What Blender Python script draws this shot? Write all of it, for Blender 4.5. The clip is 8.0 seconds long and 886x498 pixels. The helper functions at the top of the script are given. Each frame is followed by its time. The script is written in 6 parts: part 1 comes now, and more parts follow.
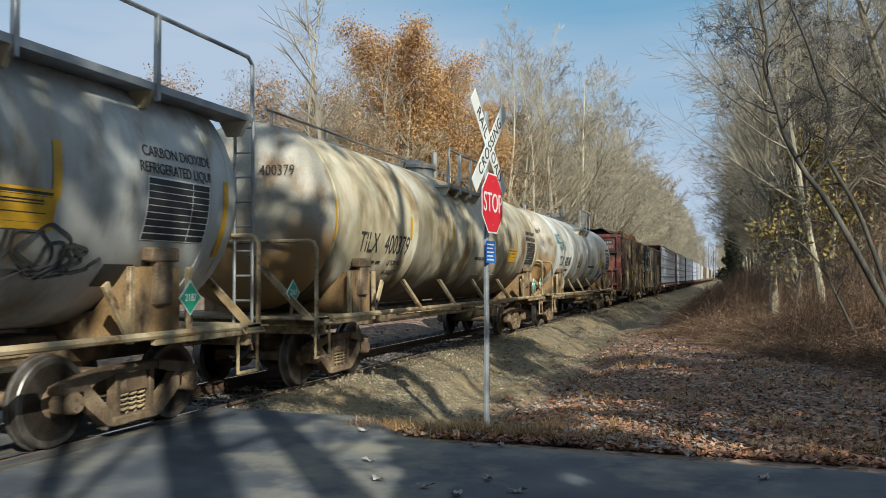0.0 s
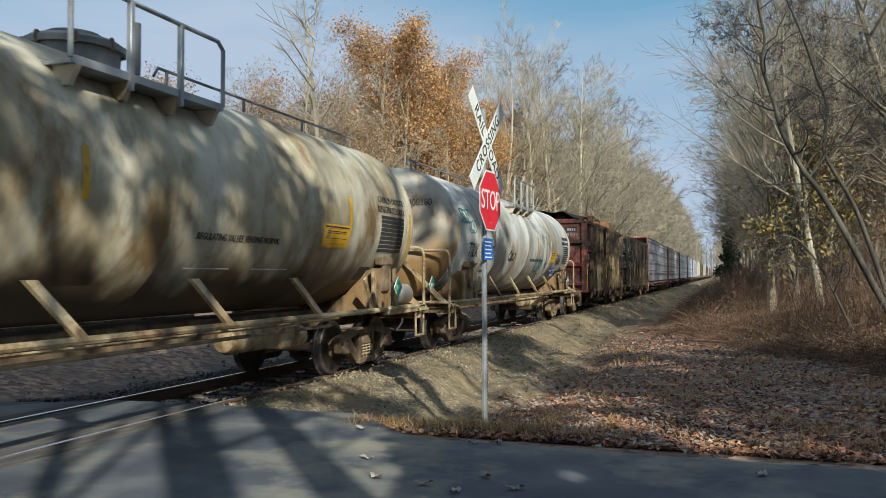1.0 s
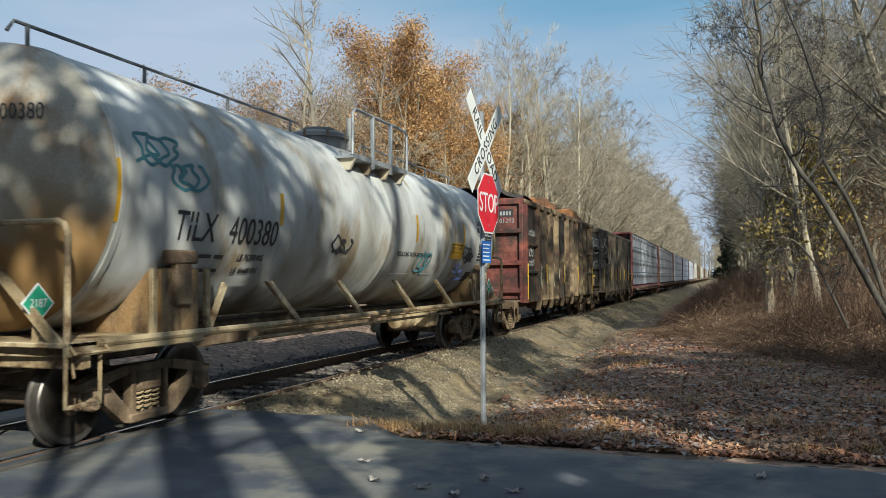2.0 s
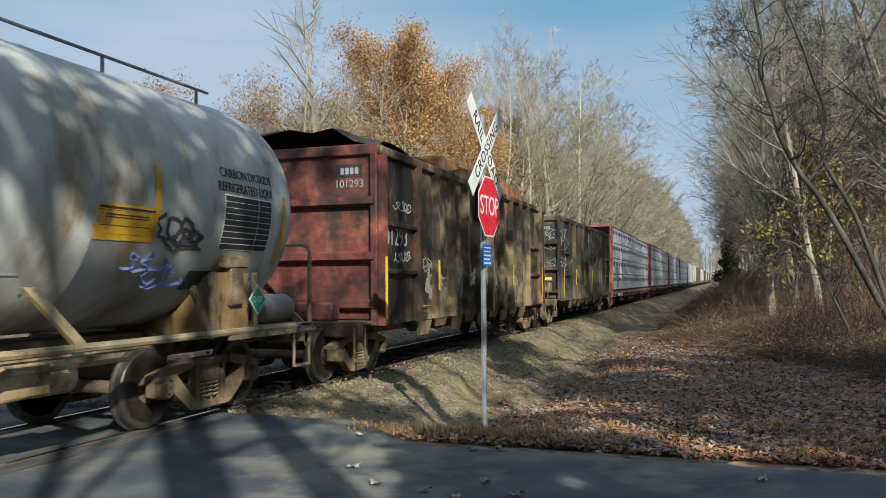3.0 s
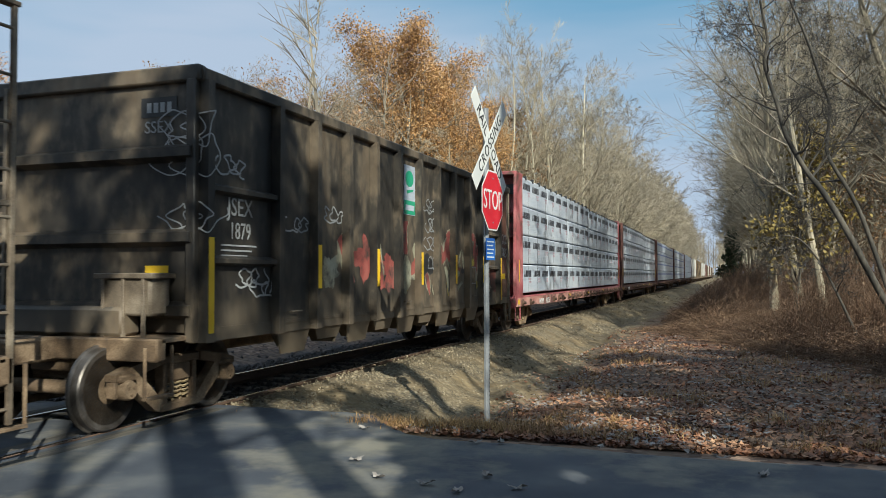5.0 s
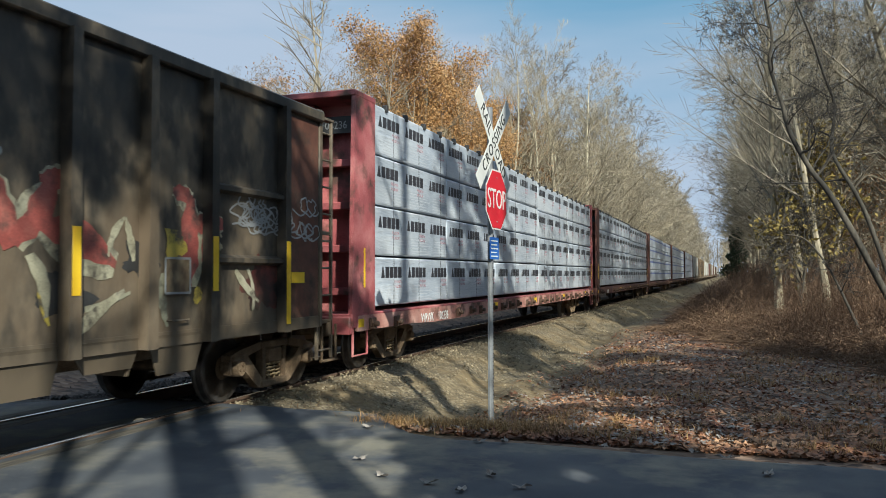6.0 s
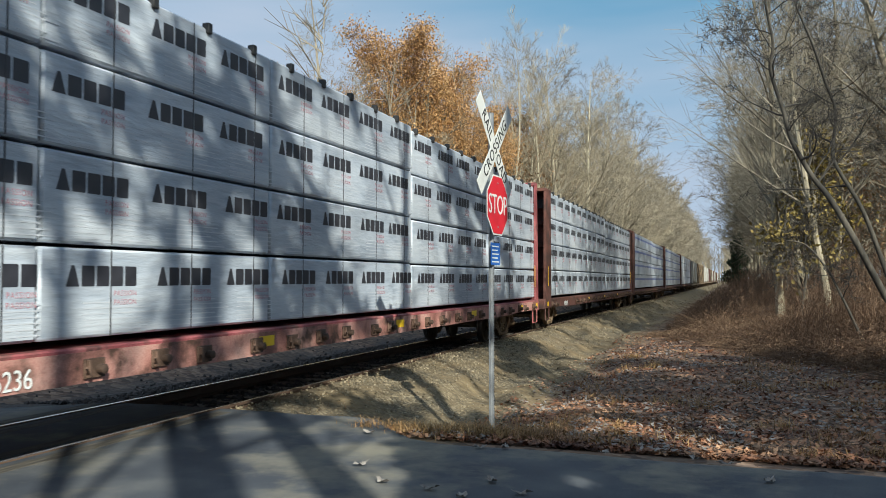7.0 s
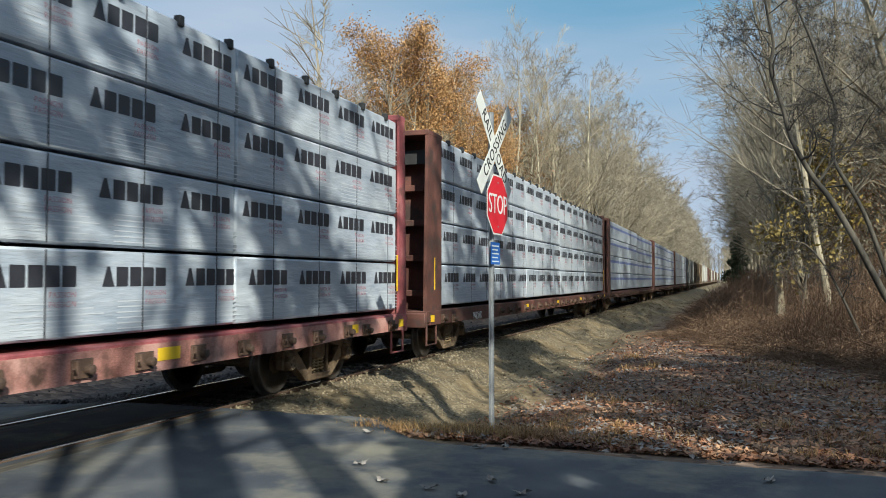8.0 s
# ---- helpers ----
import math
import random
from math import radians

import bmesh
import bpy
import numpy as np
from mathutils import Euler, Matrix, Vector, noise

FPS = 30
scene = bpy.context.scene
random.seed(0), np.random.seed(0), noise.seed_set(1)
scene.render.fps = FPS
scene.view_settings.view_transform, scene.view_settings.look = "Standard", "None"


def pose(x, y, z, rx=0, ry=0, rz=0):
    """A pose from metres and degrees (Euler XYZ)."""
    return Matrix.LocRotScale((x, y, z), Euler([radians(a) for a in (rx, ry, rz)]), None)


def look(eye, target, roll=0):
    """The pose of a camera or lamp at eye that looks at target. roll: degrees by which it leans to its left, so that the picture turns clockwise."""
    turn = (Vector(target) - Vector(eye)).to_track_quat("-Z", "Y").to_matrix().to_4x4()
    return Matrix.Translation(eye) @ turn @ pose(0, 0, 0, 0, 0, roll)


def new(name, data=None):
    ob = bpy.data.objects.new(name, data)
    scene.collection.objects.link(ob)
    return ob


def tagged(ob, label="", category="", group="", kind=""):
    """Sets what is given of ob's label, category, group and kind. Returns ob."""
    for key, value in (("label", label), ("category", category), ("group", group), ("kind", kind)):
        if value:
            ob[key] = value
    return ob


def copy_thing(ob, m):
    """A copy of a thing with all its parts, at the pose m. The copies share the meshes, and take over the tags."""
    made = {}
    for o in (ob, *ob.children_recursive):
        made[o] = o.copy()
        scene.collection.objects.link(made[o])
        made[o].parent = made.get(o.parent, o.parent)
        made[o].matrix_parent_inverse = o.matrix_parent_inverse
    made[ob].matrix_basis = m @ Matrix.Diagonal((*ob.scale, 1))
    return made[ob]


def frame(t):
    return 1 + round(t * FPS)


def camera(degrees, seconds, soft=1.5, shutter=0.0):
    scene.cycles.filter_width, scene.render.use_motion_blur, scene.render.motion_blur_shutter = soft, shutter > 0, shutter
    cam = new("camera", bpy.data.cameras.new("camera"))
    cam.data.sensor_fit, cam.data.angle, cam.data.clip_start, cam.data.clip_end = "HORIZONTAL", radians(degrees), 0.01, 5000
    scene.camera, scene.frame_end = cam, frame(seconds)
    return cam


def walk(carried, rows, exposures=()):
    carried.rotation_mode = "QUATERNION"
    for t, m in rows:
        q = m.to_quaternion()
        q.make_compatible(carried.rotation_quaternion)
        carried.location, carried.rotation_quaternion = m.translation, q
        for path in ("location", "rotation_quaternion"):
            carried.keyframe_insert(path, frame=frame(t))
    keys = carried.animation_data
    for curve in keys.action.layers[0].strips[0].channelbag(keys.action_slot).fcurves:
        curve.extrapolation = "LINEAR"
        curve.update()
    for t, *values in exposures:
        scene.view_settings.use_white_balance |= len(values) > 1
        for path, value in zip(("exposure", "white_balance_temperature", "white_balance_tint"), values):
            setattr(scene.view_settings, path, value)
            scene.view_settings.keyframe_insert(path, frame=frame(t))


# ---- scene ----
# ---- camera ----
EYE_Z = 1.63
TRACK_X = -6.95          # centre line of the track, which runs along y
SPEED = 10.55            # the train rolls towards -y

cam = camera(57.13, 8.0, soft=0.5, shutter=0.07)


def aim(yaw, pitch, roll):
    return pose(0, 0, EYE_Z, 0, 0, yaw) @ pose(0, 0, 0, 90 + pitch, 0, 0) @ pose(0, 0, 0, 0, 0, roll)


SWAY = [(0.0, 19.17, 2.02, -0.12), (0.5, 19.20, 1.91, -0.16), (1.0, 19.02, 1.84, -0.20), (1.5, 18.94, 1.91, -0.28),
        (2.2, 18.90, 2.10, -0.36), (3.0, 18.95, 2.26, -0.38), (3.5, 19.01, 2.21, -0.26), (4.0, 19.05, 2.00, -0.17),
        (4.5, 19.05, 1.91, -0.17), (5.2, 19.25, 1.80, -0.15), (6.0, 19.45, 1.77, -0.11), (6.5, 19.49, 2.00, -0.05),
        (7.0, 19.52, 2.15, 0.0), (7.5, 19.57, 2.13, -0.03), (8.0, 19.52, 2.12, 0.03)]
walk(cam, [(t, aim(y, p, r)) for t, y, p, r in SWAY])

# ---- daylight ----
SUN_EL, SUN_HEAD = 30.0, (0.64, -0.77)      # the way to the sun, seen from above
world = bpy.data.worlds.new("sky")
scene.world = world
world.use_nodes = True
wn = world.node_tree.nodes
wl = world.node_tree.links
wn.clear()
w_out = wn.new("ShaderNodeOutputWorld")
w_bg = wn.new("ShaderNodeBackground")
w_sky = wn.new("ShaderNodeTexSky")
w_sky.sky_type, w_sky.sun_disc = "NISHITA", False
w_sky.sun_elevation = radians(SUN_EL)
w_sky.sun_rotation = math.atan2(SUN_HEAD[0], SUN_HEAD[1])
w_sky.air_density, w_sky.dust_density, w_sky.ozone_density = 1.0, 0.15, 2.0
w_co = wn.new("ShaderNodeTexCoord")
w_map = wn.new("ShaderNodeMapping")
w_map.inputs["Scale"].default_value = (0.8, 1.0, 5.0)
w_map.inputs["Rotation"].default_value = (0.15, 0.25, 0.3)
w_noise = wn.new("ShaderNodeTexNoise")
w_noise.inputs["Scale"].default_value, w_noise.inputs["Detail"].default_value, w_noise.inputs["Roughness"].default_value = 1.5, 5, 0.42
w_ramp = wn.new("ShaderNodeValToRGB")
w_ramp.color_ramp.elements[0].position, w_ramp.color_ramp.elements[1].position = 0.32, 0.57
w_ramp.color_ramp.elements[1].color = (0.9, 0.9, 0.9, 1)
w_mix = wn.new("ShaderNodeMixRGB")
w_mix.inputs[2].default_value = (6.5, 7.9, 9.9, 1)
w_blue = wn.new("ShaderNodeMixRGB")
w_blue.inputs[0].default_value, w_blue.inputs[2].default_value = 0.68, (2.3, 6.2, 9.4, 1)
wl.new(w_co.outputs["Generated"], w_map.inputs[0])
wl.new(w_map.outputs[0], w_noise.inputs[0])
wl.new(w_noise.outputs[0], w_ramp.inputs[0])
wl.new(w_ramp.outputs[0], w_mix.inputs[0])
wl.new(w_sky.outputs[0], w_blue.inputs[1])
wl.new(w_blue.outputs[0], w_mix.inputs[1])
wl.new(w_mix.outputs[0], w_bg.inputs[0])
wl.new(w_bg.outputs[0], w_out.inputs[0])
w_bg.inputs[1].default_value = 0.049

sun = new("sun", bpy.data.lights.new("sun", "SUN"))
sun.data.energy, sun.data.angle, sun.data.color = 5.0, radians(0.53), (0.89, 0.905, 0.81)
ce, se = math.cos(radians(SUN_EL)), math.sin(radians(SUN_EL))
sun.matrix_basis = look((SUN_HEAD[0] * ce * 60, SUN_HEAD[1] * ce * 60, se * 60), (0, 0, 0))
scene.view_settings.exposure = 0.59


# ---- materials ----
def material(name, stops, scale=4.0, rough=0.8, metal=0.0, bump=0.2, fine=60.0, stretch=(1, 1, 1), spots=None, spot_scale=1.5, spot_at=0.6, per_piece=0.0, coat=0.0, depth=0.01, wash=None, span=(0.42, 0.92)):
    """Base colours mixed by noise at two scales, stains and lit patches of another colour, fine relief."""
    m = bpy.data.materials.new(name)
    m.use_nodes = True
    n, l = m.node_tree.nodes, m.node_tree.links
    b = n["Principled BSDF"]
    co = n.new("ShaderNodeTexCoord")
    mp = n.new("ShaderNodeMapping")
    mp.inputs["Scale"].default_value = stretch
    l.new(co.outputs["Object"], mp.inputs[0])
    big = n.new("ShaderNodeTexNoise")
    big.inputs["Scale"].default_value, big.inputs["Detail"].default_value = scale, 6
    l.new(mp.outputs[0], big.inputs[0])
    small = n.new("ShaderNodeTexNoise")
    small.inputs["Scale"].default_value, small.inputs["Detail"].default_value = fine, 3
    l.new(mp.outputs[0], small.inputs[0])
    ad = n.new("ShaderNodeMath")
    ad.operation, ad.inputs[1].default_value = "MULTIPLY_ADD", 0.35
    l.new(small.outputs[0], ad.inputs[0])
    l.new(big.outputs[0], ad.inputs[2])
    ramp = n.new("ShaderNodeValToRGB")
    el = ramp.color_ramp.elements
    while len(el) < len(stops):
        el.new(0.5)
    for i, c in enumerate(stops):
        el[i].position = span[0] + (span[1] - span[0]) * i / max(1, len(stops) - 1)
        el[i].color = (*c, 1)
    l.new(ad.outputs[0], ramp.inputs[0])
    colour = ramp.outputs[0]
    if spots:
        sp = n.new("ShaderNodeTexNoise")
        sp.inputs["Scale"].default_value, sp.inputs["Detail"].default_value, sp.inputs["Roughness"].default_value = spot_scale, 9, 0.65
        l.new(mp.outputs[0], sp.inputs[0])
        sr = n.new("ShaderNodeValToRGB")
        sr.color_ramp.elements[0].position, sr.color_ramp.elements[1].position = spot_at - 0.06, spot_at + 0.09
        l.new(sp.outputs[0], sr.inputs[0])
        mx = n.new("ShaderNodeMixRGB")
        mx.inputs[2].default_value = (*spots, 1)
        l.new(sr.outputs[0], mx.inputs[0])
        l.new(colour, mx.inputs[1])
        colour = mx.outputs[0]
    # tints all below a wavy level: rust, dust, tank grime and underside shade
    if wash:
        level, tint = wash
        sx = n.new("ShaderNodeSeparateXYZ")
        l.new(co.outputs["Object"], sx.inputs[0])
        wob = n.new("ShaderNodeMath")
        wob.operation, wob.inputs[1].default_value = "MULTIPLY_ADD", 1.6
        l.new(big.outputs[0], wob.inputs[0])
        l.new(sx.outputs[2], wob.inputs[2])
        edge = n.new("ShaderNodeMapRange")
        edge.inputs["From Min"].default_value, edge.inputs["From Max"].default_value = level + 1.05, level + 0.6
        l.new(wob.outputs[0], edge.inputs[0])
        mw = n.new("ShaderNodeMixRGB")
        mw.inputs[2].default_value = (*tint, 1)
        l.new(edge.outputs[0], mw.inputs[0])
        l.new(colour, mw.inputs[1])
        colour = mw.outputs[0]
    if per_piece:
        oi = n.new("ShaderNodeObjectInfo")
        ge = n.new("ShaderNodeNewGeometry")
        sm = n.new("ShaderNodeMath")
        sm.operation = "ADD"
        l.new(oi.outputs["Random"], sm.inputs[0])
        l.new(ge.outputs["Random Per Island"], sm.inputs[1])
        hs = n.new("ShaderNodeHueSaturation")
        mr = n.new("ShaderNodeMapRange")
        mr.inputs["From Max"].default_value = 2.0
        mr.inputs["To Min"].default_value, mr.inputs["To Max"].default_value = 1 - per_piece, 1 + per_piece
        l.new(sm.outputs[0], mr.inputs[0])
        l.new(mr.outputs[0], hs.inputs["Value"])
        l.new(colour, hs.inputs["Color"])
        colour = hs.outputs[0]
    l.new(colour, b.inputs["Base Color"])
    rr = n.new("ShaderNodeMapRange")
    rr.inputs["To Min"].default_value, rr.inputs["To Max"].default_value = max(0.05, rough - 0.15), min(1, rough + 0.15)
    l.new(big.outputs[0], rr.inputs[0])
    l.new(rr.outputs[0], b.inputs["Roughness"])
    b.inputs["Metallic"].default_value = metal
    b.inputs["Coat Weight"].default_value = coat
    if bump:
        bp = n.new("ShaderNodeBump")
        bp.inputs["Strength"].default_value, bp.inputs["Distance"].default_value = bump, depth
        l.new(ad.outputs[0], bp.inputs["Height"])
        l.new(bp.outputs[0], b.inputs["Normal"])
    return m


M = {}
# the pale tan spots put sunlit patches of road into the asphalt colour
M["asphalt"] = material("asphalt", [(0.028, 0.034, 0.047), (0.056, 0.063, 0.076), (0.118, 0.121, 0.122)], 1.2, 0.85, bump=0.6, fine=170, spots=(0.21, 0.19, 0.145), spot_scale=0.5, spot_at=0.55)
M["old_plank"] = material("dark_tarred_plank", [(0.03, 0.027, 0.024), (0.07, 0.062, 0.052), (0.14, 0.12, 0.09)], 3, 0.9, bump=0.7, stretch=(8, 1, 8), per_piece=0.3)
M["steel_rail"] = material("rail_steel", [(0.10, 0.06, 0.04), (0.16, 0.10, 0.07)], 3, 0.7, 0.3, 0.3)
M["rail_top"] = material("polished_rail_head", [(0.55, 0.55, 0.56), (0.7, 0.7, 0.7)], 6, 0.25, 1.0, 0.05, stretch=(8, 0.3, 8))
M["tie"] = material("weathered_tie_wood", [(0.07, 0.05, 0.04), (0.16, 0.13, 0.10), (0.25, 0.21, 0.17)], 3, 0.9, bump=0.7, stretch=(1, 8, 8), per_piece=0.35)
M["stone"] = material("ballast_stone", [(0.08, 0.06, 0.035), (0.17, 0.135, 0.085), (0.34, 0.28, 0.19)], 6, 0.9, bump=0.4, per_piece=0.55)
# dark coarse stone, with the train's shade put into its colour
M["dark_stone"] = material("shaded_dark_ballast_stone", [(0.022, 0.019, 0.019), (0.052, 0.044, 0.042), (0.11, 0.092, 0.082)], 6, 0.9, bump=0.4, per_piece=0.6)
# both tank washes darken the lower barrel: grime plus painted-in underside shade
M["tank_white"] = material("weathered_white_tank_paint_shaded_below", [(0.205, 0.155, 0.085), (0.38, 0.32, 0.215), (0.53, 0.485, 0.385)], 0.8, 0.65, bump=0.06, fine=4, stretch=(1, 1.3, 0.7), spots=(0.17, 0.105, 0.043), spot_scale=0.9, spot_at=0.56, span=(0.48, 0.86), wash=(1.65, (0.065, 0.042, 0.02)))
M["tank_clean"] = material("dull_white_tank_paint_shaded_below", [(0.25, 0.24, 0.215), (0.39, 0.385, 0.36), (0.53, 0.53, 0.51)], 0.7, 0.6, bump=0.06, fine=4, stretch=(1, 1.4, 0.6), spots=(0.21, 0.16, 0.10), spot_scale=1.0, spot_at=0.56, span=(0.46, 0.88), wash=(1.25, (0.085, 0.06, 0.034)))
M["tank_frame"] = material("dirty_cream_frame_paint", [(0.16, 0.10, 0.045), (0.32, 0.235, 0.13), (0.48, 0.39, 0.25)], 2.5, 0.65, bump=0.2, spots=(0.085, 0.043, 0.018), spot_scale=3, spot_at=0.54)
M["tank_head"] = material("rust_washed_tank_head", [(0.21, 0.175, 0.125), (0.34, 0.31, 0.255), (0.44, 0.42, 0.38)], 1.2, 0.55, bump=0.12, spots=(0.19, 0.105, 0.042), spot_scale=1.6, spot_at=0.58, stretch=(1, 1, 0.5), wash=(2.15, (0.26, 0.15, 0.06)))
M["saddle_rust"] = material("rust_streaked_saddle_paint", [(0.10, 0.05, 0.02), (0.25, 0.15, 0.065), (0.42, 0.32, 0.19)], 2.2, 0.7, bump=0.2, stretch=(1, 1, 0.5), spots=(0.07, 0.035, 0.016), spot_scale=2.2, spot_at=0.54)
M["running_gear"] = material("dusty_cast_steel", [(0.034, 0.022, 0.014), (0.13, 0.084, 0.048), (0.29, 0.205, 0.128)], 3.5, 0.85, 0.05, 0.5)
M["dull_grey"] = material("weathered_grey_dome_paint", [(0.07, 0.07, 0.068), (0.16, 0.16, 0.155), (0.25, 0.25, 0.24)], 2.5, 0.6, 0.1, 0.2)
M["wheel_rim"] = material("worn_wheel_tread", [(0.05, 0.042, 0.036), (0.11, 0.095, 0.082), (0.2, 0.18, 0.165)], 5, 0.4, 0.6, 0.1)
M["gon_side"] = material("grimy_brown_gondola_steel", [(0.008, 0.006, 0.005), (0.029, 0.020, 0.013), (0.105, 0.071, 0.040), (0.26, 0.19, 0.11)], 0.9, 0.65, 0.05, 0.35, fine=6, stretch=(1, 1.1, 0.7), spots=(0.11, 0.052, 0.025), spot_scale=1.3, spot_at=0.59, span=(0.54, 0.80), wash=(0.6, (0.135, 0.096, 0.056)))
M["gon_black"] = material("dusty_black_gondola_paint", [(0.011, 0.010, 0.009), (0.045, 0.037, 0.028), (0.17, 0.132, 0.09)], 1.0, 0.6, 0.05, 0.35, fine=7, stretch=(1, 1.1, 0.6), spots=(0.12, 0.086, 0.055), spot_scale=1.0, spot_at=0.565, span=(0.5, 0.82), wash=(0.95, (0.15, 0.115, 0.078)))
M["rust_bay"] = material("rusty_red_brown_paint", [(0.05, 0.018, 0.012), (0.12, 0.045, 0.028), (0.20, 0.09, 0.055)], 1.4, 0.75, 0.0, 0.3, fine=8, spots=(0.04, 0.025, 0.018), spot_scale=1.4, spot_at=0.56)
M["gon_red"] = material("faded_red_gondola_end", [(0.026, 0.012, 0.010), (0.145, 0.034, 0.026), (0.31, 0.095, 0.062)], 1.0, 0.7, 0.0, 0.3, fine=9, spots=(0.035, 0.022, 0.016), spot_scale=0.9, spot_at=0.52, span=(0.5, 0.84))
M["worn_rail"] = material("worn_brown_ladder_steel", [(0.06, 0.045, 0.032), (0.15, 0.115, 0.08), (0.27, 0.22, 0.16)], 4, 0.7, 0.1, 0.2)
M["dark_scrap"] = material("dark_scrap_heap", [(0.012, 0.01, 0.009), (0.035, 0.026, 0.02), (0.09, 0.05, 0.028)], 3, 0.9, 0.0, 0.6, fine=20)
M["rust"] = material("dull_rusty_scrap", [(0.06, 0.032, 0.02), (0.17, 0.072, 0.028), (0.32, 0.135, 0.045)], 3, 0.9, 0.0, 0.6, fine=20, spots=(0.05, 0.034, 0.026), spot_scale=2.0, spot_at=0.56)
M["beam_red"] = material("faded_red_flatcar_paint", [(0.17, 0.04, 0.042), (0.34, 0.085, 0.09), (0.46, 0.18, 0.17)], 1.6, 0.65, 0.0, 0.2, spots=(0.085, 0.045, 0.035), spot_scale=2.0, spot_at=0.565, span=(0.46, 0.86))
M["sill_pink"] = material("bleached_salmon_sill_paint", [(0.16, 0.06, 0.048), (0.42, 0.19, 0.155), (0.56, 0.33, 0.275)], 1.4, 0.7, 0.0, 0.2, spots=(0.07, 0.036, 0.026), spot_scale=1.9, spot_at=0.55, span=(0.46, 0.84))
M["winch_iron"] = material("rusty_winch_iron", [(0.03, 0.02, 0.015), (0.085, 0.05, 0.034), (0.17, 0.10, 0.07)], 5, 0.8, 0.1, 0.4)
M["beam_brown"] = material("red_brown_flatcar_paint", [(0.05, 0.02, 0.016), (0.10, 0.038, 0.028), (0.17, 0.065, 0.048)], 2.0, 0.7, 0.0, 0.2, spots=(0.05, 0.03, 0.025), spot_scale=2.2, spot_at=0.56)
M["wrap"] = material("white_lumber_wrap", [(0.29, 0.335, 0.40), (0.42, 0.46, 0.515), (0.53, 0.56, 0.595)], 1.1, 0.36, 0.0, 0.85, fine=7, stretch=(1, 0.45, 2.2), per_piece=0.16, depth=0.04, span=(0.47, 0.85))
M["wrap_print"] = material("black_wrap_print", [(0.02, 0.02, 0.025), (0.04, 0.04, 0.05)], 6, 0.5, bump=0)
M["wrap_red"] = material("faded_red_wrap_print", [(0.42, 0.18, 0.21), (0.5, 0.26, 0.29)], 6, 0.5, bump=0)
M["wrap_grey"] = material("pale_grey_wrap_print", [(0.48, 0.50, 0.54), (0.55, 0.57, 0.60)], 6, 0.5, bump=0)
M["wrap_blue"] = material("blue_wrap_stripe", [(0.10, 0.14, 0.32), (0.16, 0.2, 0.4)], 6, 0.5, bump=0)
M["strap"] = material("dark_strap", [(0.03, 0.03, 0.035), (0.06, 0.06, 0.065)], 6, 0.6, bump=0)
M["black"] = material("black_paint", [(0.015, 0.015, 0.016), (0.035, 0.034, 0.033)], 5, 0.6, bump=0.1)
M["white"] = material("worn_white_paint", [(0.62, 0.62, 0.6), (0.78, 0.78, 0.76)], 5, 0.5, bump=0.08)
M["yellow"] = material("yellow_reflective_stripe", [(0.72, 0.42, 0.02), (0.85, 0.56, 0.03)], 4, 0.4, bump=0.05)
M["amber"] = material("dirty_amber_paint", [(0.38, 0.19, 0.012), (0.62, 0.35, 0.016)], 4, 0.6, bump=0.05, spots=(0.14, 0.085, 0.03), spot_scale=4, spot_at=0.6)
M["green"] = material("green_placard", [(0.01, 0.24, 0.13), (0.02, 0.33, 0.19)], 5, 0.5, bump=0.05)
M["stop_red"] = material("stop_sign_red", [(0.52, 0.012, 0.025), (0.60, 0.02, 0.035)], 5, 0.4, bump=0.03)
M["sign_white"] = material("sign_sheeting_white", [(0.58, 0.58, 0.55), (0.68, 0.68, 0.65)], 4, 0.45, bump=0.03, spots=(0.5, 0.5, 0.44), spot_scale=7, spot_at=0.66)
M["sign_blue"] = material("sign_blue", [(0.012, 0.09, 0.36), (0.02, 0.13, 0.45)], 5, 0.45, bump=0.03)
M["sign_back"] = material("bare_aluminium", [(0.35, 0.35, 0.35), (0.5, 0.5, 0.5)], 5, 0.5, 0.8, 0.1)
M["post"] = material("galvanised_post_steel", [(0.19, 0.20, 0.215), (0.30, 0.31, 0.32), (0.40, 0.405, 0.40)], 4, 0.55, 0.6, 0.15, spots=(0.25, 0.17, 0.10), spot_scale=5, spot_at=0.66)
M["bark_grey"] = material("grey_bark", [(0.14, 0.12, 0.083), (0.275, 0.234, 0.165), (0.40, 0.342, 0.25)], 3, 0.95, bump=0.8, fine=25, stretch=(1, 1, 0.25), per_piece=0.2)
M["bark_dark"] = material("dark_bark", [(0.03, 0.026, 0.021), (0.065, 0.055, 0.043), (0.12, 0.10, 0.078)], 3, 0.95, bump=0.8, fine=25, stretch=(1, 1, 0.25), per_piece=0.2)
M["bark_mid"] = material("brown_grey_bark", [(0.11, 0.094, 0.068), (0.23, 0.195, 0.14), (0.35, 0.30, 0.22)], 3, 0.95, bump=0.8, fine=25, stretch=(1, 1, 0.25), per_piece=0.25)
M["bark_pale"] = material("pale_bark", [(0.30, 0.255, 0.18), (0.48, 0.425, 0.31), (0.60, 0.54, 0.41)], 3, 0.95, bump=0.6, fine=25, stretch=(1, 1, 0.25), per_piece=0.2)
M["bark_stem"] = material("streaked_grey_brown_bark", [(0.02, 0.017, 0.014), (0.042, 0.036, 0.028), (0.11, 0.094, 0.073)], 2.6, 0.95, bump=0.8, fine=18, stretch=(1, 1, 0.35), span=(0.46, 0.86))
M["twig_dark"] = material("black_brown_twigs", [(0.018, 0.015, 0.013), (0.036, 0.031, 0.026), (0.065, 0.056, 0.046)], 2, 0.95, bump=0, fine=12)
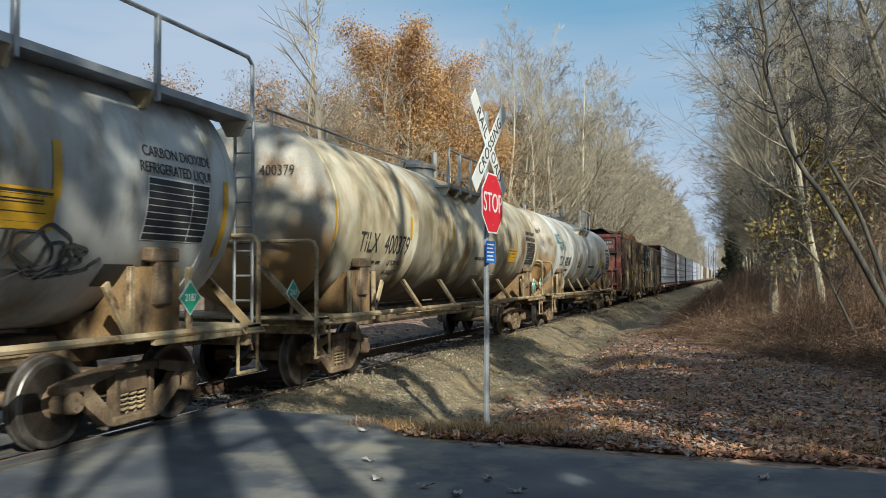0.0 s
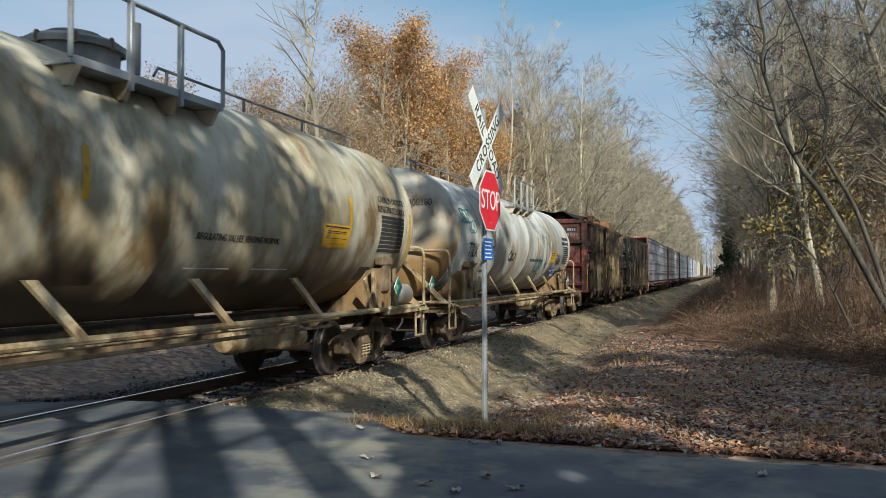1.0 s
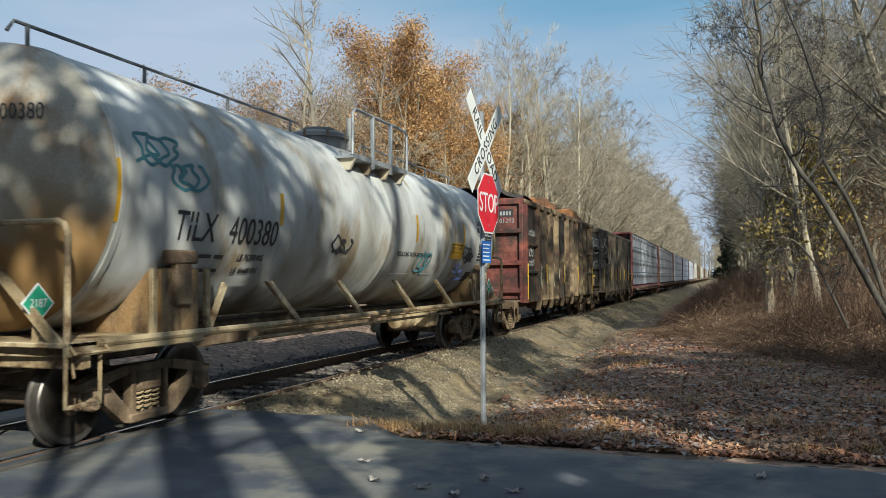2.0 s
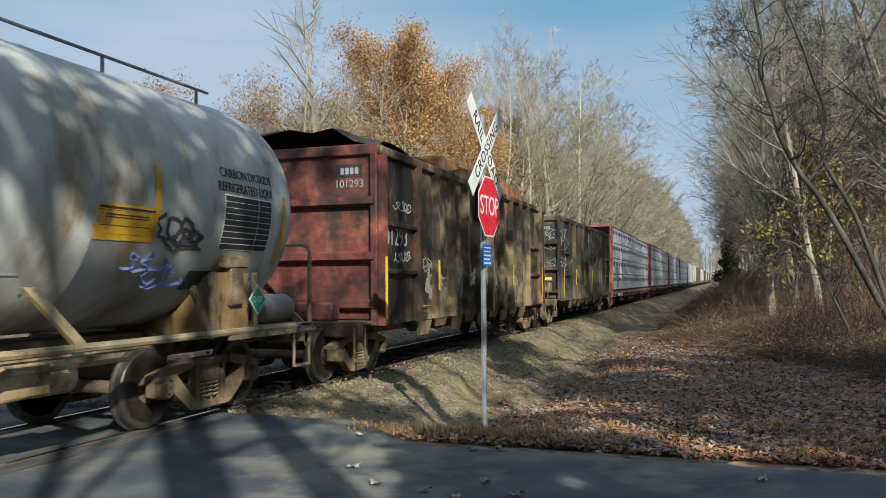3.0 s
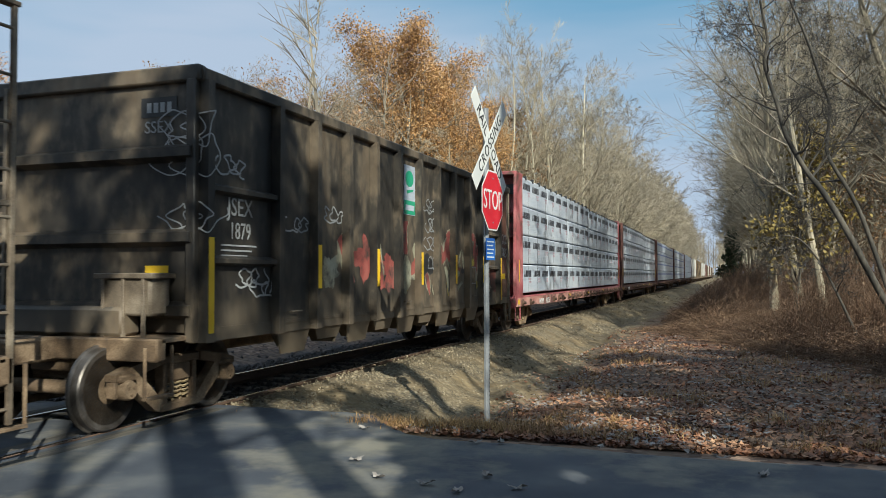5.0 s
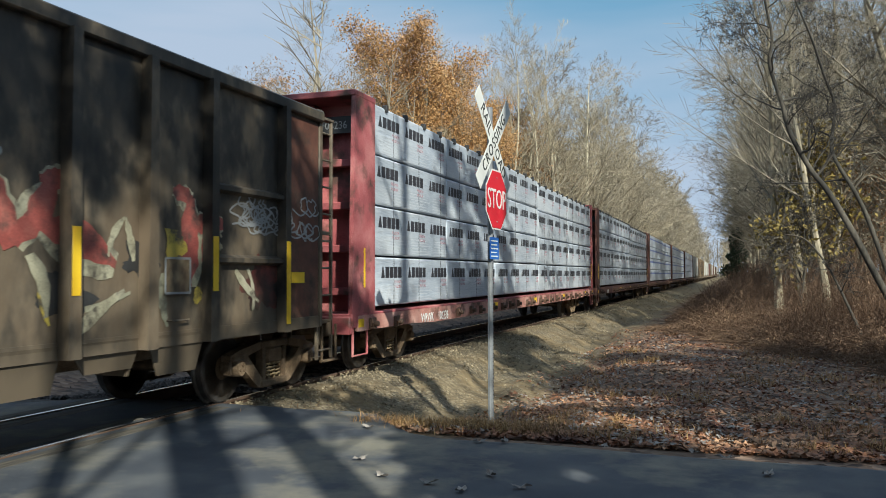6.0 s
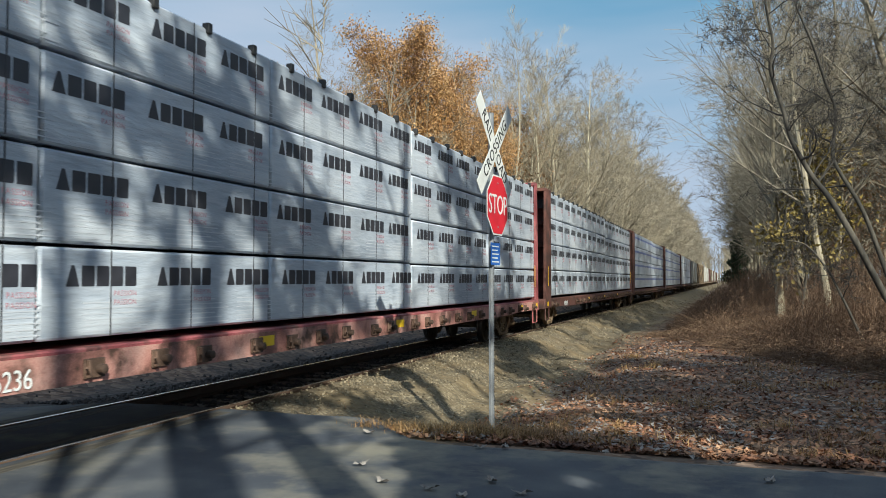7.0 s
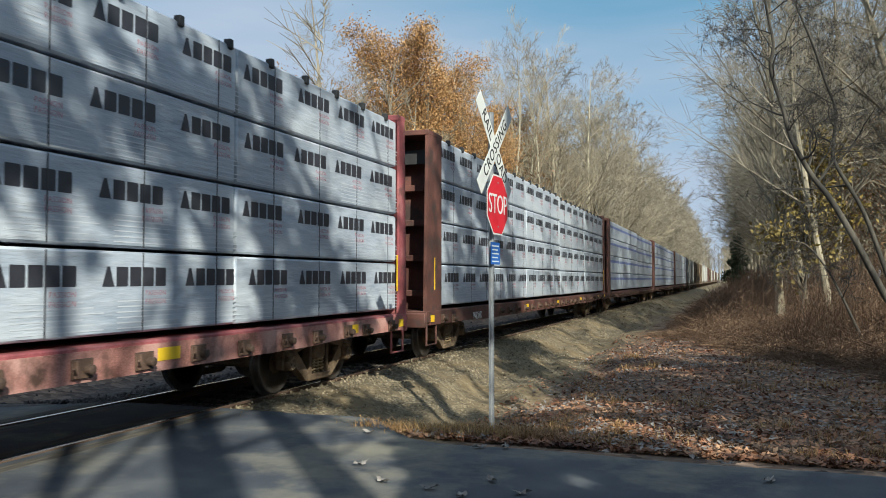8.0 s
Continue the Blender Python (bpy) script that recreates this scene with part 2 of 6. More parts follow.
M["twig_pale"] = material("pale_beige_twigs", [(0.16, 0.13, 0.088), (0.32, 0.265, 0.182), (0.48, 0.41, 0.29)], 0.5, 0.95, bump=0, fine=6, per_piece=0.45)
M["twig_grey"] = material("grey_twigs", [(0.105, 0.09, 0.068), (0.205, 0.176, 0.13), (0.34, 0.292, 0.218)], 0.5, 0.95, bump=0, fine=6, per_piece=0.45)
M["oak_leaf"] = material("rusty_oak_leaf", [(0.22, 0.105, 0.035), (0.40, 0.215, 0.08), (0.52, 0.325, 0.15)], 0.6, 0.7, bump=0.1, fine=8, per_piece=0.55)
M["graf_cream"] = material("faded_cream_spray_paint", [(0.14, 0.125, 0.085), (0.30, 0.28, 0.195), (0.45, 0.42, 0.31)], 3, 0.6, bump=0, spots=(0.055, 0.046, 0.036), spot_scale=4.0, spot_at=0.57)
M["graf_green"] = material("faded_grey_spray_paint", [(0.15, 0.145, 0.10), (0.31, 0.30, 0.215)], 3, 0.6, bump=0, spots=(0.055, 0.046, 0.036), spot_scale=3.5, spot_at=0.57)
M["graf_red"] = material("faded_red_spray_paint", [(0.12, 0.03, 0.025), (0.28, 0.065, 0.052), (0.38, 0.13, 0.10)], 3, 0.6, bump=0, spots=(0.055, 0.042, 0.034), spot_scale=3.5, spot_at=0.56)
M["graf_yellow"] = material("faded_yellow_spray_paint", [(0.34, 0.25, 0.04), (0.52, 0.40, 0.07)], 3, 0.6, bump=0, spots=(0.055, 0.046, 0.036), spot_scale=4.5, spot_at=0.53)
M["graf_line"] = material("thin_white_spray_paint", [(0.19, 0.195, 0.195), (0.36, 0.365, 0.36)], 3, 0.6, bump=0)
M["teal"] = material("teal_spray_paint", [(0.03, 0.14, 0.16), (0.06, 0.2, 0.22)], 5, 0.5, bump=0)
M["tan_leaf"] = material("tan_beech_leaf", [(0.20, 0.115, 0.055), (0.36, 0.22, 0.12)], 0.6, 0.7, bump=0.1, fine=8, per_piece=0.45)
M["green_leaf"] = material("dark_evergreen_needles", [(0.012, 0.028, 0.010), (0.03, 0.055, 0.02)], 0.6, 0.8, bump=0.1, fine=8, per_piece=0.4)
M["brush"] = material("brown_bramble_stems", [(0.06, 0.036, 0.022), (0.15, 0.088, 0.052), (0.27, 0.17, 0.10)], 0.5, 0.9, bump=0.1, fine=6, per_piece=0.55)
M["dry_grass"] = material("dry_brown_weeds", [(0.10, 0.052, 0.025), (0.22, 0.12, 0.052), (0.34, 0.20, 0.09)], 0.8, 0.8, bump=0.1, fine=6, per_piece=0.6)
M["litter_leaf"] = material("fallen_brown_leaf", [(0.085, 0.033, 0.022), (0.275, 0.12, 0.06), (0.46, 0.27, 0.155)], 0.9, 0.7, bump=0.1, fine=10, per_piece=0.85, span=(0.5, 0.84))
M["olive_leaf"] = material("olive_autumn_leaf", [(0.14, 0.10, 0.02), (0.28, 0.20, 0.045)], 0.6, 0.7, bump=0.1, fine=8, per_piece=0.5)
M["straw"] = material("straw_coloured_grass", [(0.20, 0.105, 0.045), (0.38, 0.22, 0.09), (0.52, 0.35, 0.16)], 0.8, 0.8, bump=0.1, fine=6, per_piece=0.7)
M["pale_leaf"] = material("pale_curled_leaf", [(0.19, 0.165, 0.145), (0.33, 0.295, 0.265)], 3, 0.7, bump=0.1, per_piece=0.35)


# ---- building helpers ----
class Geo:
    """Vertices and faces gathered for one mesh."""

    def __init__(self):
        self.v, self.f = [], []

    def add(self, verts, faces):
        o = len(self.v)
        self.v += [tuple(p) for p in verts]
        self.f += [tuple(i + o for i in f) for f in faces]
        return self

    def box(self, x0, x1, y0, y1, z0, z1, c=0.0, m=None):
        """A box whose edges are chamfered by c."""
        c = min(c, abs(x1 - x0) / 2.2, abs(y1 - y0) / 2.2, abs(z1 - z0) / 2.2)
        if c <= 0:
            p = [(x, y, z) for x in (x0, x1) for y in (y0, y1) for z in (z0, z1)]
            f = [(0, 1, 3, 2), (4, 6, 7, 5), (0, 4, 5, 1), (2, 3, 7, 6), (0, 2, 6, 4), (1, 5, 7, 3)]
        else:
            p, idx = [], {}
            for i, x in enumerate((x0, x1)):
                for j, y in enumerate((y0, y1)):
                    for k, z in enumerate((z0, z1)):
                        dx, dy, dz = c * (1 - 2 * i), c * (1 - 2 * j), c * (1 - 2 * k)
                        for a, q in enumerate(((x, y + dy, z + dz), (x + dx, y, z + dz), (x + dx, y + dy, z))):
                            idx[i, j, k, a] = len(p)
                            p.append(q)
            f = []
            for s in (0, 1):
                f.append([idx[s, 0, 0, 0], idx[s, 1, 0, 0], idx[s, 1, 1, 0], idx[s, 0, 1, 0]][::1 if s else -1])
                f.append([idx[0, s, 0, 1], idx[1, s, 0, 1], idx[1, s, 1, 1], idx[0, s, 1, 1]][::-1 if s else 1])
                f.append([idx[0, 0, s, 2], idx[1, 0, s, 2], idx[1, 1, s, 2], idx[0, 1, s, 2]][::1 if s else -1])
            for s in (0, 1):
                for r in (0, 1):
                    w = 1 if s == r else -1
                    f.append([idx[s, r, 0, 0], idx[s, r, 0, 1], idx[s, r, 1, 1], idx[s, r, 1, 0]][::w])
                    f.append([idx[s, 0, r, 0], idx[s, 0, r, 2], idx[s, 1, r, 2], idx[s, 1, r, 0]][::-w])
                    f.append([idx[0, s, r, 1], idx[0, s, r, 2], idx[1, s, r, 2], idx[1, s, r, 1]][::w])
            for i in (0, 1):
                for j in (0, 1):
                    for k in (0, 1):
                        t = [idx[i, j, k, 0], idx[i, j, k, 1], idx[i, j, k, 2]]
                        f.append(t if (i + j + k) % 2 else t[::-1])
        if m is not None:
            p = [m @ Vector(q) for q in p]
        return self.add(p, f)

    def tube(self, pts, radii, n=8, cap=True):
        """A round bar along a line of points."""
        pts = [Vector(p) for p in pts]
        if not hasattr(radii, "__len__"):
            radii = [radii] * len(pts)
        v, f = [], []
        side = None
        for i, p in enumerate(pts):
            d = (pts[min(i + 1, len(pts) - 1)] - pts[max(i - 1, 0)])
            d = d.normalized() if d.length > 1e-9 else Vector((0, 0, 1))
            if side is None:
                side = d.orthogonal().normalized()
            side = (side - d * side.dot(d))
            side = side.normalized() if side.length > 1e-6 else d.orthogonal().normalized()
            up = d.cross(side)
            for k in range(n):
                a = 2 * math.pi * k / n
                v.append(p + (side * math.cos(a) + up * math.sin(a)) * radii[i])
        for i in range(len(pts) - 1):
            for k in range(n):
                a, b = i * n + k, i * n + (k + 1) % n
                f.append((a, b, b + n, a + n))
        if cap:
            f.append(tuple(range(n))[::-1])
            f.append(tuple(range((len(pts) - 1) * n, len(pts) * n)))
        return self.add(v, f)

    def lathe(self, profile, axis="y", n=32, at=(0, 0, 0)):
        """Profile of (radius, height along the axis) turned round it."""
        v, f = [], []
        for r, h in profile:
            for k in range(n):
                a = 2 * math.pi * k / n
                c, s = r * math.cos(a), r * math.sin(a)
                q = {"x": (h, c, s), "y": (s, h, c), "z": (c, s, h)}[axis]
                v.append((q[0] + at[0], q[1] + at[1], q[2] + at[2]))
        for i in range(len(profile) - 1):
            for k in range(n):
                a, b = i * n + k, i * n + (k + 1) % n
                f.append((a, b, b + n, a + n))
        if profile[0][0] > 1e-4:
            f.append(tuple(range(n))[::-1])
        if profile[-1][0] > 1e-4:
            f.append(tuple(range((len(profile) - 1) * n, len(profile) * n)))
        return self.add(v, f)

    def prism(self, outline, x0, x1, plane="yz"):
        """A flat outline given thickness along the third axis."""
        n = len(outline)
        put = {"yz": lambda a, b, h: (h, a, b), "xz": lambda a, b, h: (a, h, b), "xy": lambda a, b, h: (a, b, h)}[plane]
        v = [put(a, b, x0) for a, b in outline] + [put(a, b, x1) for a, b in outline]
        f = [tuple(range(n))[::-1], tuple(range(n, 2 * n))]
        f += [(i, (i + 1) % n, (i + 1) % n + n, i + n) for i in range(n)]
        return self.add(v, f)

    def mesh(self, name, mat, smooth=True):
        me = bpy.data.meshes.new(name)
        me.from_pydata(self.v, [], self.f)
        for m in (mat if isinstance(mat, (list, tuple)) else [mat]):
            me.materials.append(m)
        if smooth:
            me.shade_smooth()
            me.set_sharp_from_angle(angle=radians(38))
        return me


def part(name, geo, mat, parent=None, label="", at=None, fix=True, smooth=True):
    """Links gathered geometry, or a ready mesh, as one object under a thing or a part."""
    me = geo if isinstance(geo, bpy.types.Mesh) else geo.mesh(name, mat, smooth)
    if fix and isinstance(geo, Geo):
        bm = bmesh.new()
        bm.from_mesh(me)
        bmesh.ops.recalc_face_normals(bm, faces=bm.faces)
        bm.to_mesh(me)
        bm.free()
    ob = new(name, me)
    ob.parent = parent
    if at is not None:
        ob.matrix_basis = at
    if label:
        tagged(ob, label)
    return ob


def thing(name, label, category, group="", at=None, kind=""):
    ob = tagged(new(name), label, category, group, kind)
    if at is not None:
        ob.matrix_basis = at
    return ob


def words(text, size, depth=0.004, squeeze=1.0, spacing=1.0):
    """Letters of the built-in font as a mesh in the xy plane, centred."""
    cu = bpy.data.curves.new("letters", "FONT")
    cu.body, cu.size, cu.extrude = text, size, depth / 2
    cu.align_x, cu.align_y = "CENTER", "CENTER"
    cu.resolution_u, cu.space_character = 3, spacing
    ob = bpy.data.objects.new("letters", cu)
    me = bpy.data.meshes.new_from_object(ob)
    bpy.data.objects.remove(ob)
    me.transform(Matrix.Diagonal((squeeze, 1, 1, 1)))
    return me


def lay(me, m, mat):
    me.transform(m)
    me.materials.clear()
    me.materials.append(mat)
    return me


# turns the letters' plane so that it faces +x (side of a car), -y (front of a car)
FACE_X = pose(0, 0, 0, 90, 0, 90)
FACE_FRONT = pose(0, 0, 0, 90, 0, 0)


# ---- the ground ----
def smooth(a, b, x):
    t = min(1.0, max(0.0, (x - a) / (b - a)))
    return t * t * (3 - 2 * t)


def brush_edge(y):
    """Where the bramble bank begins, to the right of the track."""
    return 3.4 - 5.4 * smooth(11, 27, y)


def height(x, y):
    d = abs(x - TRACK_X)
    near = x > TRACK_X
    bed = -0.20 + (0.185 * smooth(0.79, 0.86, d) - 0.39 * smooth(1.4, 3.1, d) if near else -0.34 * smooth(1.9, 3.4, d))
    if near:
        z = bed + 0.31 * smooth(3.0, 6.5, d)
        # ruts and small banks of earth pushed up beside the track
        bend = 5.0 * noise.noise((x * 0.28, y * 0.16, 4.1)) + 1.6 * noise.noise((x * 0.9, y * 0.4, 2.2))
        ridge = math.sin(5.6 * x + 1.05 * y + bend)
        z += (0.06 * ridge * abs(ridge) + 0.022 * math.sin(11.5 * x + 1.6 * y + 1.7 * bend) + 0.16 * noise.noise((x * 0.55, y * 0.3, 1.7))) * smooth(1.2, 2.2, d) * (1 - smooth(3.9, 5.2, d)) * smooth(9.8, 12, y)
        z += 0.9 * smooth(0.5, 7, x - brush_edge(y)) * smooth(12, 20, y) + 1.5 * smooth(6, 30, x) * smooth(12, 25, y)
    else:
        z = bed + 0.5 * smooth(3.2, 6.0, d) + 1.2 * smooth(7, 25, d)
    z += 0.05 * noise.noise((x * 0.8, y * 0.8, 0.3)) * smooth(1.6, 3.0, d)
    # level at the road crossing
    w = smooth(-1.5, 0.5, y) * (1 - smooth(8.2, 10.2, y))
    z = z * (1 - w) + (-0.06) * w
    return z


def axis(lo, hi, step, far, grow=1.35):
    a = list(np.arange(lo, hi + 1e-6, step))
    s, x, y = step, lo, hi
    while y < far:
        s *= grow
        x, y = x - s, y + s
        a = [x] + a + [y]
    return a


def build_ground():
    xs, ys = axis(-12, 8, 0.125, 900), axis(-2, 46, 0.2, 1200)
    v = [(x, y, height(x, y)) for y in ys for x in xs]
    n = len(xs)
    f = [(j * n + i, j * n + i + 1, j * n + n + i + 1, j * n + n + i) for j in range(len(ys) - 1) for i in range(n - 1)]
    me = bpy.data.meshes.new("ground")
    me.from_pydata(v, [], f)
    me.shade_smooth()
    # litter, gravel and bare earth, told apart by place and noise
    m = bpy.data.materials.new("leaf_litter_and_gravel")
    m.use_nodes = True
    nd, l = m.node_tree.nodes, m.node_tree.links
    b = nd["Principled BSDF"]
    b.inputs["Roughness"].default_value = 0.95
    co = nd.new("ShaderNodeTexCoord")

    def tex(scale, detail=6, kind="ShaderNodeTexNoise"):
        t = nd.new(kind)
        t.inputs["Scale"].default_value = scale
        if kind == "ShaderNodeTexNoise":
            t.inputs["Detail"].default_value = detail
        l.new(co.outputs["Object"], t.inputs["Vector"])
        return t

    def ramp(src, stops):
        r = nd.new("ShaderNodeValToRGB")
        while len(r.color_ramp.elements) < len(stops):
            r.color_ramp.elements.new(0.5)
        for e, (p, c) in zip(r.color_ramp.elements, stops):
            e.position, e.color = p, (*c, 1)
        l.new(src, r.inputs[0])
        return r.outputs[0]

    def mix(a, c, fac):
        x = nd.new("ShaderNodeMixRGB")
        l.new(fac, x.inputs[0])
        l.new(a, x.inputs[1])
        l.new(c, x.inputs[2])
        return x.outputs[0]

    cells = tex(9, kind="ShaderNodeTexVoronoi")
    litter = ramp(cells.outputs["Color"], [(0.1, (0.055, 0.034, 0.026)), (0.5, (0.16, 0.095, 0.062)), (0.9, (0.30, 0.20, 0.14))])
    soil = ramp(tex(2.5).outputs[0], [(0.35, (0.07, 0.05, 0.036)), (0.65, (0.16, 0.11, 0.075))])
    litter = mix(litter, soil, ramp(tex(0.9).outputs[0], [(0.5, (0, 0, 0)), (0.68, (0.8, 0.8, 0.8))]))
    pebbles = tex(26, kind="ShaderNodeTexVoronoi")
    gravel = ramp(pebbles.outputs["Color"], [(0.1, (0.078, 0.061, 0.038)), (0.6, (0.175, 0.134, 0.08)), (0.95, (0.33, 0.27, 0.175))])
    gravel = mix(gravel, ramp(tex(3).outputs[0], [(0.4, (0.155, 0.105, 0.05)), (0.7, (0.28, 0.205, 0.11))]), ramp(tex(0.8).outputs[0], [(0.42, (0, 0, 0)), (0.62, (0.85, 0.85, 0.85))]))
    sep = nd.new("ShaderNodeSeparateXYZ")
    l.new(co.outputs["Object"], sep.inputs[0])
    dist = nd.new("ShaderNodeMath")
    dist.operation, dist.inputs[1].default_value = "SUBTRACT", TRACK_X
    l.new(sep.outputs[0], dist.inputs[0])
    ab = nd.new("ShaderNodeMath")
    ab.operation = "ABSOLUTE"
    l.new(dist.outputs[0], ab.inputs[0])
    wob = nd.new("ShaderNodeMath")
    wob.operation, wob.inputs[1].default_value = "MULTIPLY_ADD", 2.2
    l.new(tex(0.7).outputs[0], wob.inputs[0])
    l.new(ab.outputs[0], wob.inputs[2])
    edge = nd.new("ShaderNodeMapRange")
    edge.inputs["From Min"].default_value, edge.inputs["From Max"].default_value = 4.6, 5.5
    l.new(wob.outputs[0], edge.inputs[0])
    # from the near rail outwards: dark stone plus the train's shade as colour
    shaded_ballast = ramp(pebbles.outputs["Color"], [(0.1, (0.022, 0.019, 0.019)), (0.6, (0.05, 0.043, 0.04)), (0.95, (0.10, 0.085, 0.075))])
    inside = nd.new("ShaderNodeMapRange")
    inside.inputs["From Min"].default_value, inside.inputs["From Max"].default_value = 0.78, 0.66
    l.new(dist.outputs[0], inside.inputs[0])
    gravel = mix(gravel, shaded_ballast, inside.outputs[0])
    l.new(mix(gravel, litter, edge.outputs[0]), b.inputs["Base Color"])
    bp = nd.new("ShaderNodeBump")
    bp.inputs["Strength"].default_value, bp.inputs["Distance"].default_value = 0.8, 0.03
    l.new(cells.outputs["Distance"], bp.inputs["Height"])
    l.new(bp.outputs[0], b.inputs["Normal"])
    me.materials.append(m)
    tagged(new("ground", me), "leaf-littered ground with gravel along the track", "ground", kind="structure")


def build_road():
    # a strip that crosses the track, with a worn uneven far edge
    v, f = [], []
    xs = list(np.arange(-40, 40.1, 0.4))
    for x in xs:
        flare = 1.15 * smooth(-2.9, -4.3, x) * smooth(-9.5, -7.5, x) if x < -2.9 else 0
        far = 7.86 + flare + 0.10 * noise.noise((x * 0.9, 3, 0)) + 0.07 * noise.noise((x * 2.7, 9, 0)) - 0.10 * smooth(-3, 0, x) * (1 - smooth(0, 3, x))
        for y in (0.9, far - 0.12, far, far + 0.03):
            v.append((x, y, -0.015 if y < far else (-0.035 if y == far else -0.12)))
    for i in range(len(xs) - 1):
        for k in range(3):
            a = i * 4 + k
            f.append((a, a + 4, a + 5, a + 1))
    me = bpy.data.meshes.new("road")
    me.from_pydata(v, [], f)
    me.materials.append(M["asphalt"])
    tagged(new("road", me), "cracked grey asphalt road across the railway track", "road", kind="structure")


def rail_mesh(side):
    out = [(-0.07, -0.17), (0.07, -0.17), (0.07, -0.16), (0.012, -0.13), (0.012, -0.045), (0.036, -0.035), (0.036, -0.006), (0.028, 0.0), (-0.028, 0.0), (-0.036, -0.006), (-0.036, -0.035), (-0.012, -0.045), (-0.012, -0.13), (-0.07, -0.16)]
    ys = [-160] + list(np.arange(-10, 60, 3.0)) + [60, 120, 300, 1000]
    v, f, n = [], [], len(out)
    for y in ys:
        v += [(a, y, b) for a, b in out]
    for i in range(len(ys) - 1):
        for k in range(n):
            f.append((i * n + k, i * n + (k + 1) % n, (i + 1) * n + (k + 1) % n, (i + 1) * n + k))
    me = bpy.data.meshes.new("rail")
    me.from_pydata(v, [], f)
    me.materials.append(M["steel_rail"])
    me.materials.append(M["rail_top"])
    for p in me.polygons:
        if p.index % n == 7:
            p.material_index = 1
    return me


def build_track():
    track = tagged(new("railway_track"), "worn steel railway track on wooden ties and ballast", "railway track", kind="structure")
    rail = rail_mesh(1)
    for x in (-0.755, 0.755):
        part("rail", rail, None, track, at=pose(TRACK_X + x, 0, 0))
    ties = [Geo().box(-1.28 + k, 1.28 - k, -0.115, 0.115, -0.36, -0.165, 0.012).mesh("tie", M["tie"], False) for k in (0, 0.03, -0.03)]
    rng = random.Random(4)
    for i in range(110):
        y = -6 + i * 0.53
        if 0.8 < y < 9.0:
            continue
        part("tie", ties[i % 3], None, track, at=pose(TRACK_X + rng.uniform(-0.05, 0.05), y + rng.uniform(-0.03, 0.03), rng.uniform(-0.015, 0.01), 0, 0, rng.uniform(-1.5, 1.5)))
    # timber planks along the rails at the crossing
    plank = Geo().box(-0.10, 0.10, 0.8, 8.7, -0.2, -0.012, 0.01).mesh("plank", M["old_plank"], False)
    for x in (-0.99, -0.5, 0.5, 0.99):
        part("plank", plank, None, track, at=pose(TRACK_X + x, 0, 0))
    # ballast: pale crushed stone beside the track, coarse dark stone between and beyond the rails, its colour deepened
    # for the train's shade
    pale, shaded_stones = Geo(), Geo()
    for i in range(26000):
        y = rng.uniform(8.9, 70) if i % 3 else rng.uniform(8.9, 22)
        x = TRACK_X + rng.choice((rng.uniform(-3.4, 0.7), rng.uniform(-3.0, 1.6), rng.gauss(2.0, 0.9), rng.gauss(-2.2, 0.8)))
        z = height(x, y)
        r = rng.uniform(0.008, 0.030) * (1 + 0.010 * (y - 9)) * (1.9 if x < TRACK_X + 0.6 else 1)
        m = Euler((rng.uniform(0, 6), rng.uniform(0, 6), 0)).to_matrix()
        p = [Vector((x, y, z + r * 0.3)) + m @ Vector(q) * r for q in ((1, 0, 0.1), (-0.9, 0.2, 0), (0, 1.1, 0.2), (0.1, -1, 0), (0, 0.1, 0.8), (0, 0, -0.8))]
        (shaded_stones if x < TRACK_X + 0.6 else pale).add(p, [(0, 2, 4), (2, 1, 4), (1, 3, 4), (3, 0, 4), (2, 0, 5), (1, 2, 5), (3, 1, 5), (0, 3, 5)])
    tagged(part("ballast", pale, M["stone"], track, fix=False, smooth=False), kind="stuff")
    tagged(part("ballast", shaded_stones, M["dark_stone"], track, "dark ballast stones with train shade in their colour", fix=False, smooth=False), kind="stuff")


build_ground()
build_road()
build_track()


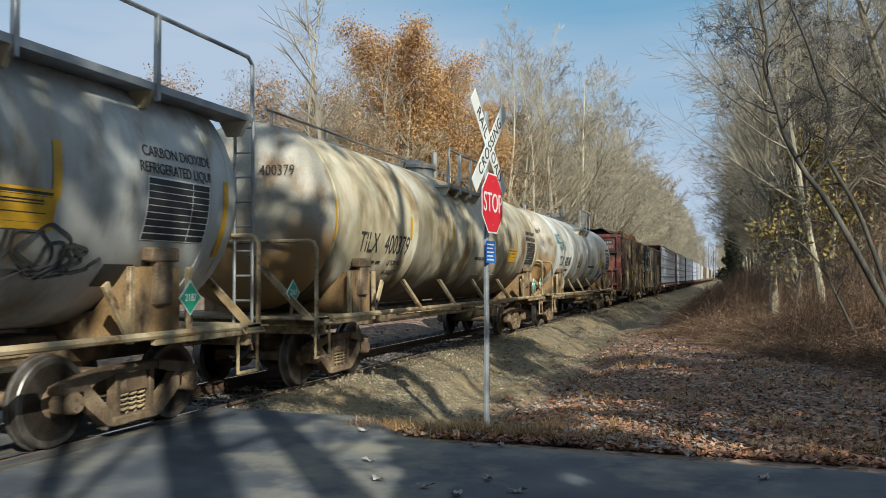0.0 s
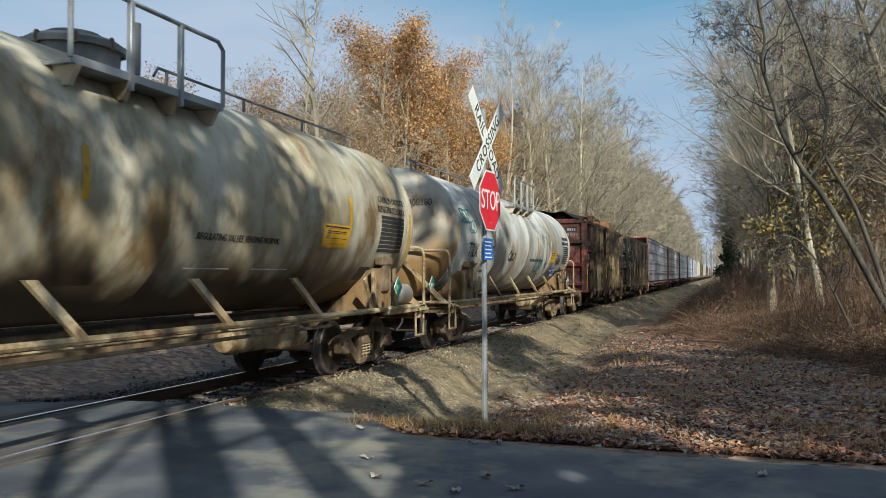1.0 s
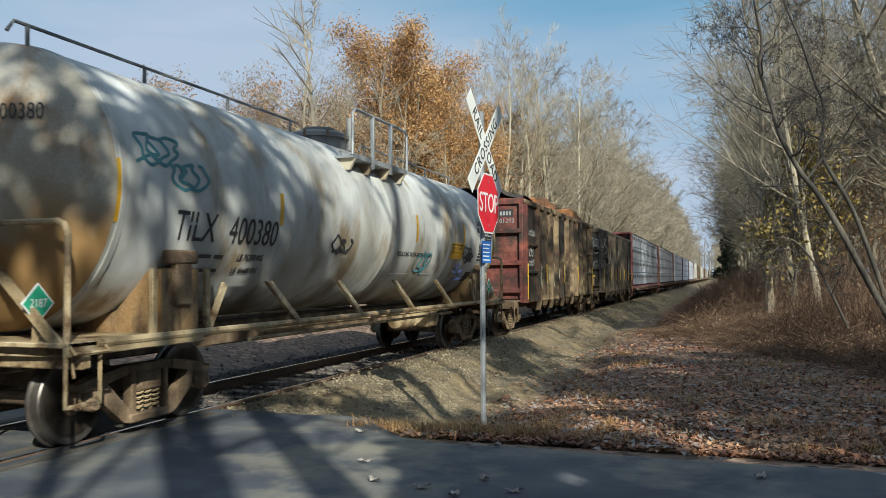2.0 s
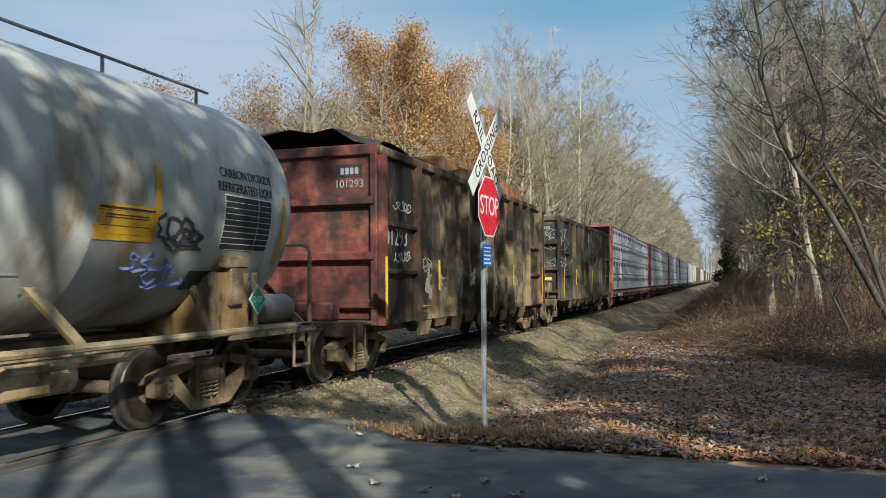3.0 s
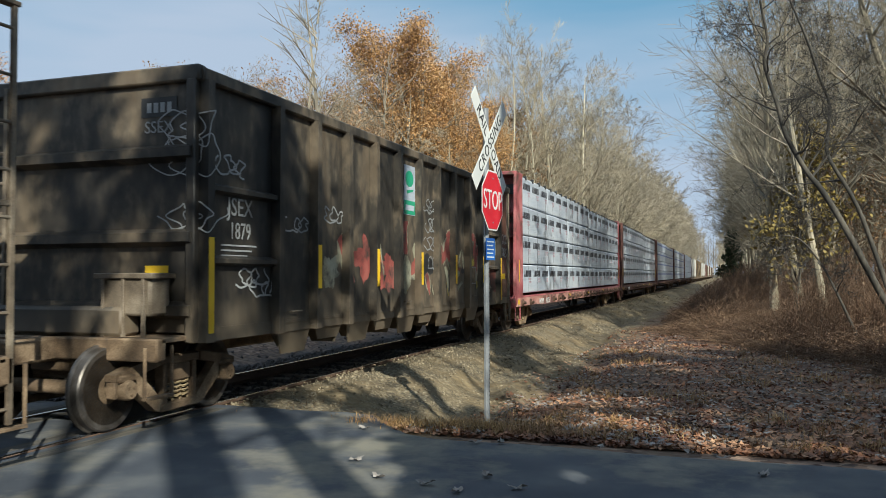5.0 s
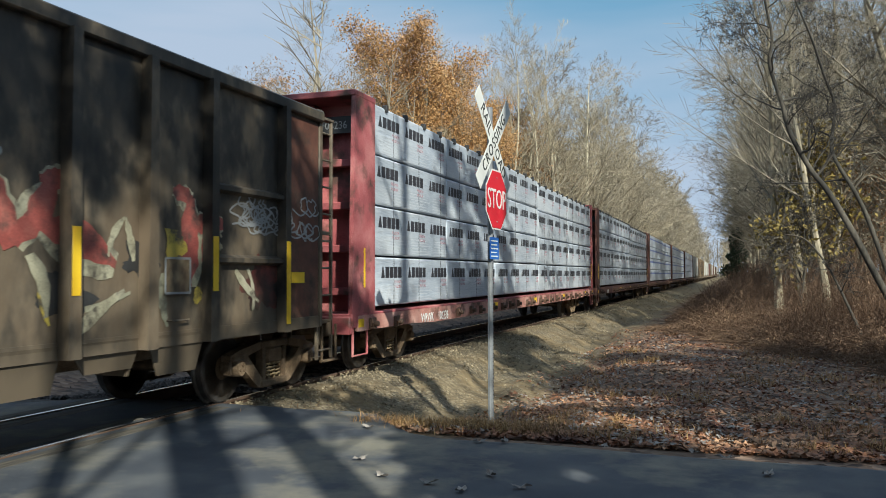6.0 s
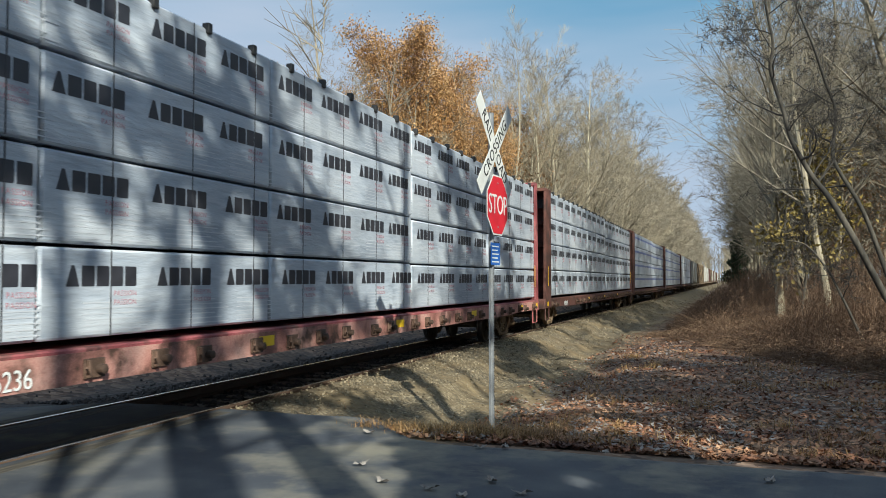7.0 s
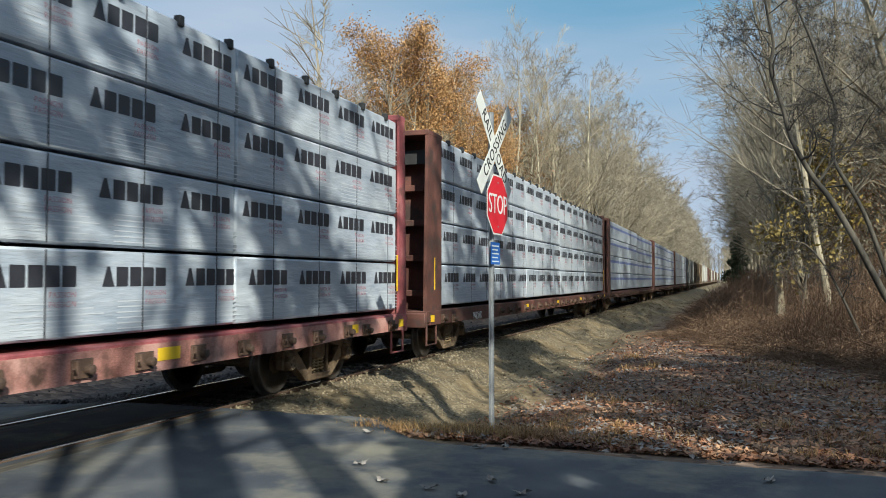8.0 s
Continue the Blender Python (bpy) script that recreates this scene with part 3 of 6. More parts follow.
# ---- trees ----
def grow(rng, stem, twig, ends, p, d, length, r, level, spec):
    """A limb as a tapering bent bar, with smaller limbs along it."""
    n = spec["segs"][level]
    pts, rad, dirs = [p.copy()], [r], [d.copy()]
    for i in range(n):
        wig = spec["wiggle"] * (spec.get("trunk_wiggle", 0.5), 1, 1.2, 1.3, 1.3)[level]
        d = (d + Vector((rng.gauss(0, wig), rng.gauss(0, wig), rng.gauss(0, wig * 0.6))) + Vector((0, 0, spec.get("trunk_rise", spec["rise"] * 0.3) if level == 0 else spec["rise"]))).normalized()
        p = p + d * (length / n)
        pts.append(p.copy())
        rad.append(max(spec.get("least", 0.013) * 0.7, r * (1 - (0.95 if level == 0 else 0.88) * (i + 1) / n)))
        dirs.append(d.copy())
    if level == 0:
        rad[0] *= 1.35
    (stem if level < 1 else twig).tube(pts, rad, spec["sides"][level], cap=False)
    if level >= spec["levels"]:
        ends.append((pts[-1], d))
        ends.append((pts[-2], d))
        return
    count = spec["count"][level]
    first = spec["first"] if level == 0 else 0.2
    for k in range(count):
        f = first + (1 - first) * (k + rng.random()) / count
        i = min(n - 1, int(f * n))
        q = pts[i].lerp(pts[i + 1], f * n - i)
        side = dirs[i].orthogonal().normalized()
        side.rotate(Matrix.Rotation(rng.uniform(0, 6.283), 3, dirs[i]))
        a = radians(rng.uniform(*spec["angle"]))
        nd = (dirs[i] * math.cos(a) + side * math.sin(a)).normalized()
        rel = (f - first) / (1 - first)
        ln = length * spec["ratio"][level] * (1 - spec["taper"] * rel if level == 0 else 1 - 0.4 * f) * rng.uniform(0.7, 1.2)
        rr = max(spec.get("least", 0.013), (rad[i] + rad[min(i + 1, n)]) / 2 * rng.uniform(0.38, 0.6) * spec.get("limb", 1.0))
        grow(rng, stem, twig, ends, q, nd, ln, rr, level + 1, spec)


def tree_parts(seed, spec, leaf=None, leaf_count=0, leaf_size=0.1, tall=10.0, thick=0.15, lean=(0, 0), clumps=0):
    rng = random.Random(seed)
    stem, twig, ends = Geo(), Geo(), []
    grow(rng, stem, twig, ends, Vector((0, 0, -0.3)), Vector((lean[0], lean[1], 1)).normalized(), tall, thick, 0, spec)
    leaves = None
    if leaf_count:
        leaves = Geo()
        if clumps:
            ends = rng.sample(ends, clumps)
        loose = 0.27 if clumps else 0.30
        for _ in range(leaf_count):
            p, d = rng.choice(ends)
            p = p + Vector((rng.gauss(0, loose), rng.gauss(0, loose), rng.gauss(-0.05, loose * 0.9)))
            m = Euler((rng.uniform(-1.2, 1.2), rng.uniform(-1.2, 1.2), rng.uniform(0, 6.3))).to_matrix()
            s = leaf_size * rng.uniform(0.6, 1.3)
            leaves.add([p + m @ Vector(q) * s for q in ((-1, 0, 0), (0, -0.55, 0.12), (1, 0, 0.05), (0, 0.55, 0.12))], [(0, 1, 2), (0, 2, 3)])
    return stem, twig, leaves


def make_tree(name, label, seed, spec, bark, leaf_mat=None, twigs=None, **kw):
    stem, twig, leaves = tree_parts(seed, spec, **kw)
    t = thing(name, label, "tree")
    part("trunk", stem, M[bark], t, fix=False)
    part("crown", twig, M[twigs or bark], t, fix=False)
    if leaves:
        part("foliage", leaves, M[leaf_mat], t, fix=False, smooth=False)
    return t


def bent_tree(name, label, seed, spec, line, r0, r1, y, bark, twigs, group):
    """A tree on a crooked stem: line gives the bends (x, z) of the stem, which sways a little in depth too."""
    rng = random.Random(seed)
    pts = []
    for i in range(len(line) - 1):
        a, b, c, d = (Vector(line[min(len(line) - 1, max(0, i + k))]) for k in (-1, 0, 1, 2))
        for f in (0.0, 0.25, 0.5, 0.75):
            q = 0.5 * (2 * b + (c - a) * f + (2 * a - 5 * b + 4 * c - d) * f * f + (3 * b - a - 3 * c + d) * f ** 3)
            pts.append(Vector((q.x, 0.35 * noise.noise((q.y * 0.5, seed, 0.0)), q.y)))
    pts.append(Vector((line[-1][0], 0.0, line[-1][1])))
    base = pts[0].copy()
    base.y = 0
    pts = [p - base for p in pts]
    n = len(pts)
    rad = [r0 + (r1 - r0) * (i / (n - 1)) ** 0.8 for i in range(n)]
    stem, twig, ends = Geo(), Geo(), []
    stem.tube(pts, rad, 10, cap=False)
    for k in range(spec["limbs"]):
        f = spec["from"] + (1 - spec["from"]) * (k + rng.random()) / spec["limbs"]
        i = min(n - 2, int(f * (n - 1)))
        d = (pts[i + 1] - pts[i]).normalized()
        side = d.orthogonal().normalized()
        side.rotate(Matrix.Rotation(rng.uniform(0, 6.283), 3, d))
        a = radians(rng.uniform(48, 88))
        way = (d * math.cos(a) + side * math.sin(a)).normalized()
        grow(rng, stem, twig, ends, pts[i].copy(), way, spec["reach"] * (1.15 - 0.5 * f) * rng.uniform(0.6, 1.25), rad[i] * rng.uniform(0.35, 0.6), 1, spec)
    t = thing(name, label, "tree", group, at=pose(base.x, y, base.z))
    part("trunk", stem, M[bark], t, fix=False)
    part("crown", twig, M[twigs], t, fix=False)


FINE = dict(segs=(10, 6, 4, 3, 1), sides=(9, 6, 4, 3, 3))
LITE = dict(segs=(8, 4, 2, 1), sides=(7, 4, 3, 3))
POLE = dict(LITE, least=0.007, limb=0.95, wiggle=0.08, rise=0.06, levels=3, count=(32, 9, 7), ratio=(0.33, 0.46, 0.6), first=0.20, angle=(22, 52), taper=0.66)
SPREAD = dict(LITE, least=0.009, wiggle=0.09, rise=0.05, levels=3, count=(26, 10, 8), ratio=(0.40, 0.42, 0.55), first=0.2, angle=(30, 65), taper=0.62)
FAR_POLE = dict(POLE, least=0.018, count=(30, 9, 6))
FAR_SPREAD = dict(SPREAD, least=0.018, count=(26, 9, 7))
SPREAD_FINE = dict(FINE, wiggle=0.08, rise=0.035, levels=4, count=(16, 7, 4, 3), ratio=(0.42, 0.5, 0.5, 0.55), first=0.2, angle=(32, 65), taper=0.62)
TWIST = dict(LITE, least=0.006, wiggle=0.14, rise=0.03, levels=3, count=(30, 12, 9), ratio=(0.42, 0.45, 0.55), first=0.18, angle=(35, 75), taper=0.5)
GNARL = dict(FINE, segs=(20, 9, 5, 3, 1), least=0.005, wiggle=0.20, rise=0.015, levels=4, count=(17, 8, 6, 4), ratio=(0.40, 0.5, 0.5, 0.5), first=0.3, angle=(30, 75), taper=0.45, limbs=18, reach=2.1)
GNARL["from"] = 0.36
ROUND = dict(FINE, least=0.006, wiggle=0.08, rise=0.05, levels=4, count=(30, 9, 4, 3), ratio=(0.30, 0.5, 0.5, 0.55), first=0.34, angle=(35, 72), taper=0.35)
CLUMP = dict(SPREAD, first=0.48, count=(12, 4, 2), ratio=(0.28, 0.42, 0.5), taper=0.4)
SPARSE = dict(SPREAD, first=0.5, count=(8, 3, 2), taper=0.4)
STRAIGHT = dict(SPARSE, trunk_wiggle=0.06, trunk_rise=0.03)
SHRUB = dict(LITE, least=0.004, wiggle=0.12, rise=0.03, levels=3, count=(9, 6, 4), ratio=(0.6, 0.55, 0.5), first=0.08, angle=(20, 55), taper=0.4)
PINE = dict(LITE, wiggle=0.03, rise=-0.01, levels=2, count=(34, 9), ratio=(0.28, 0.4), first=0.10, angle=(65, 95), taper=0.8)

PROTO = {}


def plant(kind, x, y, tall, spin, group="", lean=0.0, lean_to=0.0):
    """Places a tree of a kind, first use takes the pattern itself."""
    ob, base, used = PROTO[kind]
    m = pose(x, y, height(x, y) - 0.05, 0, 0, lean_to) @ pose(0, 0, 0, 0, lean, 0) @ pose(0, 0, 0, 0, 0, spin)
    k = tall / base
    if used:
        c = copy_thing(ob, m)
    else:
        c = ob
        PROTO[kind] = (ob, base, True)
        c.matrix_basis = m
    c.matrix_basis = m @ Matrix.Diagonal((k, k, k, 1))
    if group:
        tagged(c, group=group)
    return c


# bends of the leaning stems on the bank, as (x, z)
T1 = [(3.62, -0.1), (3.33, 0.59), (2.6, 2.14), (2.0, 3.33), (1.67, 3.82), (1.26, 4.61), (1.08, 5.35), (0.86, 6.2), (0.92, 6.81), (0.78, 7.67), (0.73, 8.6)]
T2 = [(3.72, -0.1), (3.49, 0.81), (3.26, 1.81), (2.82, 3.15), (2.29, 4.26), (2.25, 4.74), (2.31, 5.49), (2.09, 6.18), (1.85, 6.97), (1.46, 8.18), (1.34, 9.0)]
T3 = [(2.72, 0.1), (2.5, 0.65), (2.19, 1.40), (1.92, 1.92), (1.55, 2.38), (1.17, 2.49)]


def build_trees():
    grey = "bare grey tree with upright leafless branches"
    PROTO["pole_a"] = (make_tree("bare_tree", grey, 11, POLE, "bark_grey", twigs="twig_grey", tall=18, thick=0.17), 20.0, False)
    PROTO["pole_b"] = (make_tree("bare_tree", "bare pale-barked tree with thin leafless branches", 12, POLE, "bark_pale", twigs="twig_pale", tall=18, thick=0.15), 20.0, False)
    PROTO["spread_a"] = (make_tree("bare_tree", "bare spreading tree with a dense leafless crown", 13, SPREAD, "bark_grey", twigs="twig_grey", tall=14, thick=0.2), 16.5, False)
    PROTO["spread_b"] = (make_tree("bare_tree", "bare pale tree with a wide twiggy crown", 14, SPREAD, "bark_pale", twigs="twig_pale", tall=14, thick=0.18), 16.5, False)
    PROTO["far_pole"] = (make_tree("bare_tree", "pale upright bare tree in the distance", 51, FAR_POLE, "bark_pale", twigs="twig_pale", tall=18, thick=0.16), 20.0, False)
    PROTO["far_spread"] = (make_tree("bare_tree", "wide-crowned bare tree in the distance", 52, FAR_SPREAD, "bark_grey", twigs="twig_grey", tall=14, thick=0.19), 16.5, False)
    PROTO["ash"] = (make_tree("bare_tree", "slender dark bare tree with rising forked branches", 71, dict(SPREAD_FINE, least=0.006, rise=0.07, count=(18, 8, 5, 4), ratio=(0.36, 0.5, 0.5, 0.55)), "bark_mid", twigs="twig_grey", tall=15, thick=0.15), 16.5, False)
    PROTO["olive"] = (make_tree("young_tree", "young tree with olive-yellow autumn leaves", 24, SPREAD, "bark_dark", "olive_leaf", tall=5.5, thick=0.06, leaf_count=2600, leaf_size=0.08, clumps=90), 6.5, False)
    PROTO["dark_a"] = (make_tree("bare_tree", "brown-barked bare tree with crooked limbs", 15, TWIST, "bark_mid", tall=12, thick=0.16), 14.0, False)
    PROTO["dark_b"] = (make_tree("bare_tree", "brown-barked bare tree with tangled twigs", 16, TWIST, "bark_mid", tall=12, thick=0.14), 14.0, False)
    PROTO["oak"] = (make_tree("oak_tree", "oak tree still holding rusty orange leaves", 17, ROUND, "bark_dark", "oak_leaf", tall=14.5, thick=0.2, leaf_count=34000, leaf_size=0.072), 16.0, False)
    PROTO["rusty"] = (make_tree("oak_tree", "twiggy oak with thin faded pinkish-brown leaves", 37, ROUND, "bark_grey", "tan_leaf", tall=13, thick=0.15, leaf_count=7000, leaf_size=0.085), 14.5, False)
    PROTO["clump"] = (make_tree("oak_tree", "oak tree with clumps of rusty leaves beside the road", 27, CLUMP, "bark_dark", "oak_leaf", tall=14, thick=0.2, leaf_count=2000, leaf_size=0.18, clumps=32), 16.5, False)
    PROTO["thin_oak"] = (make_tree("oak_tree", "tall oak with a few clumps of rusty leaves", 61, CLUMP, "bark_dark", "oak_leaf", tall=14, thick=0.2, leaf_count=800, leaf_size=0.18, clumps=13), 16.5, False)
    PROTO["sparse"] = (make_tree("bare_tree", "tall straight bare tree with few branches", 29, SPARSE, "bark_dark", tall=15, thick=0.2), 17.0, False)
    PROTO["straight"] = (make_tree("bare_tree", "tall bare tree with a straight trunk beside the road", 30, STRAIGHT, "bark_dark", tall=16, thick=0.26), 17.0, False)
    PROTO["tan"] = (make_tree("beech_tree", "young tree with sparse tan autumn leaves", 18, SPREAD, "bark_grey", "tan_leaf", tall=9, thick=0.1, leaf_count=3500, leaf_size=0.10), 10.5, False)
    PROTO["pine"] = (make_tree("pine_tree", "dark green pine among the bare trees", 19, PINE, "bark_dark", "green_leaf", tall=14, thick=0.16, leaf_count=8500, leaf_size=0.28), 14.0, False)
    PROTO["shrub"] = (make_tree("shrub", "leafless reddish-brown shrub on the bank", 20, SHRUB, "brush", tall=2.2, thick=0.018), 2.9, False)
    rng = random.Random(31)
    wood = "trees beyond the track"
    # the wood beyond the track
    plant("oak", -22.3, 55.2, 19.6, 40, wood)
    plant("oak", -23.2, 57.5, 18.6, 150, wood)
    plant("oak", -18.9, 56.2, 15.6, 200, wood)
    plant("oak", -18.2, 59, 13.0, 100, wood)
    plant("oak", -41, 33, 13.5, 120, wood)
    for x, y, tall, spin in ((-36, 47, 14.6, 70), (-32.5, 50, 13.8, 260), (-28.5, 50, 15.0, 10), (-26, 49, 13.4, 140), (-25.5, 57, 15.5, 300), (-22, 62, 15.5, 60)):
        plant("rusty", x, y, tall, spin, wood)
    plant("ash", -21.8, 39.5, 18.2, 10, wood)
    plant("ash", -25.4, 44, 15.0, 110, wood)
    plant("pole_a", -22.4, 45, 15.5, 210, wood)
    for x, y, tall, spin in ((-17.6, 58, 21.0, 80), (-16.2, 60, 22.0, 190), (-15.2, 62, 22.5, 290), (-16.8, 66, 23.0, 50), (-14.4, 64, 22.0, 130), (-18.6, 64, 21.5, 20)):
        plant("pole_b", x, y, tall, spin, wood)
    plant("pole_a", -25, 64, 21, 50, wood)
    for i in range(60):
        # the near row of the wood, along the track's clearing
        y = 66 + 3.3 * i + rng.uniform(-1.6, 1.6)
        x = -11.8 - abs(rng.gauss(0, 1.5)) + 0.6 * smooth(120, 220, y)
        tall = (23.5 - 1.0 * smooth(140, 200, y)) * rng.uniform(0.90, 1.05)
        plant(("spread_a", "pole_b", "spread_b", "spread_a", "pole_a")[i % 5] if y < 150 else ("far_spread", "far_pole", "far_spread")[i % 3], x, y, tall, 77 * i, wood)
    for i in range(70):
        y = 26 + 2.4 * i + rng.uniform(-1.2, 1.2)
        x = -14.0 - abs(rng.gauss(0, 4.2)) - 8.0 * smooth(75, 25, y)
        tall = (10.5 + 6.0 * smooth(30, 65, y) + 4.0 * smooth(65, 120, y)) * rng.uniform(0.80, 1.06)
        if math.degrees(math.atan2(-x, y)) > 30.5:
            tall = min(tall, 1.0 + 0.15 * math.hypot(x, y))
        plant(rng.choice(("spread_a", "spread_b", "pole_a", "pole_b", "rusty", "tan") if y < 84 else ("far_pole", "far_spread", "far_spread")), x, y, tall, rng.uniform(0, 360), wood)
    # the wood beside the bank
    side = "trees on the bank"
    bent_tree("bare_tree", "dark crooked bare tree leaning over the brambles", 23, GNARL, T1, 0.085, 0.022, 19.0, "bark_stem", "twig_dark", side)
    bent_tree("bare_tree", "dark bare tree with a bent trunk and tangled twigs", 41, GNARL, T2, 0.068, 0.018, 20.5, "bark_stem", "twig_dark", side)
    bent_tree("young_tree", "small dark leaning tree among the brambles", 43, dict(GNARL, limbs=7, reach=1.7), T3, 0.040, 0.012, 19.5, "bark_dark", "twig_dark", side)
    plant("pole_a", 1.4, 27, 15, 15, side, 5, 180)
    plant("pole_a", 2.3, 29, 16, 200, side, 4, 180)
    plant("pole_a", 2.6, 25, 13.5, 100, side, 7, 190)
    plant("pole_a", 5.4, 27, 15, 15, side)
    plant("pole_a", 3.4, 31, 15, 130, side)
    plant("olive", 1.9, 26, 6.4, 20, side)
    plant("pine", 0.7, 105, 7.0, 0, side)
    plant("pine", 14, 44, 13, 50, side)
    plant("tan", 4.6, 34, 7.5, 50, side)
    for i in range(64):
        y = 25 + 1.75 * i + rng.uniform(-1.0, 1.0)
        x = 2.2 + 2.4 * smooth(46, 22, y) + abs(rng.gauss(0, 4.5))
        plant(rng.choice(("dark_a", "pole_a", "pole_a", "spread_a", "pole_b", "dark_b") if y < 78 else ("far_pole", "far_spread")), x, y, rng.uniform(14, 18.5) + 3 * smooth(40, 90, y), rng.uniform(0, 360), side, rng.uniform(0, 5), rng.uniform(150, 220))
    # the wood behind the road, whose shade falls on the road and the train
    back = "trees behind the road"
    for k, (x, y) in enumerate(((-2.66, 5.54), (-3.70, 5.13), (-4.72, 4.79))):
        s = (12.5, 14.0, 16.0)[k]
        plant("straight", x + 0.64 * s, y - 0.77 * s, (22, 18, 18)[k], 70 * k, back)
    plant("sparse", 7.2, -2.6, 18, 30, back)
    plant("sparse", 12.4, -3.6, 20, 130, back)
    for x, y, tall in ((4.4, -1.4, 6.45), (5.7, -0.8, 7.2), (6.6, -0.9, 7.6), (7.6, -0.9, 6.6)):
        plant("pine", x, y, tall, 40 * x, back)
    for i in range(2, 6):
        plant("pine", 4.6 + 1.5 * i, -1.0 - 0.4 * (i % 3), 5.9 + 0.8 * (i % 2) + 0.15 * i, 50 * i, back)
    for w, s, tall in ((-6.0, 8.5, 16), (8.6, 13.0, 18), (11.5, 14.5, 17)):
        plant("clump", 0.64 * s + 0.77 * w, -0.77 * s + 0.64 * w, tall, 67 * w, back)
    plant("thin_oak", 4.54, -2.63, 15.0, 100, back)
    plant("thin_oak", 5.5, -6.6, 27, 160, back)
    plant("clump", 8.5, 0.1, 8.4, 30, back)
    plant("pine", 7.6, 9.6, 7.5, 30, back)
    plant("clump", 11.8, -1.2, 22, 80, back)
    plant("thin_oak", 2.6, -5.2, 23.8, 45, back)
    # slim stems whose shadows drape over the shoulder of the track
    for k, (y, s, tall) in enumerate(((12.33, 15.5, 20), (14.4, 19.0, 15), (16.2, 17.0, 12.5), (17.3, 21.0, 15), (19.4, 18.5, 14), (21.2, 20.0, 14.5), (23.6, 22.0, 15), (25.5, 20.5, 14))):
        plant("straight", -4.5 + 0.64 * s, y - 0.77 * s, tall, 53 * k, back)
    for i in range(4):
        plant("clump", 14.5 + 4.4 * i, -2.0 - 1.5 * (i % 2), 17 + 1.5 * (i % 3), 97 * i + 20, back)
    for i in range(5):
        w, s = -8 + 5.2 * i, rng.uniform(24, 32)
        plant(rng.choice(("spread_a", "dark_a", "dark_b")), 0.64 * s + 0.77 * w, -0.77 * s + 0.64 * w - 1.0, rng.uniform(13, 16), rng.uniform(0, 360), back)


def far_woods():
    """Trees that close the view, too far and many to count."""
    rng = random.Random(77)
    for name, label, mat, spots in (("far_woods", "hazy mass of bare distant trees", "twig_pale", 1), ("far_thicket", "brown leafless thicket behind the trees", "twig_grey", 2)):
        g = Geo()
        for i in range(380):
            if i % 3 == 0:
                x, y = rng.uniform(-62, -19), rng.uniform(34, 150)
            elif i % 3 == 1:
                x, y = (rng.uniform(3, 26), rng.uniform(24, 110)) if spots == 2 else (rng.uniform(6, 45), rng.uniform(30, 190))
            else:
                x, y = rng.uniform(-45, 30), rng.uniform(180, 520)
                if abs(x - TRACK_X) < 5.0 - (y > 400) * 6:
                    continue
            h = rng.uniform(11, 18) * (0.35 if spots == 2 and i % 3 == 1 else 1) * (1 + 0.3 * smooth(150, 300, y)) * (0.75 if x > 0 and y < 100 else 1)
            if math.degrees(math.atan2(-x, y)) > 30.5:
                h = min(h, 0.13 * math.hypot(x, y))
            z = height(x, y)
            k = 1 + y * 0.004
            g.tube([(x, y, z), (x + rng.gauss(0, 0.3), y, z + h * 0.5), (x + rng.gauss(0, 0.5), y, z + h)], [0.13 * k, 0.09 * k, 0.02], 4, cap=False)
            for j in range(16):
                f = rng.uniform(0.2, 0.97)
                a, e = rng.uniform(0, 6.3), rng.uniform(0.5, 1.2)
                ln = h * 0.30 * (1.15 - 0.8 * f) * rng.uniform(0.7, 1.2)
                d = Vector((math.cos(a) * math.cos(e), math.sin(a) * math.cos(e), math.sin(e)))
                p = Vector((x, y, z + h * f))
                g.tube([p, p + d * ln], [0.045 * k, 0.014 * k], 3, cap=False)
                for _ in range(7):
                    q = p + d * ln * rng.uniform(0.2, 1)
                    t = (d + Vector((rng.gauss(0, 0.6), rng.gauss(0, 0.6), rng.gauss(0.1, 0.4)))).normalized()
                    g.tube([q, q + t * rng.uniform(0.6, 1.7)], [0.02 * k, 0.012 * k], 3, cap=False)
        tagged(part(name, g, M[mat], fix=False, smooth=False), label, "woods", kind="stuff")


far_woods()
build_trees()


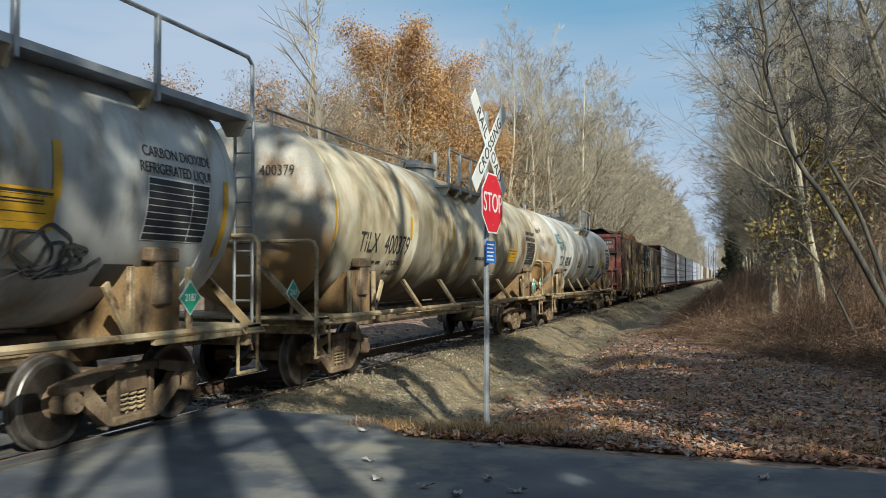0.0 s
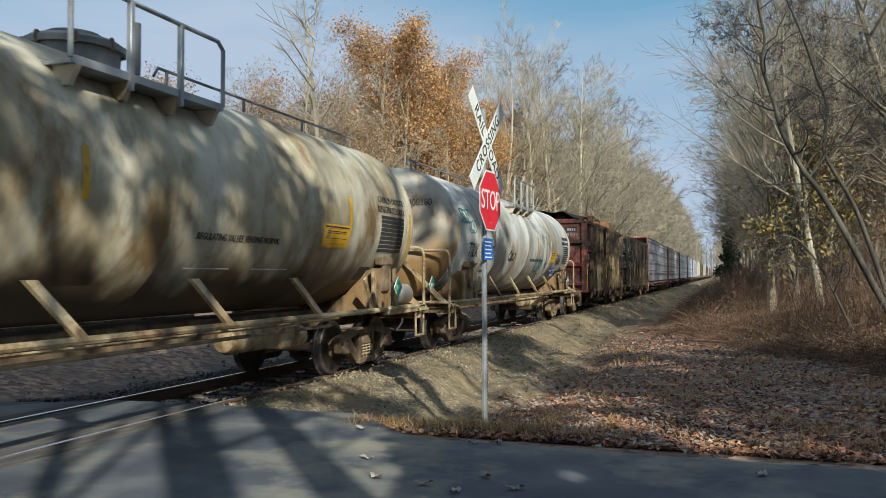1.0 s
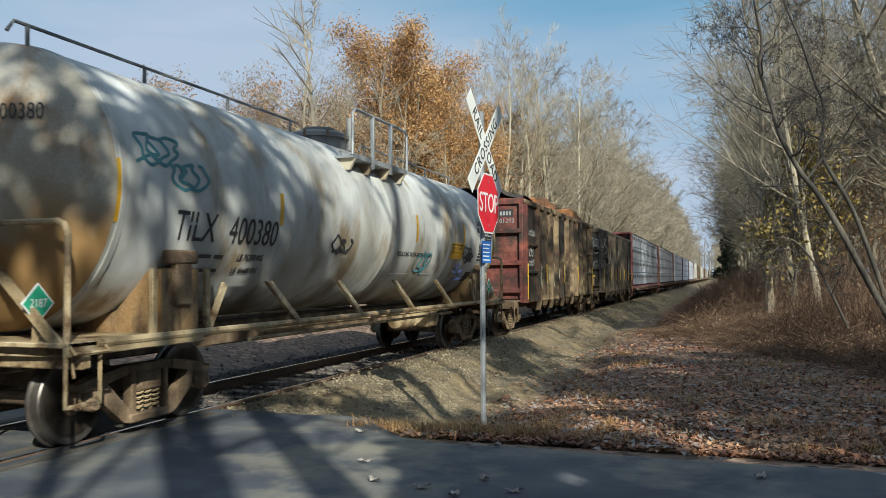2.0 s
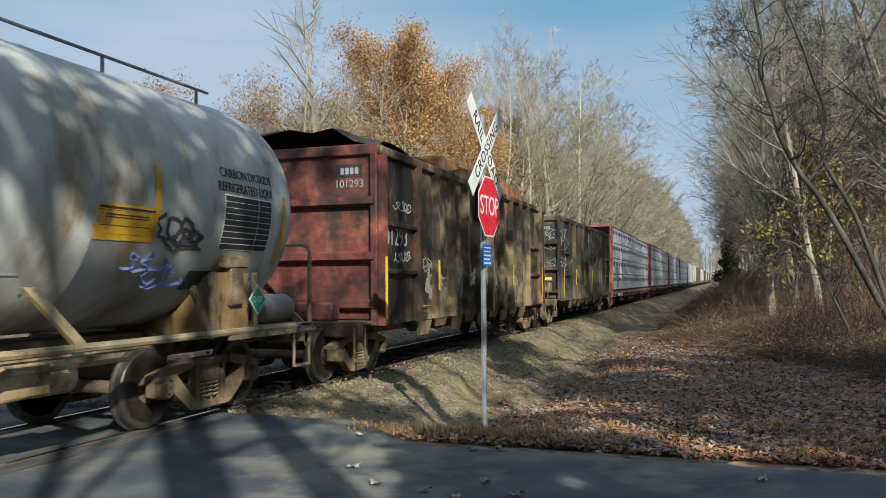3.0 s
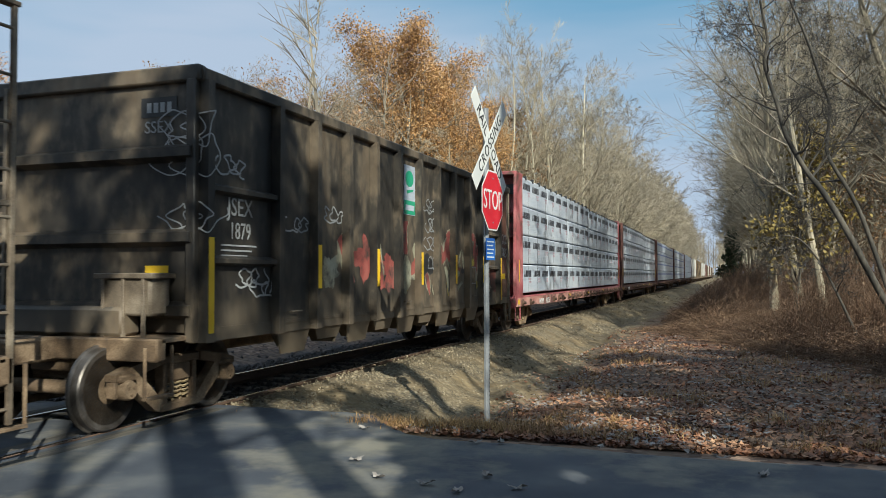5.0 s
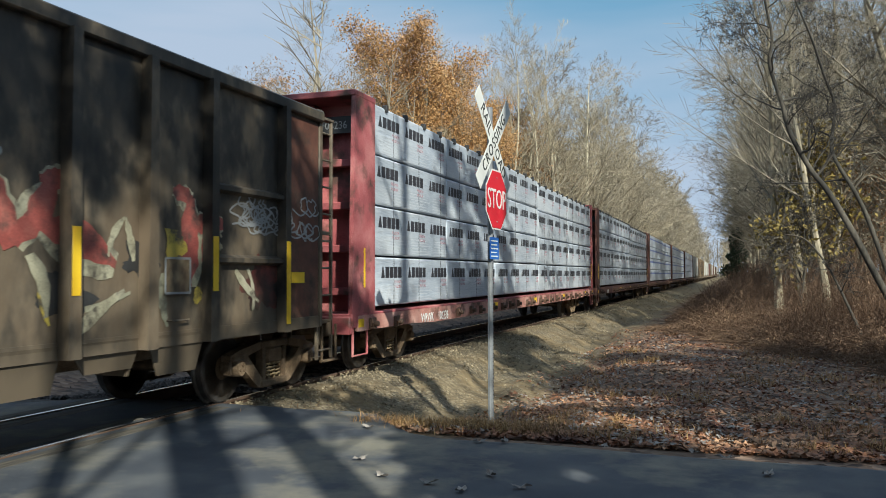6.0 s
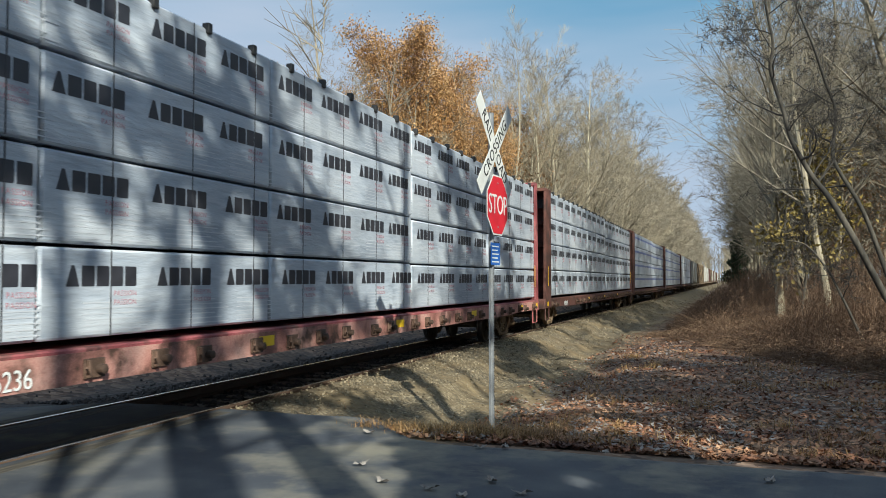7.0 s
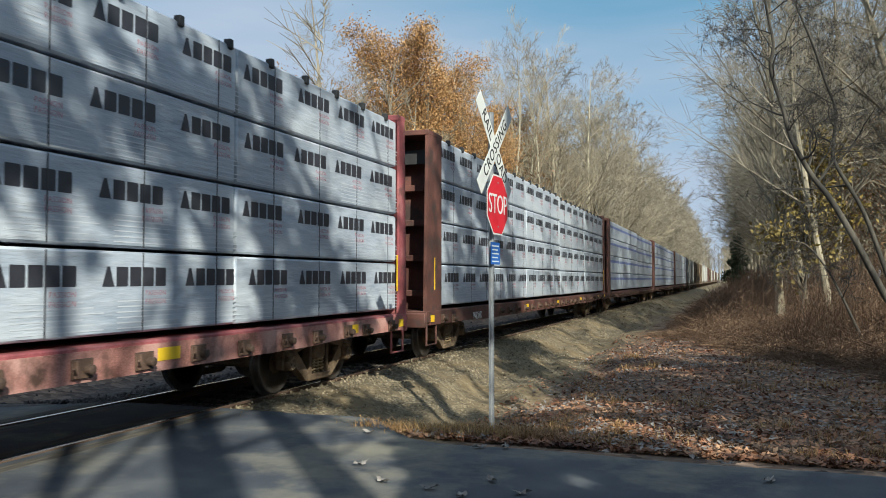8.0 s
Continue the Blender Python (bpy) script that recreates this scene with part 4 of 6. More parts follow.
def build_brush():
    rng = random.Random(8)
    g = Geo()
    for i in range(27000):
        y = 14 + 60 * rng.random() ** 1.7
        x = brush_edge(y) + abs(rng.gauss(0, 3.2)) + rng.uniform(-0.3, 0.6) + 1.3 * noise.noise((y * 0.45, 1.0, 6.0))
        z = height(x, y)
        tall = rng.uniform(0.25, 1.6) * (1 + 0.45 * smooth(2, 6, x - brush_edge(y))) * max(0.25, 0.75 + 1.7 * noise.noise((x * 0.42, y * 0.42, 5))) * (0.22 + 0.78 * smooth(0.2, 2.4, x - brush_edge(y)))
        a, b = rng.uniform(0, 6.3), rng.uniform(0.1, 0.9)
        dx, dy = math.cos(a) * b, math.sin(a) * b
        r = rng.uniform(0.003, 0.007) * (1 + 0.012 * y)
        g.tube([(x, y, z), (x + dx * 0.3, y + dy * 0.3, z + tall * 0.6), (x + dx, y + dy, z + tall * rng.uniform(0.7, 1.0))], [r, r * 0.8, r * 0.4], 3, cap=False)
    for i in range(46000):
        y = 15 + 46 * rng.random() ** 1.6
        x = brush_edge(y) + abs(rng.gauss(0.6, 2.6)) + 1.3 * noise.noise((y * 0.45, 1.0, 6.0))
        t = max(0.25, 0.75 + 1.7 * noise.noise((x * 0.42, y * 0.42, 5))) * (0.18 + 0.82 * smooth(0.2, 2.4, x - brush_edge(y)))
        p = Vector((x, y, height(x, y) + 1.25 * t * rng.random() ** 0.8))
        m = Euler((rng.uniform(-1.3, 1.3), rng.uniform(-1.3, 1.3), rng.uniform(0, 6.3))).to_matrix()
        s = rng.uniform(0.012, 0.030) * (1 + 0.01 * y)
        g.add([p + m @ Vector(q) * s for q in ((-1, 0, 0), (0, -0.5, 0.15), (1, 0, 0.1), (0, 0.5, 0.15))], [(0, 1, 2), (0, 2, 3)])
    tagged(part("bramble_bank", g, M["brush"], fix=False, smooth=False), "tangled brown brambles with withered leaves covering the bank", "brambles", kind="stuff")
    for i in range(85):
        y = 17 + 50 * rng.random() ** 1.3
        dx = rng.uniform(0.8, 6.5)
        plant("shrub", brush_edge(y) + dx, y, rng.uniform(0.9, 1.5) + 0.33 * dx * rng.random(), rng.uniform(0, 360), "shrubs on the bank")
    # grass round the post and along the road
    g = Geo()
    for i in range(13000):
        if i % 2:
            x, y = rng.gauss(-2.4, 1.2), 8.3 + abs(rng.gauss(0.35, 0.8))
        else:
            x, y = rng.uniform(-3.4, 6), 8.2 + abs(rng.gauss(0, 3.2))
        if noise.noise((x * 1.3, y * 1.3, 2)) < (0.16 if i % 2 else 0.20):
            continue
        z = height(x, y)
        h, a, w = rng.uniform(0.03, 0.13), rng.uniform(0, 6.3), rng.uniform(0.0018, 0.0045)
        dx, dy = math.cos(a), math.sin(a)
        lean = rng.uniform(0.3, 1.6) * h
        g.add([(x - dy * w, y + dx * w, z), (x + dy * w, y - dx * w, z), (x + dx * lean * 0.4 + dy * w * 0.7, y + dy * lean * 0.4 - dx * w * 0.7, z + h * 0.6), (x + dx * lean * 0.4 - dy * w * 0.7, y + dy * lean * 0.4 + dx * w * 0.7, z + h * 0.6), (x + dx * lean, y + dy * lean, z + h)], [(0, 1, 2, 3), (3, 2, 4)])
    tagged(part("dry_grass", g, M["dry_grass"], fix=False, smooth=False), "dry straw-coloured grass along the road edge", "grass", kind="stuff")
    g = Geo()
    for i in range(210):
        if i % 3 == 0:
            cx, cy = rng.gauss(-3.0, 0.45), 8.3 + abs(rng.gauss(0.2, 0.45))
        else:
            cy = 8.3 + 12 * rng.random() ** 1.5
            cx = rng.uniform(-2.9, 2.0 + 0.25 * cy)
        big, wide = rng.uniform(0.08, 0.20), rng.uniform(0.06, 0.18)
        for k in range(rng.randint(30, 60)):
            x, y = cx + rng.gauss(0, wide), cy + rng.gauss(0, wide)
            z, h, a, w = height(x, y), big * rng.uniform(0.5, 1.2), rng.uniform(0, 6.3), rng.uniform(0.002, 0.005)
            dx, dy, lean = math.cos(a), math.sin(a), rng.uniform(0.3, 1.5) * big
            g.add([(x - dy * w, y + dx * w, z), (x + dy * w, y - dx * w, z), (x + dx * lean * 0.4 + dy * w * 0.7, y + dy * lean * 0.4 - dx * w * 0.7, z + h * 0.6), (x + dx * lean * 0.4 - dy * w * 0.7, y + dy * lean * 0.4 + dx * w * 0.7, z + h * 0.6), (x + dx * lean, y + dy * lean, z + h * 0.85)], [(0, 1, 2, 3), (3, 2, 4)])
    tagged(part("grass_tufts", g, M["straw"], fix=False, smooth=False), "bent tufts of orange straw-coloured grass among the leaves", "grass", kind="stuff")
    g = Geo()
    for i in range(34000):
        y = 8.1 + 22 * rng.random() ** 1.8
        x = rng.uniform(-3.6, 6.5 if y > 12 else 4.5)
        if x < -2.9 and rng.random() < 0.6:
            continue
        m = Euler((rng.gauss(0, 0.35), rng.gauss(0, 0.35), rng.uniform(0, 6.3))).to_matrix()
        s = rng.uniform(0.022, 0.055)
        p = Vector((x, y, height(x, y) + 0.012 + rng.random() * 0.03))
        c = rng.uniform(-0.1, 0.45)
        g.add([p + m @ Vector(q) * s for q in ((-1, 0, c), (-0.3, -0.5, 0.1), (1, -0.1, c), (0.1, 0.55, 0.15))], [(0, 1, 3), (1, 2, 3)])
    pale = Geo()
    for i in range(9000):
        y = 8.1 + 16 * rng.random() ** 1.6
        x = rng.uniform(-3.3, 5.5)
        if noise.noise((x * 0.7, y * 0.7, 8)) < -0.1:
            continue
        m = Euler((rng.gauss(0, 0.3), rng.gauss(0, 0.3), rng.uniform(0, 6.3))).to_matrix()
        s, c = rng.uniform(0.02, 0.045), rng.uniform(-0.1, 0.4)
        p = Vector((x, y, height(x, y) + 0.03 + rng.random() * 0.03))
        pale.add([p + m @ Vector(q) * s for q in ((-1, 0, c), (-0.3, -0.5, 0.1), (1, -0.1, c), (0.1, 0.55, 0.15))], [(0, 1, 3), (1, 2, 3)])
    tagged(part("pale_leaves", pale, M["pale_leaf"], fix=False, smooth=False), "pale undersides of fallen leaves among the litter", "leaves", kind="stuff")
    tagged(part("fallen_leaves", g, M["litter_leaf"], fix=False, smooth=False), "carpet of fallen brown oak leaves", "leaves", kind="stuff")


build_brush()


# ---- single leaves on the asphalt ----
def oak_leaf_mesh(seed):
    rng = random.Random(seed)
    v, n = [(0, 0, 0.012)], 18
    for k in range(n):
        a = 2 * math.pi * k / n
        r = (0.06 if k % 3 == 0 else 0.038) * (1 + 0.5 * abs(math.cos(a))) * rng.uniform(0.8, 1.15)
        v.append((r * math.cos(a), 0.62 * r * math.sin(a), 0.004 + rng.uniform(0.0, 0.025) + 0.02 * abs(math.cos(a))))
    me = bpy.data.meshes.new("fallen_leaf")
    me.from_pydata(v, [], [(0, k + 1, (k + 1) % n + 1) for k in range(n)])
    me.materials.append(M["pale_leaf"])
    return me


LEAVES = [oak_leaf_mesh(s) for s in (1, 2, 3)]
for _i, (_x, _y) in enumerate(((-0.06, 7.69), (0.27, 7.16), (-1.86, 6.42), (-1.54, 6.12), (-1.94, 5.89), (-2.67, 6.09), (-2.32, 7.64), (-2.09, 7.72), (-3.67, 7.97), (-1.16, 7.8), (-0.34, 7.81), (-2.24, 6.02))):
    tagged(part("fallen_leaf", LEAVES[_i % 3], None, at=pose(_x, _y, -0.014, 0, 0, 67 * _i)), "pale curled oak leaf lying on the asphalt", "leaf", "leaves on the road")
BLOWN = tagged(part("fallen_leaf", LEAVES[1], None, at=pose(-3.03, 6.71, -0.014)), "curled oak leaf blown along the asphalt", "leaf", "leaves on the road")


# ---- the crossing sign ----
def build_sign():
    s = thing("crossing_sign", "stop sign under a railroad crossbuck on a steel post", "road sign", at=pose(-2.75, 9.62, -0.06, 0, 0, -4.5))
    # the faces look along +x of the sign
    post = Geo().prism([(-0.045, -0.02), (-0.045, 0.0), (-0.02, 0.0), (-0.015, 0.03), (0.015, 0.03), (0.02, 0.0), (0.045, 0.0), (0.045, -0.02), (0.012, 0.012), (-0.012, 0.012)], -0.3, 3.75, "xy")
    part("post", post, M["post"], s, "perforated galvanised steel post", at=pose(-0.03, 0, 0, 0, 0, -90))
    for i in range(40):
        part("post_hole", HOLE, None, s, at=pose(0.004, 0, 0.12 + i * 0.05))

    def octagon(w, x, t):
        o = [(w / 2 * math.cos(radians(22.5 + 45 * i)) / math.cos(radians(22.5)), w / 2 * math.sin(radians(22.5 + 45 * i)) / math.cos(radians(22.5))) for i in range(8)]
        return Geo().prism(o, x, x + t)
    stop = part("stop_plate", octagon(0.735, 0.02, 0.003), M["sign_white"], s, "red octagonal stop plate", at=pose(0.03, 0, 2.60))
    part("red_field", octagon(0.695, 0.0245, 0.002), M["stop_red"], stop)
    part("lettering", lay(words("STOP", 0.34, squeeze=0.80), pose(0.029, 0, -0.005) @ FACE_X, M["sign_white"]), None, stop)
    for z in (0.27, -0.27):
        part("bolt", Geo().lathe([(0.012, 0.0), (0.012, 0.006), (0.006, 0.009)], "x", 10, (0.0255, 0, z)), M["sign_back"], stop)
    for name, a, x, text in (("crossbuck_blade", 45, 0.012, "CROSSING"), ("crossbuck_blade", -45, 0.002, "RAIL  ROAD")):
        blade = part(name, Geo().box(-0.002, 0.003, -0.77, 0.77, -0.107, 0.107, 0.001), M["sign_white"], s, "white crossbuck blade with black letters", at=pose(x + 0.01, 0, 3.31, a))
        part("lettering", lay(words(text, 0.20, spacing=1.16 if a > 0 else 1.06, squeeze=0.98), pose(0.006, 0, 0) @ FACE_X, M["black"]), None, blade)
    blue = part("blue_notice", Geo().box(0.02, 0.023, -0.16, 0.16, 1.87, 2.14, 0.001), M["sign_blue"], s, "small blue notice with white lines")
    for i in range(5):
        part("text_line", Geo().box(0.0235, 0.0245, -0.12, 0.12 - 0.03 * (i % 2), 1.90 + 0.047 * i, 1.915 + 0.047 * i), M["sign_white"], blue)


HOLE = Geo().lathe([(0.006, -0.004), (0.006, 0.002)], "x", 8).mesh("post_hole", M["black"])
build_sign()


# ---- running gear ----
def wheel_meshes():
    r = 0.44
    prof = [(0.09, -0.09), (0.09, 0.08), (0.16, 0.06), (0.30, 0.015), (0.36, 0.03), (r - 0.07, 0.062)]
    back = [(r - 0.07, -0.075), (0.35, -0.05), (0.2, -0.03), (0.09, -0.09)]
    plate = Geo().lathe(prof, "x", 28)
    plate.lathe(back, "x", 28)
    rim = Geo().lathe([(r - 0.07, 0.062), (r - 0.015, 0.066), (r, 0.05), (r + 0.004, -0.03), (r + 0.028, -0.045), (r + 0.026, -0.07), (r - 0.01, -0.075), (r - 0.07, -0.075)], "x", 36)
    axle = Geo().tube([(-1.08, 0, 0), (-0.95, 0, 0), (-0.9, 0, 0), (0, 0, 0), (0.9, 0, 0), (0.95, 0, 0), (1.08, 0, 0)], [0.07, 0.07, 0.085, 0.075, 0.085, 0.07, 0.07], 14)
    for x in (-1.10, 1.08):
        axle.lathe([(0.085, 0.0), (0.085, 0.02)], "x", 12, (x, 0, 0))
    for k in range(3):
        a = k * 2.094
        for x in (-1.12, 1.10):
            axle.box(x, x + 0.02, 0.045 * math.cos(a) - 0.014, 0.045 * math.cos(a) + 0.014, 0.045 * math.sin(a) - 0.014, 0.045 * math.sin(a) + 0.014)
    return plate.mesh("wheel", M["running_gear"]), rim.mesh("rim", M["wheel_rim"]), axle.mesh("wheelset", M["running_gear"])


def frame_geo():
    g = Geo()
    # cast side frame: top chord, sloping arms, columns, pedestals
    g.box(-0.07, 0.07, -0.36, 0.36, 0.64, 0.74, 0.02)
    g.prism([(-0.36, 0.64), (-0.36, 0.74), (-0.82, 0.67), (-1.06, 0.61), (-1.06, 0.54), (-0.80, 0.55)], -0.07, 0.07)
    g.prism([(0.36, 0.64), (0.36, 0.74), (0.82, 0.67), (1.06, 0.61), (1.06, 0.54), (0.80, 0.55)], -0.07, 0.07)
    g.prism([(-0.80, 0.56), (-0.66, 0.58), (-0.30, 0.24), (-0.30, 0.12), (-0.42, 0.15), (-0.76, 0.42)], -0.06, 0.06)
    g.prism([(0.80, 0.56), (0.66, 0.58), (0.30, 0.24), (0.30, 0.12), (0.42, 0.15), (0.76, 0.42)], -0.06, 0.06)
    g.box(-0.08, 0.08, -0.34, 0.34, 0.12, 0.22, 0.02)
    for y in (-0.30, 0.22):
        g.box(-0.065, 0.065, y, y + 0.08, 0.2, 0.66, 0.015)
    for y in (-0.89, 0.89):
        g.box(-0.09, 0.09, y - 0.13, y + 0.13, 0.52, 0.60, 0.02)
        g.box(-0.06, 0.06, y - 0.17, y - 0.11, 0.36, 0.54, 0.015)
        g.box(-0.06, 0.06, y + 0.11, y + 0.17, 0.36, 0.54, 0.015)
        g.lathe([(0.11, -0.08), (0.11, 0.10), (0.09, 0.13)], "x", 16, (0, y, 0.44))
    return g


def spring_geo():
    pts = [(0.05 * math.cos(0.5236 * k), 0.05 * math.sin(0.5236 * k), 0.23 + 0.24 * k / 60) for k in range(61)]
    return Geo().tube(pts, 0.013, 5)


WHEEL, RIM, AXLE = wheel_meshes()
SIDE_FRAME = frame_geo().mesh("side_frame", M["running_gear"])
SPRING = spring_geo().mesh("spring", M["tank_frame"])
BOLSTER = Geo().box(-1.05, 1.05, -0.2, 0.2, 0.42, 0.66, 0.04).box(-0.25, 0.25, -0.22, 0.22, 0.6, 0.80, 0.03).tube([(-0.85, -0.7, 0.42), (-0.85, 0.7, 0.42)], 0.03, 6).tube([(0.85, -0.7, 0.42), (0.85, 0.7, 0.42)], 0.03, 6).mesh("truck", M["running_gear"])
WHEELSETS = []


FAR_TRUCK = Geo().box(-1.0, 1.0, -0.25, 0.25, 0.4, 0.75)
for _x in (-0.98, 0.98):
    FAR_TRUCK.box(_x - 0.07, _x + 0.07, -1.05, 1.05, 0.45, 0.7)
for _y in (-0.89, 0.89):
    FAR_TRUCK.lathe([(0.44, -0.8), (0.44, 0.8)], "x", 14, (0, _y, 0.44))
FAR_TRUCK = FAR_TRUCK.mesh("truck", M["running_gear"])


def add_truck(car, y, near=True):
    if not near:
        part("truck", FAR_TRUCK, None, car, at=pose(0, y, 0))
        return
    truck = part("truck", BOLSTER, None, car, "grimy cast-steel railway truck", at=pose(0, y, 0))
    for x in (-0.98, 0.98):
        part("side_frame", SIDE_FRAME, None, truck, at=pose(x, 0, 0))
        for dy in (-0.13, 0.0, 0.13):
            part("spring", SPRING, None, truck, at=pose(x, dy, 0))
    for dy in (-0.89, 0.89):
        w = part("wheelset", AXLE, None, car, "steel axle with two wheels", at=pose(0, y + dy, 0.44))
        for x, rz in ((-0.755, 180), (0.755, 0)):
            wheel = part("wheel", WHEEL, None, w, at=pose(x, 0, 0, 0, 0, rz))
            part("rim", RIM, None, w, "bright worn wheel tread", at=pose(x, 0, 0, 0, 0, rz))
        if near:
            WHEELSETS.append((w, y + dy))


def coupler_geo(y0, y1):
    g = Geo().box(-0.14, 0.14, y0, y1, 0.72, 0.98, 0.03)
    return g


TRAIN = []      # (car, its front end's place at the start)


# ---- tank cars ----
TANK_L = 15.05
TANK_Z, TANK_R = 2.58, 1.47


def on_barrel(me, y, z, mat, mirror=1):
    """Bends a flat mesh (x along the car, y upwards) round the barrel's near side."""
    a0 = math.asin(max(-0.98, min(0.98, (z - TANK_Z) / TANK_R)))
    for v in me.vertices:
        u, w, h = v.co
        a = a0 + w / TANK_R
        r = TANK_R + 0.006 + h
        v.co = (r * math.cos(a), y + u, TANK_Z + r * math.sin(a))
    me.materials.clear()
    me.materials.append(mat)
    return me


def barrel_line(car, text, size, y, z, mat, squeeze, name="lettering", gap=0.32):
    """A line of writing on the barrel, each word a piece of its own."""
    pieces = [words(w, size, squeeze=squeeze) for w in text.split()]
    ends = [(min(v.co.x for v in m.vertices), max(v.co.x for v in m.vertices)) for m in pieces]
    u = -(sum(b - a for a, b in ends) + gap * size * (len(ends) - 1)) / 2
    for m, (a, b) in zip(pieces, ends):
        m.transform(Matrix.Translation((u - a, 0, 0)))
        part(name, on_barrel(m, y, z, mat), None, car)
        u += b - a + gap * size


def flat_panel(w, h, nx=1, ny=6):
    """A thin sheet with rows, ready to be bent."""
    me = bpy.data.meshes.new("panel")
    v = [(-w / 2 + w * i / nx, -h / 2 + h * j / ny, 0) for j in range(ny + 1) for i in range(nx + 1)]
    f = [(j * (nx + 1) + i, j * (nx + 1) + i + 1, (j + 1) * (nx + 1) + i + 1, (j + 1) * (nx + 1) + i) for j in range(ny) for i in range(nx)]
    me.from_pydata(v, [], f)
    return me


def tank_car(start, number, marks=True, long_walk=False, seed=0, tags=(), dirty=False, stripe_at=0.0):
    rng = random.Random(seed)
    car = thing("tank_car", "dirty white railway tank car with rust stains", "tank car", "train cars", at=pose(TRACK_X, start, 0))
    L, Z, R = TANK_L, TANK_Z, TANK_R
    y0, y1, hd = 0.04, L - 0.04, 0.62
    prof = [(R * math.sin(radians(a)) ** 0.82, y0 + hd - hd * math.cos(radians(a)) ** 0.82) for a in (0, 6, 14, 24, 35, 46, 57, 68, 79, 90)]
    seams = []
    for s in (0.25, 0.5, 0.75):
        ys = y0 + hd + (y1 - y0 - 2 * hd) * s
        seams += [(R, ys - 0.03), (R + 0.008, ys - 0.015), (R + 0.008, ys + 0.015), (R, ys + 0.03)]
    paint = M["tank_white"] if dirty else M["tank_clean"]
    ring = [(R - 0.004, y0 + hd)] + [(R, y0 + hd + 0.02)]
    part("barrel", Geo().lathe(ring + seams + [(r, L - y) for r, y in ring[::-1]], "y", 56, (0, 0, Z)), paint, car, "dirty white tank barrel with underside shade in its paint")
    part("tank_head", Geo().lathe(prof, "y", 56, (0, 0, Z)), M["tank_head"], car, "dished tank head washed with rust")
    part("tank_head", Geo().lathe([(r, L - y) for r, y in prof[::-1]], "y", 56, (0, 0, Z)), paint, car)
    if marks:
        part("lettering", lay(words(number, 0.22, squeeze=0.8), pose(0.78, 0.125, Z + 0.62, 0, 0, 15) @ FACE_FRONT, M["black"]), None, car)
    # shadowless jacket bands at both ends
    for yb in (y0 + hd + 0.1, y1 - hd - 0.3):
        part("jacket_band", Geo().lathe([(R + 0.002, yb - 0.05), (R + 0.012, yb - 0.04), (R + 0.012, yb + 0.04), (R + 0.002, yb + 0.05)], "y", 56, (0, 0, Z)), paint, car)
    # sill and saddles
    part("centre_sill", Geo().box(-0.33, 0.33, 0.25, L - 0.25, 0.72, 1.05, 0.02), M["running_gear"], car)
    for yc, s in ((1.75, 1), (L - 1.75, -1)):
        g = Geo().prism([(-1.38, 1.0), (1.38, 1.0), (1.38, 1.75), (1.2, 1.72), (0.8, 1.3), (0, 1.12), (-0.8, 1.3), (-1.2, 1.72), (-1.38, 1.75)], yc - 0.32, yc + 0.32, "xz")
        part("saddle", g, M["saddle_rust"], car, "rust-streaked cream tank saddle")
        for q in (-0.46, 0.46):
            part("saddle_post", Geo().box(1.36, 1.42, yc + q - 0.04, yc + q + 0.04, 0.98, 1.75, 0.01), M["tank_frame"], car)
        part("saddle_brace", Geo().prism([(yc + s * 0.42, 1.0), (yc + s * 0.5, 1.0), (yc + s * 0.85, 1.55), (yc + s * 0.78, 1.6)], 1.37, 1.41), M["tank_frame"], car)
        part("saddle_block", Geo().box(1.30, 1.46, yc - 0.22, yc + 0.22, 1.80, 1.95, 0.02).box(1.34, 1.44, yc - 0.14, yc + 0.14, 1.35, 1.82, 0.02), M["running_gear"], car)
    # running rail, struts, end platforms
    for x in (-1.5, 1.5):
        part("side_rail", Geo().tube([(x, 0.35, 1.05), (x, L - 0.35, 1.05)], 0.042, 8), M["tank_frame"], car, "long cream handrail pipe")
        part("lower_pipe", Geo().tube([(x * 0.88, 3.4, 0.98), (x * 0.88, L - 3.4, 0.98)], 0.03, 6), M["tank_frame"], car)
        part("brake_pipe", Geo().tube([(x * 0.8, 3.4, 0.86), (x * 0.8, L - 3.4, 0.86)], 0.025, 6), M["tank_frame"], car)
        for k, ys in enumerate((4.05, 6.1, 8.4, 10.65)):
            g = Geo().prism([(ys, 1.05), (ys + 0.14, 1.05), (ys - 0.26, 1.60), (ys - 0.40, 1.60)], 0, 0.06)
            sgn = 1 if x > 0 else -1
            g.v = [((1.5 - (p[2] - 1.09) * 0.42 + p[0] - 0.03) * sgn, p[1], p[2]) for p in g.v]
            part("strut", g, M["tank_frame"], car)
    for ye, s in ((0.25, 1), (L - 0.25, -1)):
        e0, e1 = sorted((ye, ye + s * 1.75))
        e0, e1 = min(e0, ye - s * 0.25), max(e1, ye - s * 0.25)
        g = Geo().box(-1.52, 1.52, e0, e1, 1.03, 1.075, 0.008)
        for x in (-1.52, 1.46):
            g.box(x, x + 0.06, e0, e1, 0.95, 1.08, 0.01)
        part("end_platform", g, M["tank_frame"], car, "cream steel end platform")
        part("end_sill", Geo().box(-1.5, 1.5, ye - 0.06, ye + 0.06, 0.82, 1.03, 0.015), M["tank_frame"], car)
        yr = ye - s * 0.22
